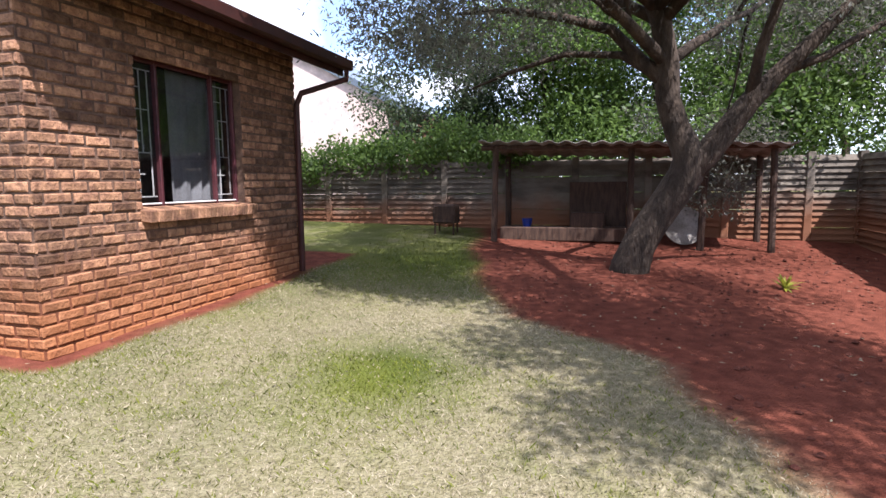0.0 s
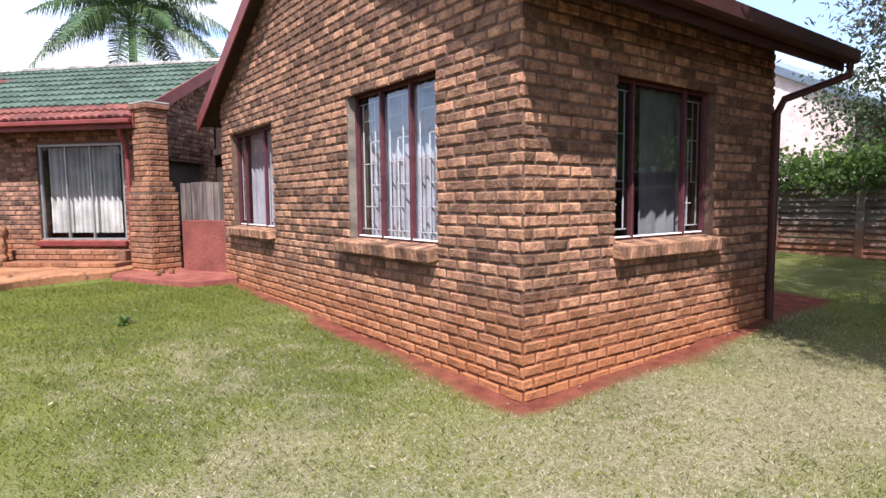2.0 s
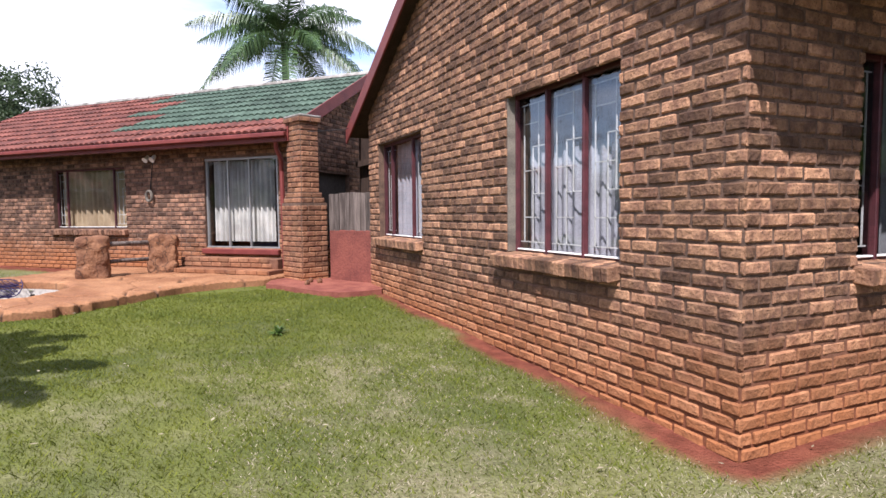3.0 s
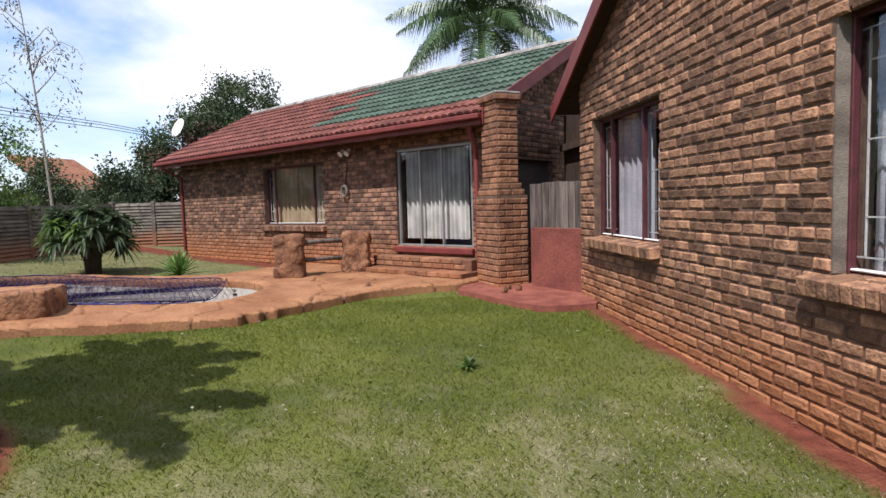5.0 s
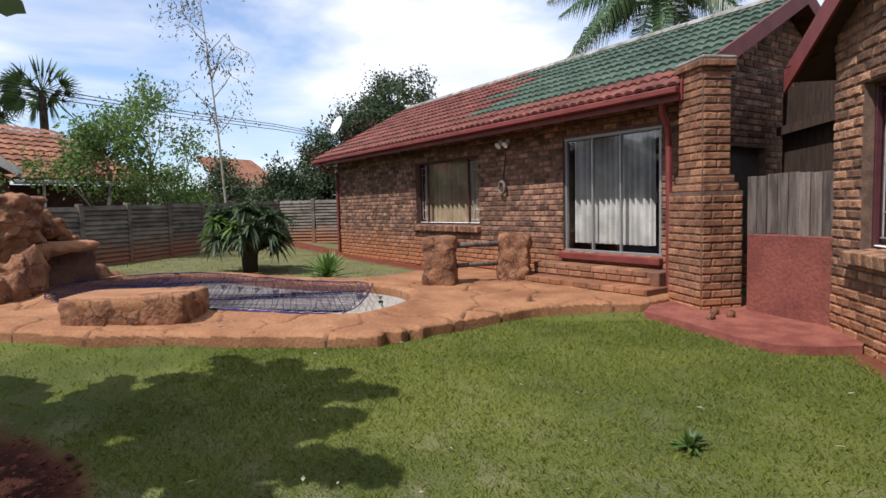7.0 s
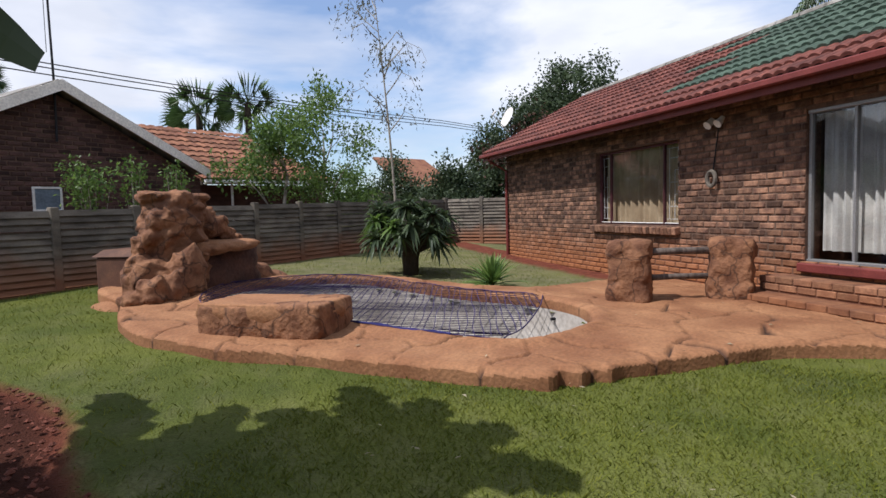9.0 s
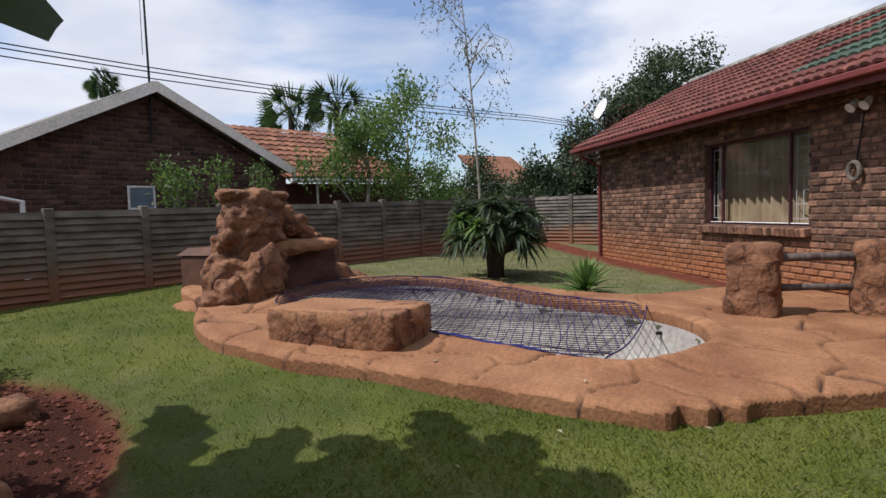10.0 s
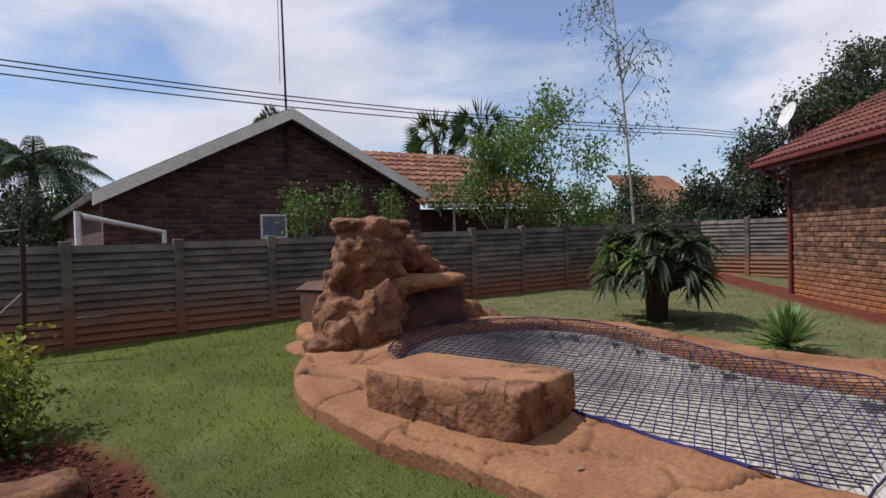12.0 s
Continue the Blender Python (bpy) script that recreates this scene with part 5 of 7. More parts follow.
part("seat", moved(lumps([(-10.0, -3.67, 0.745, 0.43, 0.72, 0.10)], 5, 0.05, 3.5, 14, 0.02, 0.8), bench_m), M_DECK, bench, "worn orange-brown seat slab", True)


def rock_post(cx, cy, seed):
    z = rise(cx, cy) + DZ - 0.04
    bl = [(cx, cy, z + 0.12, 0.24, 0.27, 0.2), (cx, cy, z + 0.38, 0.22, 0.25, 0.3), (cx + 0.02, cy - 0.08, z + 0.62, 0.2, 0.18, 0.14), (cx - 0.02, cy + 0.1, z + 0.62, 0.19, 0.17, 0.13), (cx, cy, z + 0.55, 0.21, 0.24, 0.14)]
    return lumps(bl, 3, 0.16, 4.2, seed, 0.05, 0.5)


rail = thing("rock_railing", "two moulded rock posts joined by log rails", "railing", at=T((-13.2, -0.4, 0.5)))
fuse(part("post", rock_post(-12.98, -0.97, 31), M_ROCK, rail, "moulded brown rock post", True))
fuse(part("post", rock_post(-13.5, 0.1, 37), M_ROCK, rail, "moulded brown rock post", True))
for z, rr in ((1.10, 0.045), (0.80, 0.038)):
    part("rail", Geo().tube([(-13.0, -0.85, z), (-13.2, -0.5, z + 0.008), (-13.45, -0.02, z)], [rr, rr * 0.9, rr], 9), M_WOOD_GREY, rail, "weathered grey log rail", True)

box = thing("pump_box", "brown moulded pool pump cover near the fence", "box", at=T((-11.35, -7.56, 0.6)))
mbx = T((-11.35, -7.56, 0.02)) @ Matrix.Rotation(0.25, 4, "Z") @ Matrix.Diagonal((1.1, 1.3, 1.06, 1))
part("body", Geo().box(mbx @ T((0, 0, 0.82)), 0.62, 0.5, 0.48, 0.03), M_PLASTIC_BROWN, box)
lid = Geo()
lv = [(-0.33, -0.27, 1.06), (0.33, -0.27, 1.06), (0.33, 0.27, 1.06), (-0.33, 0.27, 1.06), (-0.24, -0.18, 1.15), (0.24, -0.18, 1.15), (0.24, 0.18, 1.15), (-0.24, 0.18, 1.15)]
lid.add([mbx @ Vector(p) for p in lv], [(3, 2, 1, 0), (4, 5, 6, 7), (0, 1, 5, 4), (1, 2, 6, 5), (2, 3, 7, 6), (3, 0, 4, 7)])
part("lid", lid, M_PLASTIC_BROWN, box, "sloped brown lid")


# ---- precast concrete fences ----
def fence(label, start, direction, bays, spacing, height, rows, parent_name="wall_boundary", seed=0):
    """Posts with ribbed precast panels slotted between them."""
    r = random.Random(seed)
    d = Vector((*direction, 0)).normalized()
    s = Vector((*start, 0))
    fe = thing(parent_name, label, "wall", kind="structure", at=T((s.x, s.y, rise(s.x, s.y))))
    ph = height / rows
    pg = Geo()
    L = spacing - 0.10
    prof = [(-0.5, 0.048), (-0.2, 0.012), (-0.17, 0.008), (-0.165, 0.048), (0.135, 0.012), (0.165, 0.008), (0.17, 0.048), (0.44, 0.016), (0.47, 0.01), (0.5, 0.01)]
    for x in (-L / 2, L / 2):
        pg.v += [(x, -q, p * (ph - 0.008)) for p, q in prof] + [(x, 0.02, 0.5 * (ph - 0.008)), (x, 0.02, -0.5 * (ph - 0.008))]
    k = len(prof) + 2
    pg.f = [(i, i + k, (i + 1) % k + k, (i + 1) % k) for i in range(k)]
    pme = pg.mesh("panel", M_CONCRETE)
    post_me = Geo().box(Matrix(), 0.125, 0.125, height + 0.5, 0.012).mesh("post", M_CONCRETE)
    for i in range(bays + 1):
        p = s + d * (spacing * i)
        top = p.z + FENCE_TOP(p.x, p.y)
        ob = new("post", post_me)
        ob.parent = fe
        ob.matrix_world = basis((p.x, p.y, top + 0.045 - (height + 0.5) / 2), d) @ Matrix.Rotation(r.gauss(0, 0.006), 4, "Y")
        if i == bays:
            break
        c = s + d * (spacing * (i + 0.5))
        top = FENCE_TOP(c.x, c.y)
        for j in range(rows):
            ob = new("panel", pme)
            ob.parent = fe
            ob.matrix_world = basis((c.x, c.y, top - ph * (j + 0.5)), d) @ T((0, r.gauss(0, 0.004), r.gauss(0, 0.003))) @ Matrix.Rotation(r.gauss(0, 0.004), 4, "Y")
    return fe


def FENCE_TOP(x, y):
    return 1.80 + 0.016 * max(0.0, -9.9 - x) if y < 0 else 1.83


SF = Vector((1, -0.087, 0)).normalized()
fence("weathered precast concrete panel fence, red-stained at the foot", (-9.9 + 4 * 1.272 * SF.x, -9.18 + 4 * 1.272 * SF.y), (-SF.x, -SF.y), 14, 1.272, 1.5, 5, "wall_south", 2)
fence("weathered precast concrete fence in tree shade", (-10.5, 11.0), (1, 0), 12, 1.25, 1.5, 5, "wall_north", 5)
fence("plain precast concrete fence in tree shade", (4.0, 11.0), (0, -1), 14, 1.25, 1.5, 5, "wall_east", 6)
wend = fence("precast concrete fence end beyond the long house", (-22.6, -8.05), (0.05, 1), 4, 1.25, 1.5, 5, "wall_west", 8)

pole = thing("rusty_pole", "rusty steel pole with stay wires near the fence", "pole", at=T((-8.14, -8.6, 0.5)))
part("shaft", Geo().tube([(-8.12, -8.58, 0.4), (-8.15, -8.6, 2.05)], 0.028, 8), M_WOOD_DARK, pole)
part("wire", Geo().tube([(-8.15, -8.6, 1.98), (-7.4, -8.8, 1.9), (-6.0, -9.0, 1.95)], 0.007, 4), M_STEEL_WHITE, pole, "pale wire")
part("wire", Geo().tube([(-8.13, -8.58, 1.3), (-7.6, -8.4, 0.8), (-7.2, -8.3, 0.5)], 0.007, 4), M_STEEL_WHITE, pole)

# ---- neighbouring houses ----
SFN = Vector((-SF.y, SF.x, 0))


def s_at(x, k, z):
    """A point on a line parallel to the southern fence, k being its offset."""
    return Vector((x, k - 0.087 * x, z))


nbh = thing("neighbour_house", "dark brick house with a pale-edged gable behind the fence", "house", at=T((-12.3, -12, 0.5)))
ap, er, el = s_at(-12.38, -12, 4.10), s_at(-15.35, -12, 2.62), s_at(-9.22, -12, 2.50)
back = Vector((-0.6, -9, 0))
wr, wl = s_at(-15.0, -12.06, 0.2), s_at(-9.5, -12.06, 0.2)
tr_, tl_ = s_at(-15.0, -12.06, 2.78), s_at(-9.5, -12.06, 2.62)
tp = s_at(-12.38, -12.06, 4.05)
NBL = 5.96
brick_wall(nbh, basis(s_at(-9.4, -12.04, 0), (-SF.x, -SF.y)), NBL, 0.3, 2.52, [], M_NBRICK, lambda x: 2.52 + 1.5 * (1 - abs(x - NBL / 2) / (NBL / 2)), None, 0, name="wall", label="dark brown brick gable", seed=9)
g = Geo().add([wr, wl, tl_, tr_] + [p + back for p in (wr, wl, tl_, tr_)], [(1, 5, 6, 2), (0, 3, 7, 4), (5, 4, 7, 6)])
part("wall", g, M_NBRICK, nbh)
f0n = Vector((0, 0.26, 0))
for a, b in ((ap, er), (ap, el)):
    roof_slab(nbh, [a + f0n, b + f0n, b + back, a + back], 0.1, M_ASBESTOS, "roof")
    dz = Vector((0, 0, 0.105))
    vs = [a + f0n - dz, b + f0n - dz, b + f0n + dz * 0.9, a + f0n + dz * 0.9]
    oo = Vector((0, 0.03, 0))
    part("bargeboard", Geo().add(vs + [v + oo for v in vs], [(3, 2, 1, 0), (4, 5, 6, 7), (0, 1, 5, 4), (1, 2, 6, 5), (2, 3, 7, 6), (3, 0, 4, 7)]), M_CREAM, nbh, "cream-painted bargeboard")
part("mast", Geo().tube([tp + Vector((0.02, 0.1, -0.95)), tp + Vector((0, 0.1, 0)), tp + Vector((0.02, 0.1, 2.4)), tp + Vector((0.06, 0.1, 5.2))], [0.022, 0.022, 0.018, 0.014], 7), M_CABLE, nbh, "tall dark antenna mast")
part("mast_stay", Geo().tube([tp + Vector((0.15, 0.2, 0.6)), tp + Vector((0.1, 0.15, 5.2))], 0.006, 4), M_CABLE, nbh)
fr_ = [s_at(-9.0, -11.6, 0.5), s_at(-9.0, -11.6, 2.3), s_at(-9.1, -11.6, 2.22), s_at(-10.15, -11.6, 1.98), s_at(-10.15, -11.6, 0.5)]
part("pipe_frame", Geo().tube(fr_, 0.045, 6), M_STEEL_WHITE, nbh, "white-painted pipe frame under the eave")

bb_m = basis((-11.77, -10.25, 2.03), (-SF.x, -SF.y))
board = thing("backboard", "white-framed pale blue board on a post behind the fence", "board", at=T((-11.77, -10.3, 0.5)))
part("panel", Geo().box(bb_m, 0.41, 0.02, 0.37, 0.004), M_ZINC, board, "pale blue panel")
for cx, cz, sx_, sz_ in ((0, 0.19, 0.46, 0.035), (0, -0.19, 0.46, 0.035), (-0.212, 0, 0.035, 0.35), (0.212, 0, 0.035, 0.35)):
    part("frame_rail", Geo().box(bb_m @ T((cx, -0.008, cz)), sx_, 0.03, sz_, 0.004), M_STEEL_WHITE, board, "white frame rail")
part("post", Geo().tube([(-11.77, -10.31, 0.4), (-11.77, -10.31, 2.2)], 0.03, 8), M_WOOD_DARK, board)

nb2 = thing("neighbour_house", "house with an orange tiled roof beyond the fence", "house", at=T((-18, -14, 0.5)))
e0, e1 = s_at(-16.2, -13.0, 2.52), s_at(-21.0, -13.0, 2.6)
t0, t1 = s_at(-15.6, -16.0, 4.15), s_at(-20.4, -16.0, 4.1)
orf = roof_slab(nb2, [e0, e1, t1, t0], 0.06, M_TILE_ORANGE, "roof", "orange clay tile roof")
du, dv = (e1 - e0), (t0 - e0)
nn = du.cross(dv).normalized()
nn = nn if nn.z > 0 else -nn
g = Geo()
nc, nr = 18, 10
for i in range(nc):
    for j in range(nr):
        b0 = e0 + du * (i / nc) + dv * (j / nr) + nn * 0.075
        ue, ve = du / nc, dv / nr * 1.05
        g.add([b0 + nn * 0.03, b0 + ue * 0.35 + nn * 0.065, b0 + ue * 0.7 + nn * 0.06, b0 + ue + nn * 0.02,
               b0 + ve, b0 + ue * 0.35 + ve + nn * 0.03, b0 + ue * 0.7 + ve + nn * 0.03, b0 + ue + ve], [(0, 1, 5, 4), (1, 2, 6, 5), (2, 3, 7, 6)])
tagged(part("tiling", g, M_TILE_ORANGE, orf), kind="stuff")
part("wall", Geo().add([e0 + Vector((0, -0.5, -0.05)), e1 + Vector((0, -0.5, -0.05)), e1 + Vector((0, -0.5, -2.6)), e0 + Vector((0, -0.5, -2.6)),
                        e0 + Vector((0, -0.8, -0.05)), e1 + Vector((0, -0.8, -0.05)), e1 + Vector((0, -0.8, -2.6)), e0 + Vector((0, -0.8, -2.6))],
                       [(0, 1, 2, 3), (7, 6, 5, 4), (1, 5, 6, 2), (0, 3, 7, 4)]), M_NBRICK, nb2)
part("gutter", Geo().tube([e0 + Vector((0, 0.06, 0)), e1 + Vector((0, 0.06, 0))], 0.06, 6), M_STEEL_WHITE, nb2, "white gutter")
part("downpipe", Geo().tube([e0 + Vector((-0.9, 0.02, 0)), e0 + Vector((-0.9, 0.02, -2)) ], 0.035, 6), M_STEEL_WHITE, nb2)
nb3 = thing("neighbour_house", "distant house with an orange tiled roof", "house", at=T((-32, -15, 0.5)))
c3 = [Vector((-30.0, -13.9, 2.7)), Vector((-33.5, -12.6, 2.75)), Vector((-34.5, -15.2, 4.4)), Vector((-31.2, -16.4, 4.4))]
roof_slab(nb3, c3, 0.1, M_TILE_ORANGE, "roof", "orange tiled roof")
part("wall", Geo().add([c3[0] + Vector((0, -.4, 0)), c3[1] + Vector((0, -.4, 0)), c3[1] + Vector((0, -.4, -2.5)), c3[0] + Vector((0, -.4, -2.5))] + [c3[0] + Vector((-1, -3, 0)), c3[1] + Vector((-1, -3, 0)), c3[1] + Vector((-1, -3, -2.5)), c3[0] + Vector((-1, -3, -2.5))], [(0, 1, 2, 3), (7, 6, 5, 4), (0, 3, 7, 4), (1, 5, 6, 2)]), M_NBRICK, nb3)

pink = thing("neighbour_house", "pale pink plastered house with a blue-grey roof", "house", at=T((-8, 15, 0.5)))
PY = 14.2
g = Geo().add([(-16, PY, 0.2), (-5.45, PY, 0.2), (-5.45, PY, 3.5), (-10.5, PY, 6.2), (-16, PY, 3.3)] + [(-16, PY + 8, 0.2), (-5.45, PY + 8, 0.2), (-5.45, PY + 8, 3.5), (-10.5, PY + 8, 6.2), (-16, PY + 8, 3.3)],
               [(0, 1, 2, 3, 4), (9, 8, 7, 6, 5), (1, 6, 7, 2), (0, 4, 9, 5)])
part("wall", g, M_PINK, pink, "pale pink plaster gable")
roof_slab(pink, [(-10.5, PY - 0.1, 6.2), (-5.0, PY - 0.1, 3.26), (-5.0, PY + 8, 3.26), (-10.5, PY + 8, 6.2)], 0.16, M_ZINC, "roof", "blue-grey sheet roof")
roof_slab(pink, [(-10.5, PY - 0.1, 6.2), (-16.5, PY - 0.1, 3.0), (-16.5, PY + 8, 3.0), (-10.5, PY + 8, 6.2)], 0.16, M_ZINC, "roof")
part("side_wing", Geo().box(T((-4.2, PY + 4.0, 1.7)), 2.6, 5, 3.0), M_BRICK_B, pink, "brown brick wing")

# overhead cables
cab = 0
for (za, zb, yo) in ((5.5, 5.72, 0.0), (5.42, 5.62, 0.06), (5.27, 5.5, 0.12)):
    a, b = Vector((0.5, -14.6 - yo, za - 0.05)), Vector((-26.0, -9.8 + yo, zb - 0.65))
    pts = [a.lerp(b, k / 16) - Vector((0, 0, 0.45 * math.sin(math.pi * k / 16))) for k in range(17)] + [b + (b - a) * 0.35 + Vector((0, 0, 0.25))]
    thing("overhead_cable", "black overhead service cable", "cable", "overhead cables", geo=Geo().tube(pts, 0.014, 4), material=M_CABLE)

# ---- shed under the tree ----
shed = thing("lean_to_shed", "open timber lean-to with a corrugated roof", "shed", at=T((0.3, 10.2, 0.45)))
for x, y, zt_, lean in ((-1.75, 9.6, 2.02, 0.02), (0.42, 9.75, 1.98, 0.0), (1.45, 9.7, 1.95, 0.03), (2.45, 9.75, 1.93, -0.01), (-1.7, 10.7, 1.9, 0), (2.45, 10.7, 1.85, 0)):
    part("post", Geo().tube([(x, y, rise(x, y) - 0.1), (x + lean, y, 1.2), (x + lean * 2, y, zt_)], [0.055, 0.05, 0.05], 8), M_WOOD_DARK, shed)
part("beam", Geo().tube([(-1.95, 9.6, 2.0), (0.3, 9.62, 1.98), (2.6, 9.62, 1.92)], 0.045, 7), M_WOOD_DARK, shed)
g = Geo()
nx_ = 90
for j, (y, z) in enumerate(((9.32, 2.1), (10.95, 1.95))):
    for i in range(nx_ + 1):
        x = -1.95 + 4.6 * i / nx_
        g.v.append((x, y, z - 0.035 * (x + 1.95) + 0.022 * math.sin(2 * math.pi * i / 5.2)))
k = len(g.v)
g.v += [(v[0], v[1], v[2] - 0.012) for v in g.v[:k]]
g.f = [(i, i + 1, i + nx_ + 2, i + nx_ + 1) for i in range(nx_)] + [(k + i + nx_ + 1, k + i + nx_ + 2, k + i + 1, k + i) for i in range(nx_)] + [(k + i, k + i + 1, i + 1, i) for i in range(nx_)]
part("roof", g, M_ASBESTOS, shed, "mossy grey corrugated roof sheet", True)
part("counter", Geo().box(T((-0.65, 10.05, 0.56)), 2.1, 0.35, 0.24, 0.02), M_WOOD_DARK, shed, "low concrete shelf")
part("board", Geo().box(T((-0.1, 10.5, 0.95)), 0.95, 0.05, 0.95, 0.01), M_WOOD_DARK, shed)
thing("blue_basin", "small bright blue plastic tub on the shelf", "tub", geo=Geo().tube([(-1.25, 10.0, 0.68), (-1.25, 10.0, 0.82)], [0.07, 0.09], 10), material=M_BLUE)
thing("dark_crate", "dark open crate on the low shelf", "crate", geo=Geo().box(T((-0.25, 10.05, 0.8)), 0.55, 0.3, 0.24, 0.01), material=M_WOOD_DARK)
disc = Geo()
dcen, dn_ = Vector((1.25, 9.95, 0.72)), Vector((0.1, -0.95, 0.3)).normalized()
disc.tube([dcen, dcen - dn_ * 0.03], 0.31, 22)
thing("round_table_top", "pale round table top leaning in the shed", "table top", geo=disc, material=M_ASBESTOS)
brz = thing("brazier", "dark rusty brazier beside the fence", "brazier", at=T((-2.75, 10.2, 0.55)))
part("bowl", Geo().box(T((-2.75, 10.2, 0.88)), 0.42, 0.36, 0.34, 0.03), M_WOOD_DARK, brz)
for sx_ in (-0.17, 0.17):
    for sy_ in (-0.14, 0.14):
        part("leg", Geo().tube([(-2.75 + sx_, 10.2 + sy_, 0.4), (-2.75 + sx_, 10.2 + sy_, 0.75)], 0.018, 6), M_WOOD_DARK, brz)


# ---- trees and plants ----
def leaf_cloud(blobs, count, size, seed, long=2.2, hang=0.3, shell=0.55):
    """Many separate small leaves scattered through lumpy, uneven clumps: arrays of vertices and triangles."""
    rs = np.random.RandomState(seed)
    b = np.array(blobs, float)
    vol = b[:, 3] * b[:, 4] * b[:, 5]
    pick = rs.choice(len(b), count, p=vol ** 0.8 / (vol ** 0.8).sum())
    d = rs.normal(size=(count, 3))
    d /= np.linalg.norm(d, axis=1)[:, None]
    rad = shell + (1 - shell) * rs.rand(count) ** 0.6 + rs.normal(0, 0.10, count)
    lump = 1 + 0.28 * np.sin(d[:, 0] * 5 + pick) * np.sin(d[:, 1] * 6 + 2 * pick) + 0.18 * np.sin(d[:, 2] * 9 + 3 * pick)
    c = b[pick, :3] + d * b[pick, 3:6] * (rad * lump)[:, None]
    # gather into twigs, so that gaps stay open
    k = max(1, count // 14)
    hubs = c[:k]
    c = hubs[rs.randint(0, k, count)] + rs.normal(0, size * 1.5, (count, 3))
    a = rs.normal(size=(count, 3))
    a[:, 2] -= hang
    a /= np.linalg.norm(a, axis=1)[:, None]
    s = np.cross(a, rs.normal(size=(count, 3)))
    s /= np.linalg.norm(s, axis=1)[:, None]
    L = size * rs.uniform(0.6, 1.35, count)[:, None]
    W = L / long
    v = np.stack([c - a * L * 0.5, c + s * W * 0.5, c + a * L * 0.5, c - s * W * 0.5], 1).reshape(-1, 3)
    return v


def cloud_mesh(name, v, material, quads=True):
    me = bpy.data.meshes.new(name)
    n = len(v) // 4
    me.vertices.add(len(v))
    me.vertices.foreach_set("co", v.astype(np.float32).ravel())
    me.loops.add(n * 4)
    me.loops.foreach_set("vertex_index", np.arange(n * 4, dtype=np.int32))
    me.polygons.add(n)
    me.polygons.foreach_set("loop_start", np.arange(0, n * 4, 4, dtype=np.int32))
    me.update(calc_edges=True)
    me.materials.append(material)
    return me


def limb(g, p, d, length, r0_, seed, depth, out, bend=0.25, kids=3, up=0.15):
    """A tapered limb that bends and forks; its tips are gathered in out."""
    r = random.Random(seed)
    pts, rad, q, dirn = [Vector(p)], [r0_], Vector(p), Vector(d).normalized()
    n = 5
    for i in range(n):
        dirn = (dirn + Vector((r.gauss(0, bend), r.gauss(0, bend), r.gauss(0, bend) + up)) * 0.45).normalized()
        q = q + dirn * (length / n)
        pts.append(q.copy())
        rad.append(r0_ * (1 - 0.55 * (i + 1) / n))
    g.tube(pts, rad, 8 if r0_ > 0.06 else 5)
    out.append((q.copy(), length))
    if depth:
        for k in range(kids):
            i = r.randint(2, n)
            dd_ = (dirn + Vector((r.gauss(0, 0.8), r.gauss(0, 0.8), r.gauss(0.1, 0.5)))).normalized()
            limb(g, pts[i], dd_, length * r.uniform(0.55, 0.8), rad[i] * 0.62, seed * 7 + k + 1, depth - 1, out, bend, kids, up)


def tree(name, label, base, trunk, limbs, crown_r, leaves, size, bark, leafm, seed, squash=0.6, extra=(), long=2.2, hang=0.3, depth=2):
    """trunk: points with radii; limbs: (start index, direction, length, radius)."""
    t = thing(name, label, "tree", at=T(base))
    g, tips = Geo(), []
    pts = [Vector(base) + Vector(p[:3]) for p in trunk]
    g.tube(pts, [p[3] for p in trunk], 12)
    for k, (i, d, ln, rr) in enumerate(limbs):
        limb(g, pts[i], d, ln, rr, seed * 31 + k, depth, tips)
    part("trunk", g, bark, t, "", True)
    blobs = [(p.x, p.y, p.z, crown_r * random.Random(seed + i).uniform(0.6, 1.25), crown_r * random.Random(seed + 2 * i).uniform(0.6, 1.25), crown_r * squash * random.Random(seed + 3 * i).uniform(0.7, 1.2)) for i, (p, l) in enumerate(tips)] + list(extra)
    part("crown", cloud_mesh("crown", leaf_cloud(blobs, leaves, size, seed, long, hang), leafm), leafm, t)
    return t


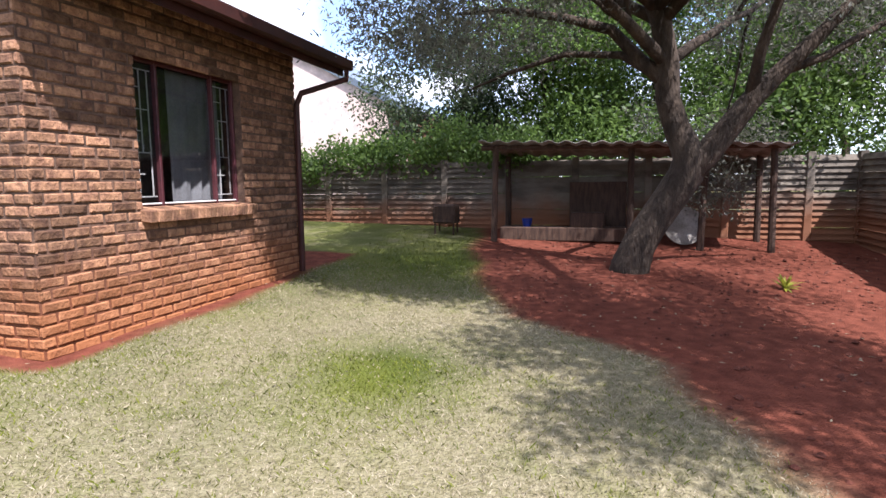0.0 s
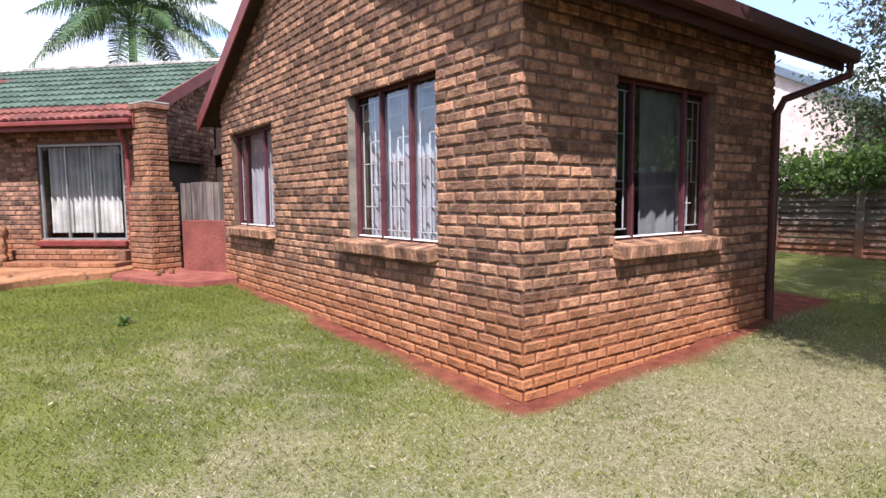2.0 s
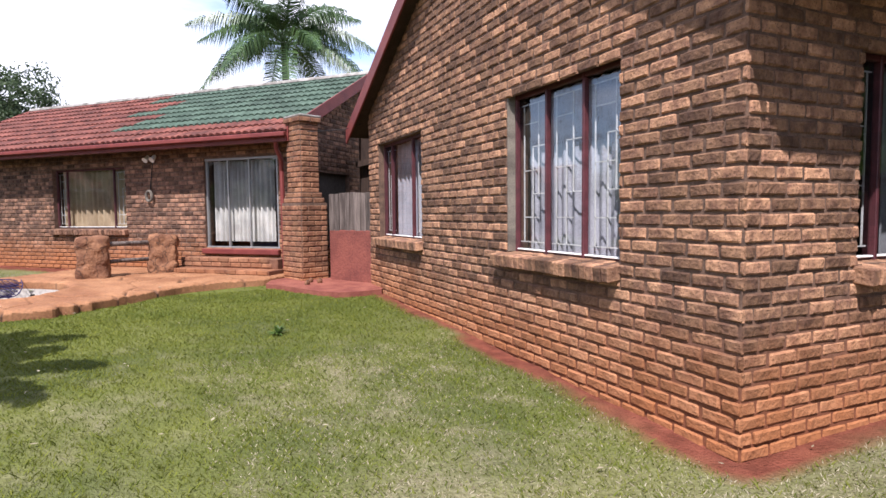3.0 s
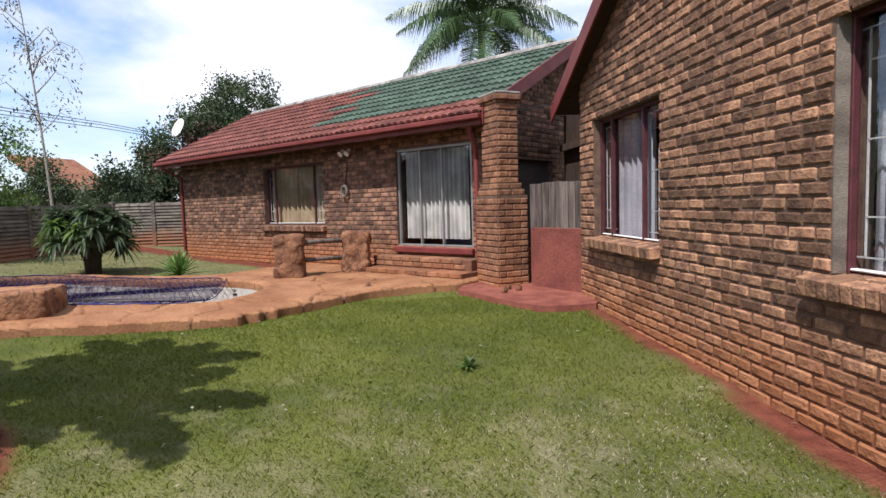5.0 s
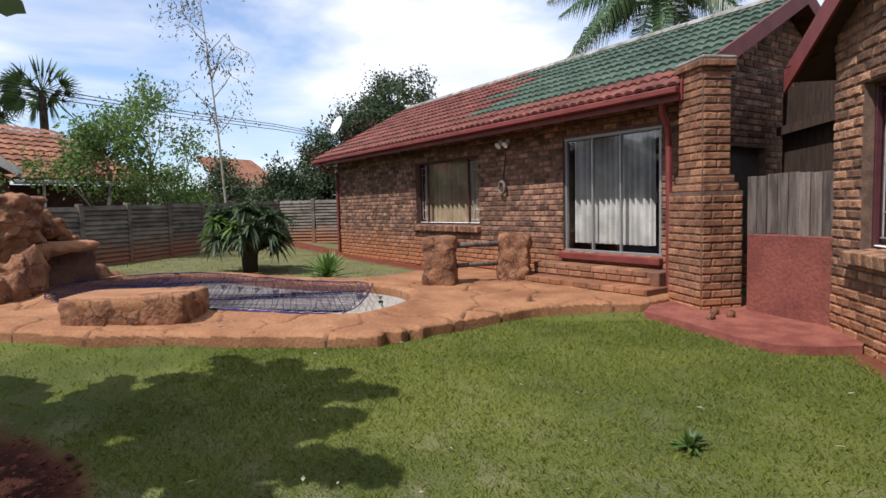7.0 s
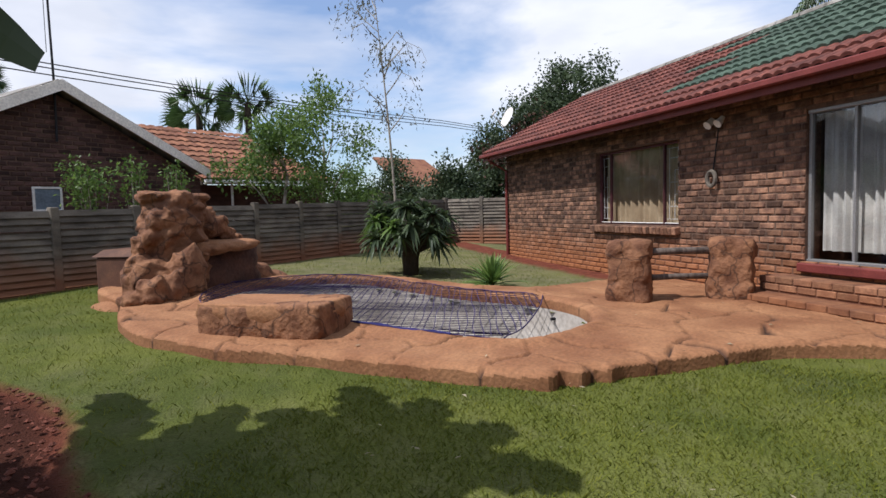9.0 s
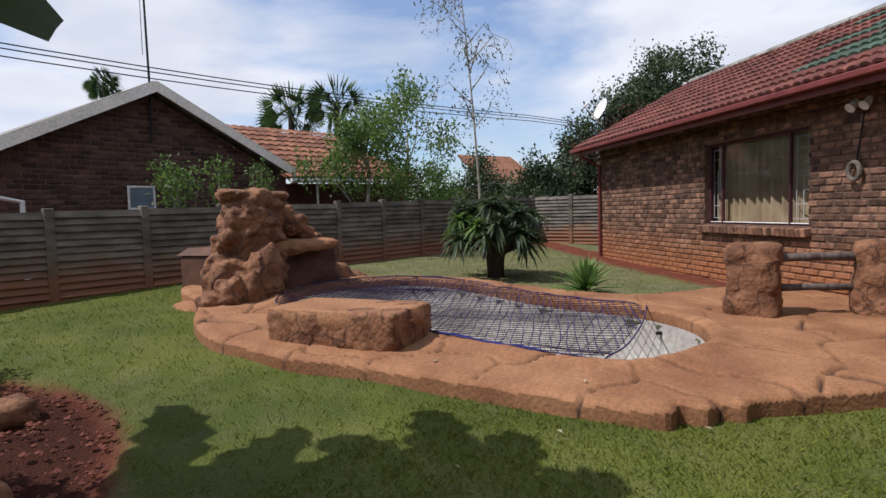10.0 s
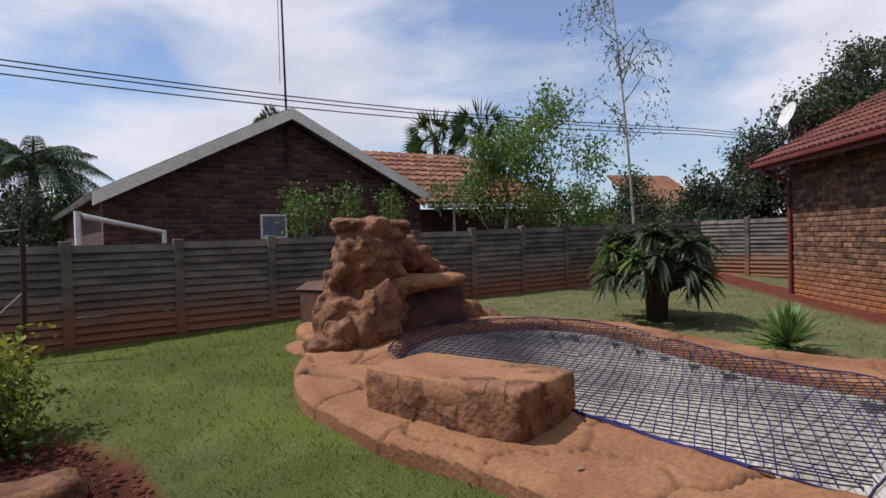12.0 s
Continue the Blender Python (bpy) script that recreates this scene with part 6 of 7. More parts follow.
# the big tree that shades the soil
bz = rise(0.35, 8.0)
shade = tree("shade_tree", "large leaning tree with fine grey-green leaves", (0.38, 7.92, bz - 0.05),
     [(-0.03, 0, -0.15, 0.29), (0.01, 0, 0.12, 0.25), (0.1, 0, 0.38, 0.215), (0.25, 0, 0.66, 0.205), (0.47, 0, 1.0, 0.205), (0.64, -0.02, 1.28, 0.215), (0.66, -0.05, 1.52, 0.19), (0.5, -0.1, 1.86, 0.155), (0.39, -0.14, 2.2, 0.145),
      (0.37, -0.18, 2.6, 0.14), (0.28, -0.25, 3.08, 0.12), (0.14, -0.3, 3.43, 0.11), (0.0, -0.36, 4.1, 0.08), (-0.2, -0.4, 4.8, 0.05)],
     [(9, (-0.6, -0.7, 0.5), 1.9, 0.085), (10, (-0.9, 0.3, 0.4), 2.8, 0.075), (11, (0.2, -1, 0.4), 3.0, 0.08), (11, (-0.3, 0.5, 0.8), 2.4, 0.075), (13, (0.1, 0, 1), 1.6, 0.045), (10, (0.9, -0.6, 0.5), 3.0, 0.08), (9, (0.9, 0.7, 0.5), 2.6, 0.075)],
     0.64, 105000, 0.075, M_BARK, M_LEAF_OLIVE, 11, 0.6,
     # the first seven extra clumps hang out of view, added to shade wall and soil
     extra=[(-1.9, 5.0, 4.7, 0.9, 0.8, 0.5), (-1.0, 5.2, 4.8, 0.9, 0.8, 0.5), (-2.3, 5.8, 4.5, 0.7, 0.8, 0.5), (2.8, 4.5, 4.6, 1.2, 1.2, 0.5), (3.6, 3.2, 4.8, 1.1, 1.0, 0.5), (2.2, 5.4, 4.6, 1.1, 1.0, 0.5), (3.9, 5.4, 4.4, 1.1, 1.0, 0.5), (-1.9, 6.6, 3.35, 1.0, 0.9, 0.55), (-0.6, 5.9, 3.6, 1.1, 0.9, 0.5), (-2.6, 7.6, 3.5, 0.9, 1.0, 0.6), (-1.2, 7.9, 3.5, 1.2, 1.0, 0.6), (0.9, 6.2, 3.8, 1.2, 1.0, 0.5), (2.6, 7.2, 3.7, 1.2, 1.2, 0.6), (2.0, 8.8, 3.6, 1.2, 1.1, 0.7), (3.6, 8.2, 3.3, 1.0, 1.2, 0.7), (-2.0, 8.9, 3.7, 1.1, 1.0, 0.7)], long=3.2, hang=0.4)
# its second leader and the two boughs that reach over the lean-to
for pts, rad in (([(0.98, 7.9, 1.42), (1.2, 7.9, 1.7), (1.46, 7.88, 2.04), (1.69, 7.86, 2.36), (1.98, 7.84, 2.67), (2.34, 7.8, 3.03), (2.66, 7.76, 3.38), (3.2, 7.7, 3.8)], (0.17, 0.165, 0.15, 0.13, 0.105, 0.085, 0.065, 0.03)),
                 ([(0.76, 7.74, 2.6), (0.44, 7.8, 2.91), (0.1, 7.84, 3.3), (-0.48, 7.86, 3.5), (-1.21, 7.9, 3.67), (-1.9, 7.95, 3.7)], (0.1, 0.085, 0.07, 0.055, 0.04, 0.02)),
                 ([(0.74, 7.74, 2.62), (0.56, 7.8, 2.76), (0.22, 7.84, 2.99), (-0.48, 7.9, 3.06), (-1.21, 7.9, 2.87), (-1.7, 7.9, 2.7)], (0.07, 0.06, 0.05, 0.038, 0.026, 0.012)),
                 ([(1.69, 7.86, 2.36), (1.75, 7.7, 2.9), (1.9, 7.5, 3.5), (1.95, 7.3, 4.2)], (0.08, 0.065, 0.05, 0.025)),
                 ([(1.98, 7.84, 2.67), (2.5, 8.0, 2.85), (3.1, 8.1, 3.2), (3.6, 8.2, 3.3)], (0.06, 0.05, 0.035, 0.02))):
    part("limb", Geo().tube(pts, rad, 9), M_BARK, shade, "", True)
# the crown's outer boughs, out of view, added to shade wall, lawn and soil
west = [(-2.2, 4.95, 4.5, 0.55, 0.5, 0.4), (-2.0, 5.4, 4.4, 0.7, 0.6, 0.45), (-1.6, 4.9, 4.5, 0.6, 0.5, 0.4), (-2.5, 5.8, 4.3, 0.7, 0.7, 0.4), (-1.2, 5.7, 4.4, 0.8, 0.6, 0.4), (0.0, 5.0, 4.5, 0.8, 0.6, 0.35), (0.5, 4.3, 4.5, 0.7, 0.45, 0.35), (-0.6, 4.6, 4.5, 0.6, 0.4, 0.35)]
east = [(2.8, 2.9, 4.5, 0.9, 0.8, 0.4), (3.6, 1.9, 4.5, 0.9, 0.8, 0.4), (2.1, 3.8, 4.6, 0.7, 0.6, 0.4), (3.2, 4.0, 4.6, 0.9, 0.8, 0.4), (4.2, 3.0, 4.5, 0.9, 0.9, 0.4), (1.5, 4.9, 4.5, 0.7, 0.6, 0.4), (2.7, 1.5, 4.6, 0.6, 0.5, 0.35), (1.9, 2.7, 4.6, 0.5, 0.45, 0.3)]
for grp in (west, east):
    fork = Vector((0.6, 7.6, bz + 3.3)).lerp(Vector(grp[1][:3]), 0.55) + Vector((0, 0, 0.25))
    bough = part("limb", Geo().tube([(0.6, 7.6, bz + 3.2), fork], [0.09, 0.06], 7), M_BARK, shade, "", True)
    for b in grp:
        part("branch", Geo().tube([fork, fork.lerp(Vector(b[:3]), 0.5) + Vector((0, 0, 0.1)), b[:3]], [0.045, 0.03, 0.012], 5), M_BARK, bough, "", True)
part("crown", cloud_mesh("crown", leaf_cloud(west, 30000, 0.10, 15, 2.6, 0.4), M_LEAF_OLIVE), M_LEAF_OLIVE, shade)
part("crown", cloud_mesh("crown", leaf_cloud(east, 26000, 0.10, 16, 2.6, 0.4), M_LEAF_OLIVE), M_LEAF_OLIVE, shade)


def simple_tree(label, x, y, h, spread, leaves, size, leafm, seed, bark=M_BARK, name="tree", low=0.35, n=6, long=2.0, squash=0.7):
    r = random.Random(seed)
    z = rise(x, y) - 0.1
    extra = [(x + r.gauss(0, spread * 0.42), y + r.gauss(0, spread * 0.42), z + h * r.uniform(low, 0.92), spread * r.uniform(0.25, 0.5), spread * r.uniform(0.25, 0.5), spread * r.uniform(0.2, 0.38)) for _ in range(n)]
    return tree(name, label, (x, y, z), [(0, 0, 0, 0.02 * h), (r.gauss(0, 0.1), r.gauss(0, 0.1), h * 0.3, 0.015 * h), (r.gauss(0, 0.2), r.gauss(0, 0.2), h * 0.62, 0.009 * h), (0, 0, h * 0.85, 0.012)],
                [(1, (r.gauss(0, 1), r.gauss(0, 1), 0.6), h * 0.35, 0.008 * h), (2, (r.gauss(0, 1), r.gauss(0, 1), 0.7), h * 0.3, 0.006 * h), (2, (r.gauss(0, 1), r.gauss(0, 1), 0.7), h * 0.3, 0.006 * h), (3, (r.gauss(0, 0.4), r.gauss(0, 0.4), 1), h * 0.2, 0.004 * h)],
                spread * 0.24, leaves, size, bark, leafm, seed, squash, extra, long, 0.3, 1)


for k, (x, y, h, s, lm, cnt) in enumerate(((-1.2, 13.4, 4.6, 2.6, M_LEAF_GREEN, 12000), (1.2, 14.2, 5.6, 3.0, M_LEAF_GREEN, 14000), (3.6, 13.6, 5.2, 2.8, M_LEAF_GREEN, 12000), (-3.2, 14.0, 4.0, 2.2, M_LEAF_DARK, 9000),
                                          (7.4, 12.6, 5.4, 2.4, M_LEAF_GREEN, 12000), (8.8, 8.0, 5.0, 2.4, M_LEAF_GREEN, 9000), (0.0, 16.5, 6.5, 3.2, M_LEAF_DARK, 10000), (5.5, 16.5, 6.0, 3.2, M_LEAF_GREEN, 10000))):
    simple_tree("leafy green garden tree beyond the fence", x, y, h, s, int(cnt * 2.6), 0.105, lm, 40 + k, low=0.2, n=14)

r = random.Random(5)
hedge = [(-6.6 + 0.42 * i, 11.0 + r.gauss(0, 0.1), 2.02 + r.gauss(0, 0.1) + 0.12 * smooth01(4, 10, i), 0.36, 0.4, 0.26) for i in range(13)]
hd = thing("creeper_hedge", "dense green creeper spilling over the fence top", "hedge", at=T((-4, 11, 1.8)))
part("foliage", cloud_mesh("foliage", leaf_cloud(hedge, 9000, 0.09, 61, 1.7, 0.6), M_LEAF_GREEN), M_LEAF_GREEN, hd)
g = Geo()
for i in range(14):
    x = -6.5 + 0.4 * i
    g.tube([(x, 11.1, 0.6), (x + 0.1, 11.12, 1.4), (x + r.gauss(0, 0.2), 11.0, 2.1)], 0.012, 4)
tagged(part("stems", g, M_BARK, hd), kind="stuff")

# behind the southern fence
simple_tree("airy young tree with light green leaves", -18.6, -9.7, 3.9, 1.4, 6000, 0.10, M_LEAF_GREEN, 71, M_BARK_PALE, low=0.35, n=7)
simple_tree("airy green tree beyond the fence", -16.6, -9.5, 3.3, 1.2, 5500, 0.10, M_LEAF_GREEN, 72, M_BARK_PALE, low=0.4, n=6)
for k, (x, y, top, wide, cnt) in enumerate(((-11.95, -9.3, 2.5, 0.34, 900), (-12.62, -9.25, 2.62, 0.16, 420), (-13.4, -9.2, 2.6, 0.17, 420))):
    r = random.Random(140 + k)
    z = rise(x, y)
    sp = thing("shrub", "light green leafy shrub rising behind the fence", "shrub", "shrubs behind the fence", at=T((x, y, z)))
    ends = [Vector((x + r.gauss(0, wide * 0.6), y + r.gauss(0, wide * 0.5), 1.95 + (top - 1.95) * r.random())) for _ in range(9)]
    for e_ in ends:
        part("stem", Geo().tube([(x, y, z - 0.05), (x + (e_.x - x) * 0.3, y + (e_.y - y) * 0.3, 1.3), e_], [0.014, 0.01, 0.004], 5), M_BARK_PALE, sp)
    part("foliage", cloud_mesh("foliage", leaf_cloud([(e_.x, e_.y, e_.z - 0.06, wide * 0.5, wide * 0.5, 0.16) for e_ in ends], cnt, 0.075, 150 + k, 2.0, 0.2), M_LEAF_GREEN), M_LEAF_GREEN, sp)
for k, (x, y, h, s, lm, cnt) in enumerate(((-28.0, -6.3, 7.4, 1.9, M_LEAF_DARK, 9000), (-28.6, -4.6, 7.0, 1.8, M_LEAF_DARK, 7000), (-27.2, -8.2, 4.9, 1.6, M_LEAF_DARK, 7000), (-30.5, -3.2, 5.8, 1.5, M_LEAF_DARK, 4000), (-26.6, -6.9, 5.6, 0.9, M_LEAF_RUST, 1400), (-24.6, -8.8, 3.0, 1.1, M_LEAF_DARK, 3500), (-34.0, -0.5, 6.3, 1.0, M_LEAF_DARK, 1500), (-38.0, 9.0, 7.6, 1.4, M_LEAF_DARK, 1800))):
    simple_tree("dark dense tree behind the long house" if lm is M_LEAF_DARK else "rust-brown branches among dark trees", x, y, h * 0.79, s * 0.8, int(cnt * 2.4), 0.14, lm, 80 + k, low=0.25, n=14)

simple_tree("dark bushy tree beyond the fence end", -26.0, -11.6, 2.7, 1.2, 6000, 0.13, M_LEAF_DARK, 121, low=0.2, n=12)
simple_tree("green bushy tree beyond the fence end", -25.5, -13.6, 2.5, 1.2, 6000, 0.13, M_LEAF_GREEN, 122, low=0.2, n=12)

# thin bare tree
r = random.Random(3)
thin = thing("thin_tree", "tall thin sparse tree with pale stem", "tree", at=T((-21.8, -9.4, 0.6)))
g, lv = Geo(), []
stem = [Vector((-21.82 + 0.5 * (k / 10) ** 2, -9.4 - 0.03 * k, 0.6 + 0.78 * k)) for k in range(11)]
g.tube(stem, [0.05 - 0.004 * k for k in range(11)], 7)
for k in range(15):
    i = 4 + k * 6 // 15
    a = r.uniform(0, 6.28)
    d = Vector((math.cos(a), math.sin(a), 0.9))
    p = stem[i] + (stem[min(i + 1, 10)] - stem[i]) * r.random()
    L = r.uniform(0.7, 1.3)
    tw = [p, p + d * L * 0.4, p + d * L * 0.65 + Vector((0, 0, 0.05)), p + Vector((d.x, d.y, 0.45)) * L, p + Vector((d.x * 1.15, d.y * 1.15, 0.1)) * L]
    g.tube(tw, [0.02, 0.016, 0.012, 0.009, 0.005], 4)
    lv += [(q.x, q.y, q.z, 0.16, 0.16, 0.2) for q in tw[2:]]
part("trunk", g, M_BARK_PALE, thin)
part("crown", cloud_mesh("crown", leaf_cloud(lv, 900, 0.13, 91, 3.0, 1.2), M_LEAF_OLIVE), M_LEAF_OLIVE, thin)


def frond(g, base, azim, lift, length, droop, seed, leaflet=0.5, pairs=26, width=0.035, fan=0.85):
    """A feather palm frond: an arching rib with hanging leaflets, into two geometry stores."""
    r = random.Random(seed)
    rib, leaves = g
    d = Vector((math.cos(azim), math.sin(azim), 0))
    pts = [base + d * (length * t * math.cos(lift * (1 - 0.5 * t))) + Vector((0, 0, length * (t * math.sin(lift) - droop * t * t))) for t in [k / 9 for k in range(10)]]
    rib.tube(pts, [0.035 * (1 - 0.9 * k / 9) + 0.004 for k in range(10)], 5)
    side = d.cross(Vector((0, 0, 1)))
    for i in range(pairs):
        t = 0.18 + 0.82 * i / pairs
        k = min(8, int(t * 9))
        p = pts[k].lerp(pts[k + 1], t * 9 - k)
        f = (pts[k + 1] - pts[k]).normalized()
        L = leaflet * math.sin(math.pi * min(0.97, 0.2 + 0.75 * t)) * r.uniform(0.85, 1.15)
        for s in (-1, 1):
            o = (side * s + f * 0.55 + Vector((0, 0, r.uniform(-0.15, 0.25)))).normalized()
            m1 = p + o * L * 0.5
            e_ = p + o * L * 0.85 + Vector((0, 0, -L * fan))
            w = f * width
            leaves.add([p - w * 0.5, p + w * 0.5, m1 + w * 0.5, e_, m1 - w * 0.5], [(0, 1, 2, 4), (4, 2, 3)])


def feather_palm(label, x, y, h, n, length, seed, trunk_r=0.16, ground_z=None):
    r = random.Random(seed)
    z = rise(x, y) - 0.1
    t = thing("palm_tree", label, "palm", at=T((x, y, z)))
    part("trunk", Geo().tube([(x, y, z), (x + 0.05, y, z + h * 0.5), (x, y, z + h)], [trunk_r * 1.2, trunk_r, trunk_r * 0.8], 12), M_BARK, t, "", True)
    for i in range(n):
        g = (Geo(), Geo())
        frond(g, Vector((x, y, z + h)), 2 * math.pi * i * 0.618 * 1.0, 1.3 - 1.25 * (i / n), length * r.uniform(0.85, 1.1), 0.55 + 0.4 * i / n, seed * 50 + i, length * 0.24, 66, 0.03 * length / 2.5, 0.85)
        rb = part("frond", g[0], M_PALM, t)
        tagged(part("foliage", g[1], M_PALM, rb), kind="stuff")
    return t


feather_palm("tall feathery palm behind the long house", -25.5, 4.45, 7.9, 22, 3.9, 4)
feather_palm("feathery palm beyond the neighbouring house", -9.6, -21.5, 3.6, 24, 2.2, 6)
simple_tree("dense green tree beyond the neighbouring house", -8.9, -20.5, 2.5, 1.2, 9000, 0.13, M_LEAF_DARK, 131, low=0.2, n=12)
simple_tree("dense green tree beyond the neighbouring house", -10.5, -23.0, 2.8, 1.4, 9000, 0.13, M_LEAF_GREEN, 132, low=0.2, n=12)


def fan_palm(label, x, y, h, seed, size=1.1):
    r = random.Random(seed)
    z = rise(x, y)
    t = thing("fan_palm", label, "palm", at=T((x, y, z)))
    part("trunk", Geo().tube([(x, y, z), (x, y, z + h)], [0.28, 0.2], 8), M_BARK, t)
    for i in range(44):
        a, el_ = r.uniform(0, 6.28), r.uniform(-0.9, 1.3)
        d = Vector((math.cos(a) * math.cos(el_), math.sin(a) * math.cos(el_), math.sin(el_)))
        s = d.orthogonal().normalized()
        c = Vector((x, y, z + h)) + d * size * 0.75
        g = Geo().tube([Vector((x, y, z + h)), c], 0.02, 4)
        for k in range(11):
            w = -1.3 + 2.6 * k / 10
            e_ = c + (d * math.cos(w) + s * math.sin(w)) * size * 0.75 + Vector((0, 0, -0.12 * size))
            q = d.cross(s) * 0.05 + s * 0.09
            g.add([c - q, c + q, e_], [(0, 1, 2)])
        part("frond", g, M_PALM, t)
    return t


fan_palm("distant fan palm above the roofs", -32.5, -30.2, 7.6, 21, 1.7)
fan_palm("distant fan palm above the roofs", -34.4, -27.9, 8.3, 22, 1.5)
fan_palm("distant fan palm above the roofs", -26.5, -42.0, 10.3, 23, 1.0)


def rosette(leaves, c, n, length, width, seed, el_lo=-0.6, el_hi=1.3, droop=0.5, axis=(0, 0, 1)):
    """Sword-shaped leaves round a centre, each folded along its middle and bending over."""
    r = random.Random(seed)
    for i in range(n):
        a = r.uniform(0, 6.283)
        e_ = r.uniform(el_lo, el_hi)
        L = length * r.uniform(0.75, 1.15)
        d = Vector((math.cos(a) * math.cos(e_), math.sin(a) * math.cos(e_), math.sin(e_)))
        s = Vector((-math.sin(a), math.cos(a), 0))
        pts = [c + d * (L * t) + Vector((0, 0, -droop * L * t * t)) for t in (0.03, 0.35, 0.7, 1.0)]
        ws = [width * 0.6, width, width * 0.7, 0.0]
        g = []
        for p, w in zip(pts, ws):
            g += [p - s * w / 2 + Vector((0, 0, w * 0.2)), p, p + s * w / 2 + Vector((0, 0, w * 0.2))]
        leaves.add(g, [(k * 3 + j, k * 3 + j + 1, k * 3 + j + 4, k * 3 + j + 3) for k in range(3) for j in (0, 1)])


yuc = thing("philodendron_tree", "bushy dark green plant with drooping rosettes on a trunk", "plant", at=T((-14.95, -5.05, 0.5)))
g, tips, r = Geo(), [], random.Random(8)
b0 = Vector((-14.95, -5.05, 0.5))
for k in range(9):
    a = 2 * math.pi * k / 9
    e_ = b0 + Vector((math.cos(a) * r.uniform(0.5, 0.8), math.sin(a) * r.uniform(0.5, 0.8), r.uniform(0.85, 1.2)))
    g.tube([b0 + Vector((0.05 * math.cos(a), 0.05 * math.sin(a), 0)), b0 + Vector((0.1 * math.cos(a), 0.1 * math.sin(a), 0.45)), e_], [0.09, 0.07, 0.05], 7)
    tips.append(e_)
for k in range(9):
    a = 2 * math.pi * (k + 0.5) / 9
    e_ = b0 + Vector((math.cos(a) * r.uniform(0.45, 0.78), math.sin(a) * r.uniform(0.45, 0.78), r.uniform(0.58, 0.8)))
    g.tube([b0 + Vector((0.04 * math.cos(a), 0.04 * math.sin(a), 0.15)), b0 + Vector((0.15 * math.cos(a), 0.15 * math.sin(a), 0.45)), e_], [0.06, 0.05, 0.03], 6)
    tips.append(e_)
tips += [b0 + Vector((0, 0, 1.3)), b0 + Vector((0.3, 0.1, 1.22)), b0 + Vector((-0.3, -0.15, 1.25)), b0 + Vector((0.1, -0.3, 1.15)), b0 + Vector((-0.1, 0.3, 1.15))]
part("trunk", g, M_BARK, yuc, "several thick dark stems", True)
for k, p in enumerate(tips):
    lg = Geo()
    rosette(lg, p, 44, 0.36, 0.065, 300 + k, -0.75, 1.3, 0.5)
    part("leaf_rosette", lg, M_LEAF_DARK if k % 4 else M_LEAF_GREEN, yuc)
ag = thing("agave", "spiky light green agave-like plant", "plant", at=T((-13.98, -3.1, 0.5)))
lg = Geo()
rosette(lg, Vector((-13.98, -3.1, 0.52)), 130, 0.62, 0.045, 77, 0.15, 1.5, 0.22)
part("leaves", lg, M_AGAVE, ag, "sword-shaped leaves")

# planting bed
bsh = thing("yellow_bush", "yellow-green leafy shrub in the planting bed", "shrub", at=T((-7.55, -6.0, 0.4)))
r = random.Random(12)
blobs = [(-7.53 + r.gauss(0, 0.16), -6.0 + r.gauss(0, 0.16), 0.62 + 0.5 * r.random(), 0.2, 0.2, 0.15) for _ in range(14)]
g = Geo()
for b in blobs:
    g.tube([(-7.53, -6.0, 0.36), ((b[0] - 7.53) / 2, (b[1] - 6.0) / 2, b[2] * 0.7), b[:3]], [0.014, 0.01, 0.005], 4)
part("stems", g, M_BARK, bsh)
part("foliage", cloud_mesh("foliage", leaf_cloud(blobs, 2600, 0.06, 95, 1.9, -0.2), M_LEAF_YELLOW), M_LEAF_YELLOW, bsh)
part("foliage", cloud_mesh("foliage", leaf_cloud([(b[0], b[1], b[2] - 0.2, 0.22, 0.22, 0.18) for b in blobs], 2200, 0.06, 96, 1.9, 0), M_LEAF_GREEN), M_LEAF_GREEN, bsh)
for k, (x, y, s) in enumerate(((-7.75, -4.75, 0.3), (-7.35, -5.2, 0.24), (-7.3, -3.6, 0.2))):
    thing("garden_rock", "flat brown rock lying in the planting bed", "rock", "bed rocks", geo=lumps([(x, y, rise(x, y) + 0.02, s, s * 0.7, s * 0.32)], 3, 0.3, 5, 50 + k, 0, 0.4), material=M_ROCK, smooth=True)

def banana(bb, leaves, height=2.4):
    """A broad-leaved plant: a stem with arching, torn blades. leaves: heading, length, lift, tilt of the blade."""
    ban = thing("banana_plant", "tall broad-leaved plant in the bed", "plant", "bed plants", at=T(bb))
    part("stem", Geo().tube([bb, bb + Vector((-0.05, 0.1, height / 2)), bb + Vector((-0.1, 0.2, height))], [0.13, 0.11, 0.06], 10), M_BARK_PALE, ban)
    for k, (a, ln, lift_, tilt) in enumerate(leaves):
        lg, d = Geo(), Vector((math.cos(a), math.sin(a), 0))
        s = Vector((-d.y, d.x, 0)) * math.cos(tilt) + Vector((0, 0, 1)) * math.sin(tilt)
        n = 16
        tp_ = bb + Vector((-0.1, 0.2, height - 0.1))
        for i in range(n + 1):
            t = i / n
            p = tp_ + d * (ln * t) + Vector((0, 0, ln * (math.sin(lift_) * t - 0.75 * t * t)))
            w = 0.27 * math.sin(math.pi * min(1, 0.06 + 0.9 * t)) ** 0.5 * (0.8 + 0.2 * math.sin(i * 2.3 + k)) + 0.01
            lg.v += [tuple(p - s * w + Vector((0, 0, -0.1 * w))), tuple(p), tuple(p + s * w + Vector((0, 0, -0.1 * w)))]
        lg.f = [(i * 3 + j, i * 3 + j + 1, i * 3 + j + 4, i * 3 + j + 3) for i in range(n) for j in (0, 1)]
        part("leaf", lg, M_LEAF_DARK, ban)
    return ban


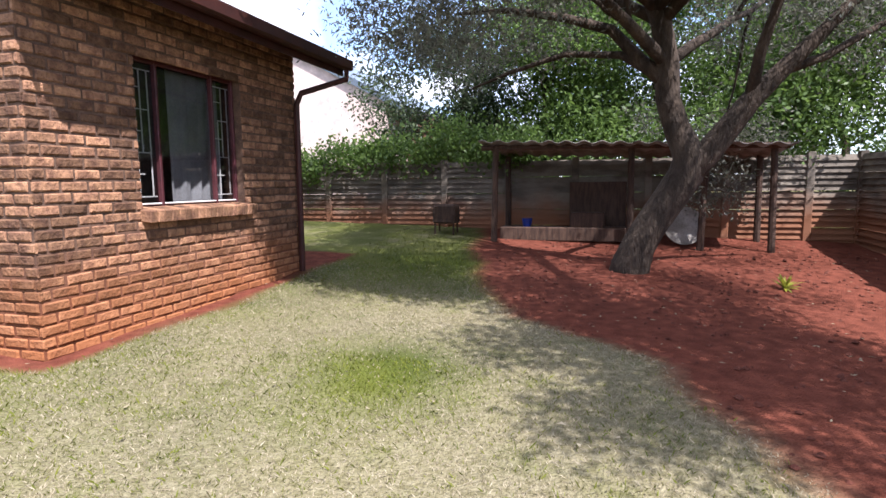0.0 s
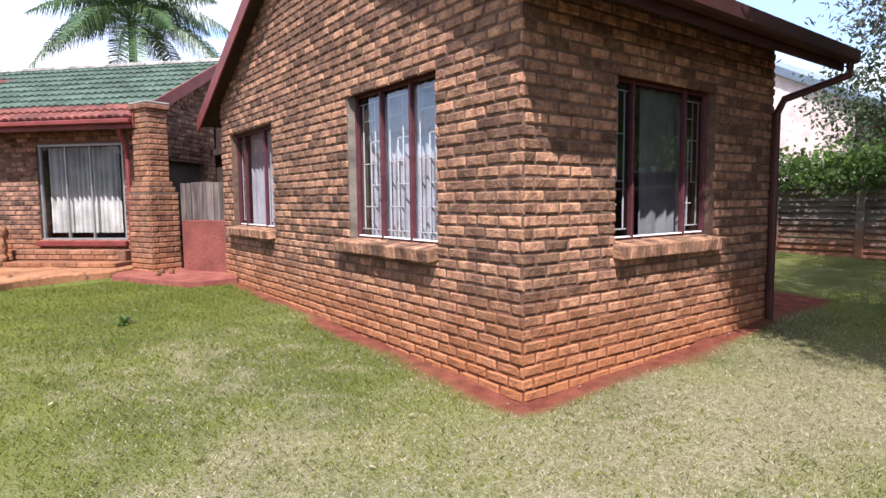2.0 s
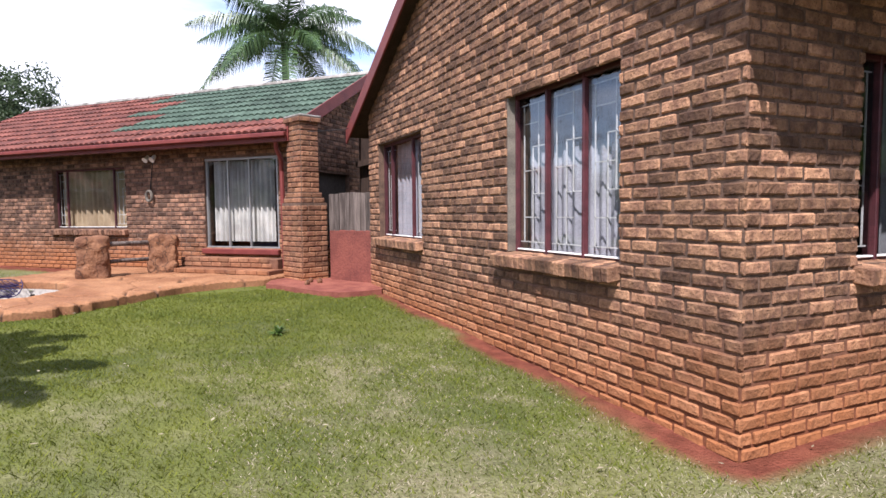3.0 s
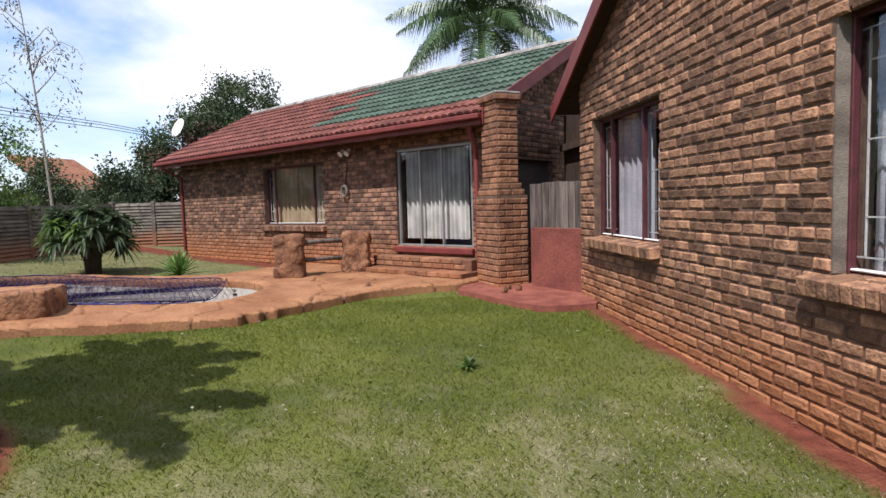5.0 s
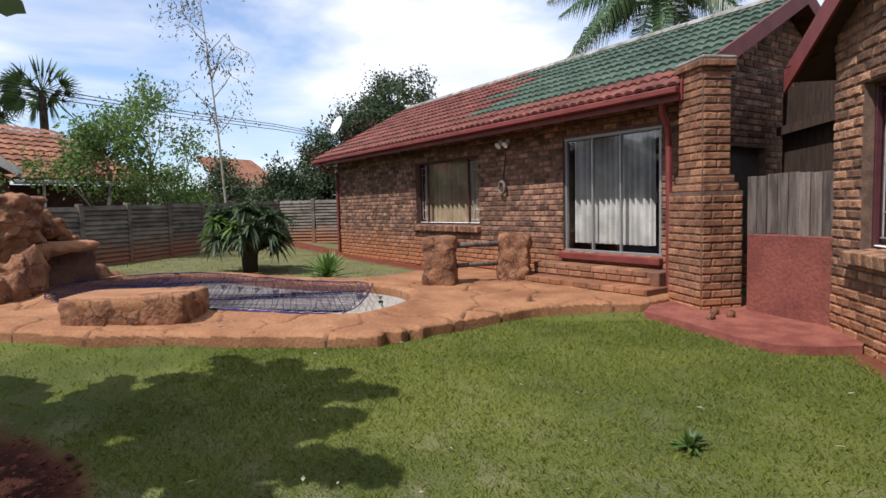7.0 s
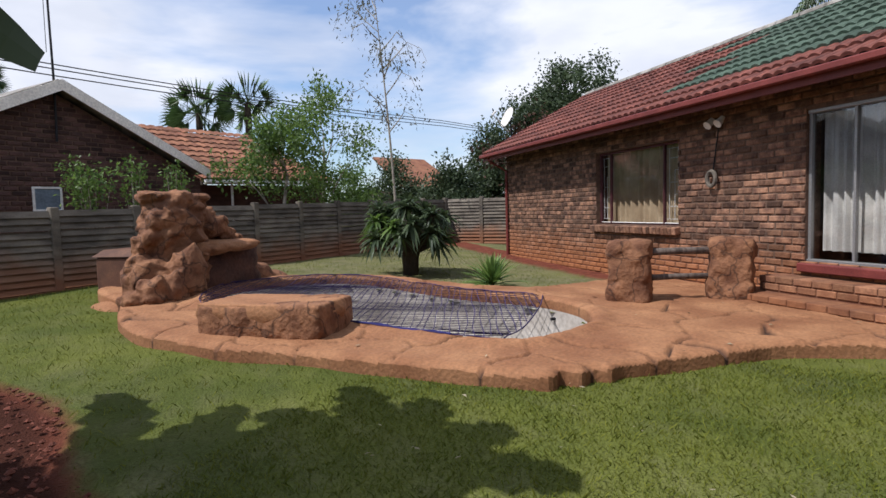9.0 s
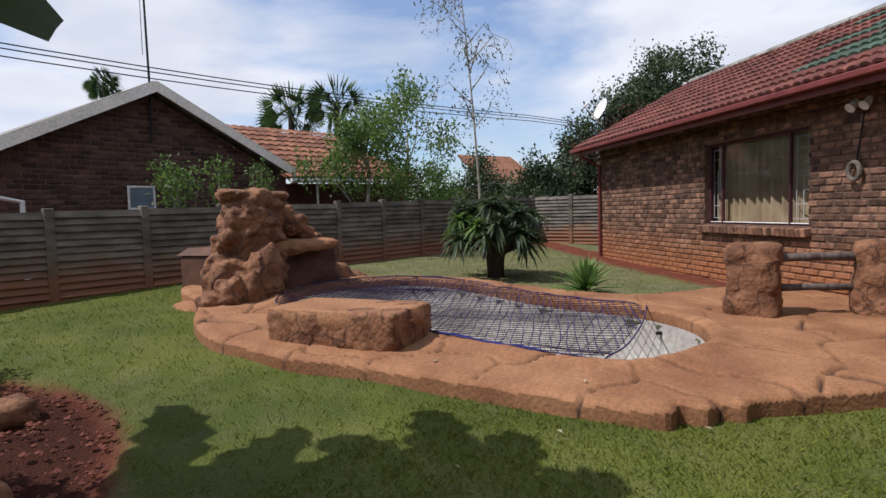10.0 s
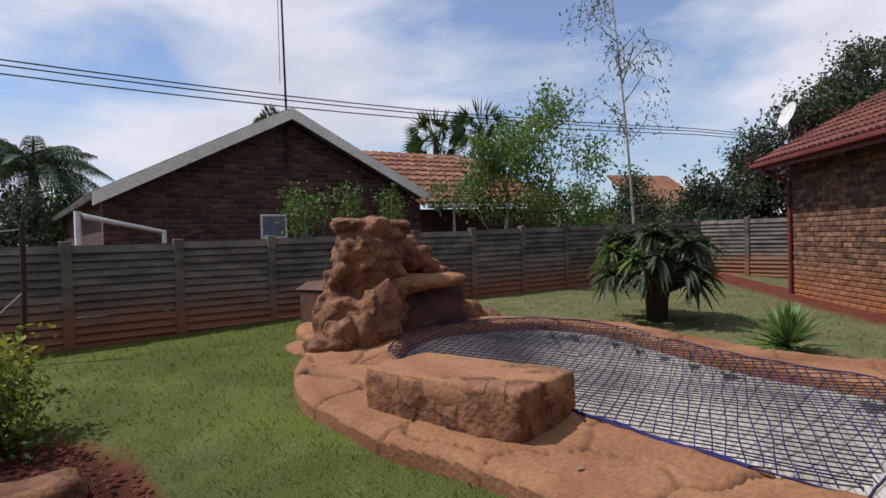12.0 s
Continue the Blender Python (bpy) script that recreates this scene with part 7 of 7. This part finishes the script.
banana(Vector((-6.2, -4.1, 0.25)), ((2.23, 1.8, 0.676, 0.8), (3.1, 1.3, 0.9, 0.2), (1.2, 1.6, 0.8, 0.2), (3.9, 1.5, 0.9, 0), (5.0, 1.6, 1.0, 0), (0.2, 1.7, 0.8, 0), (2.6, 1.1, 1.3, 0)))
# two more plants, added unseen for the shade they cast on the lawn
banana(Vector((-5.7, -3.0, 0.2)), ((2.4, 1.3, 0.8, 0), (3.1, 1.5, 0.9, 0.1), (1.6, 1.3, 0.9, 0), (4.0, 1.4, 0.9, 0), (0.8, 1.3, 0.9, 0), (5.4, 1.4, 0.9, 0), (3.6, 1.2, 1.2, 0)), 3.1)

banana(Vector((-6.75, -3.2, 0.2)), [(0.5 + 0.63 * k, 1.0 + 0.12 * (k % 3), 0.75 + 0.14 * (k % 4), 0.1 * (k % 2)) for k in range(10)], 3.0)

# small weeds on the soil and lawn
for k, (x, y, s, lm) in enumerate(((2.05, 7.4, 0.22, M_LEAF_YELLOW), (-7.9, 1.32, 0.13, M_LEAF_GREEN))):
    lg = Geo()
    rosette(lg, Vector((x, y, rise(x, y) + 0.01)), 26 if k == 0 else 40, s, 0.03, 400 + k, 0.1, 1.3, 0.2)
    wd = thing("weed", "small bright green weed in the ground", "plant", at=T((x, y, rise(x, y))))
    part("leaves", lg, lm, wd)


# fallen leaves and chips
def litter(label, count, box, size, material, seed, lift=0.0, poly=None):
    rs = np.random.RandomState(seed)
    x, y = rs.uniform(box[0], box[1], count), rs.uniform(box[2], box[3], count)
    if poly:
        ok = inside_np(x, y, poly) & ~inside_np(x, y, POOL_S)
        x, y = x[ok], y[ok]
    n = len(x)
    a, s = rs.uniform(0, 6.28, n), size * rs.uniform(0.5, 1.4, n)
    z = rise_np(x, y) + 0.012 + lift
    t = rs.normal(0, 0.25, n) * s
    v = np.stack([np.c_[x - np.cos(a) * s, y - np.sin(a) * s, z], np.c_[x + np.sin(a) * s * 0.4, y - np.cos(a) * s * 0.4, z + abs(t)],
                  np.c_[x + np.cos(a) * s, y + np.sin(a) * s, z + 0.004], np.c_[x - np.sin(a) * s * 0.4, y + np.cos(a) * s * 0.4, z + abs(t) * 0.6]], 1).reshape(-1, 3)
    return tagged(new("leaf_litter", cloud_mesh("leaf_litter", v, material)), label, "leaf litter", kind="stuff")


litter("dry fallen leaves and twigs on the soil", 260, (-1, 3.8, 3, 10.5), 0.02, M_STRAW, 5, 0.012)
litter("dry fallen leaves on the lawn", 260, (-10, 1, -2, 7), 0.022, M_STRAW, 6, 0.02)
litter("pale leaf scraps on the pool deck", 60, (-14.5, -9.6, -5, 2), 0.025, M_STRAW, 7, DZ, DECK_S)

# ---- crumbs of turned soil ----
def clods(count, cx, cy, rad, seed, x_min=-99):
    """Small angular lumps of earth strewn over a bed."""
    r, g = random.Random(seed), Geo()
    for _ in range(count):
        a, d = r.uniform(0, 6.283), rad * math.sqrt(r.random())
        x, y = cx + d * math.cos(a), cy + d * math.sin(a)
        if x < x_min or cover(x, y)[1] < 0.6 or (x > AX0 - 0.1 and x < AX1 + 0.1 and y > AY - 0.1):
            continue
        s = 0.008 + 0.028 * r.random() ** 3
        z, t = rise(x, y) + s * 0.2, r.uniform(0, 1.5)
        ring = [(x + s * r.uniform(0.7, 1.2) * math.cos(t + k * 1.2566), y + s * r.uniform(0.7, 1.2) * math.sin(t + k * 1.2566), z + s * r.uniform(-0.1, 0.2)) for k in range(5)]
        g.add(ring + [(x + s * r.uniform(-0.3, 0.3), y, z + s * r.uniform(0.5, 0.9)), (x, y, z - s * 0.6)],
              [(k, (k + 1) % 5, 5) for k in range(5)] + [((k + 1) % 5, k, 6) for k in range(5)])
    tagged(thing("soil_clods", "crumbly dark red-brown lumps of bare soil", "soil", geo=g, material=M_SOIL), kind="stuff")


clods(5200, BED[0], BED[1], BED_R * 0.97, 71)
clods(2600, 1.4, 6.5, 4.6, 72, -1.6)

# ---- grass ----
def grass(name, label, count, box, hgt, material, seed, want):
    """Blades of grass as one sheet of leaves, thicker towards the walk."""
    rs = np.random.RandomState(seed)
    x0, x1, y0_, y1_ = box
    x, y = rs.uniform(x0, x1, count), rs.uniform(y0_, y1_, count)
    ok = np.ones(count, bool)
    ok &= ~inside_np(x, y, DECK_S) & ~inside_np(x, y, POOL_S)
    ok &= ~((x > AX0 - 0.1) & (x < AX1 + 0.05) & (y > AY - 0.05))
    ok &= (x * B_N.x + y * B_N.y + 10.1) > 0.05
    ok &= (0.087 * x + y + 10.04) > 0.05
    ok &= ~inside_np(x, y, slabp)
    x, y = x[ok], y[ok]
    cv = np.array([cover(a, b) for a, b in zip(x, y)])
    pr = rs.rand(len(x))
    ok = (pr < (cv[:, 0] + 0.12 if want == "straw" else (1.05 - cv[:, 0]) ** 1.8)) & (rs.rand(len(x)) > cv[:, 1] * 1.25)
    x, y = x[ok], y[ok]
    n = len(x)
    z = rise_np(x, y) + 0.018 * np.array([noise.noise((a * 1.7, b * 1.7, 0)) for a, b in zip(x, y)]) - 0.004
    a = rs.uniform(0, 6.283, n)
    h = hgt * rs.uniform(0.5, 1.5, n)
    w = 0.003 * rs.uniform(0.7, 1.5, n)
    lean = h * rs.uniform(0.2, 1.3 if want != "straw" else 1.7, n)
    b_ = rs.uniform(0, 6.283, n)
    v = np.stack([np.c_[x - np.cos(a) * w, y - np.sin(a) * w, z], np.c_[x + np.cos(a) * w, y + np.sin(a) * w, z],
                  np.c_[x + np.cos(a) * w * 0.6 + np.cos(b_) * lean * 0.4, y + np.sin(a) * w * 0.6 + np.sin(b_) * lean * 0.4, z + h * 0.6],
                  np.c_[x + np.cos(b_) * lean, y + np.sin(b_) * lean, z + h]], 1).reshape(-1, 3)
    ob = new(name, cloud_mesh(name, v, material))
    return tagged(ob, label, "grass", kind="stuff")


grass("grass", "short green lawn grass", 200000, (-11, 1.2, -2.5, 4.0), 0.024, M_GRASS, 1, "green")
grass("grass", "short green lawn grass", 140000, (-21, 1.2, -9.3, 10.5), 0.032, M_GRASS, 2, "green")
grass("dry_grass", "dry straw-coloured lawn grass", 290000, (-7, 1.8, 0.5, 7.5), 0.015, M_STRAW, 3, "straw")
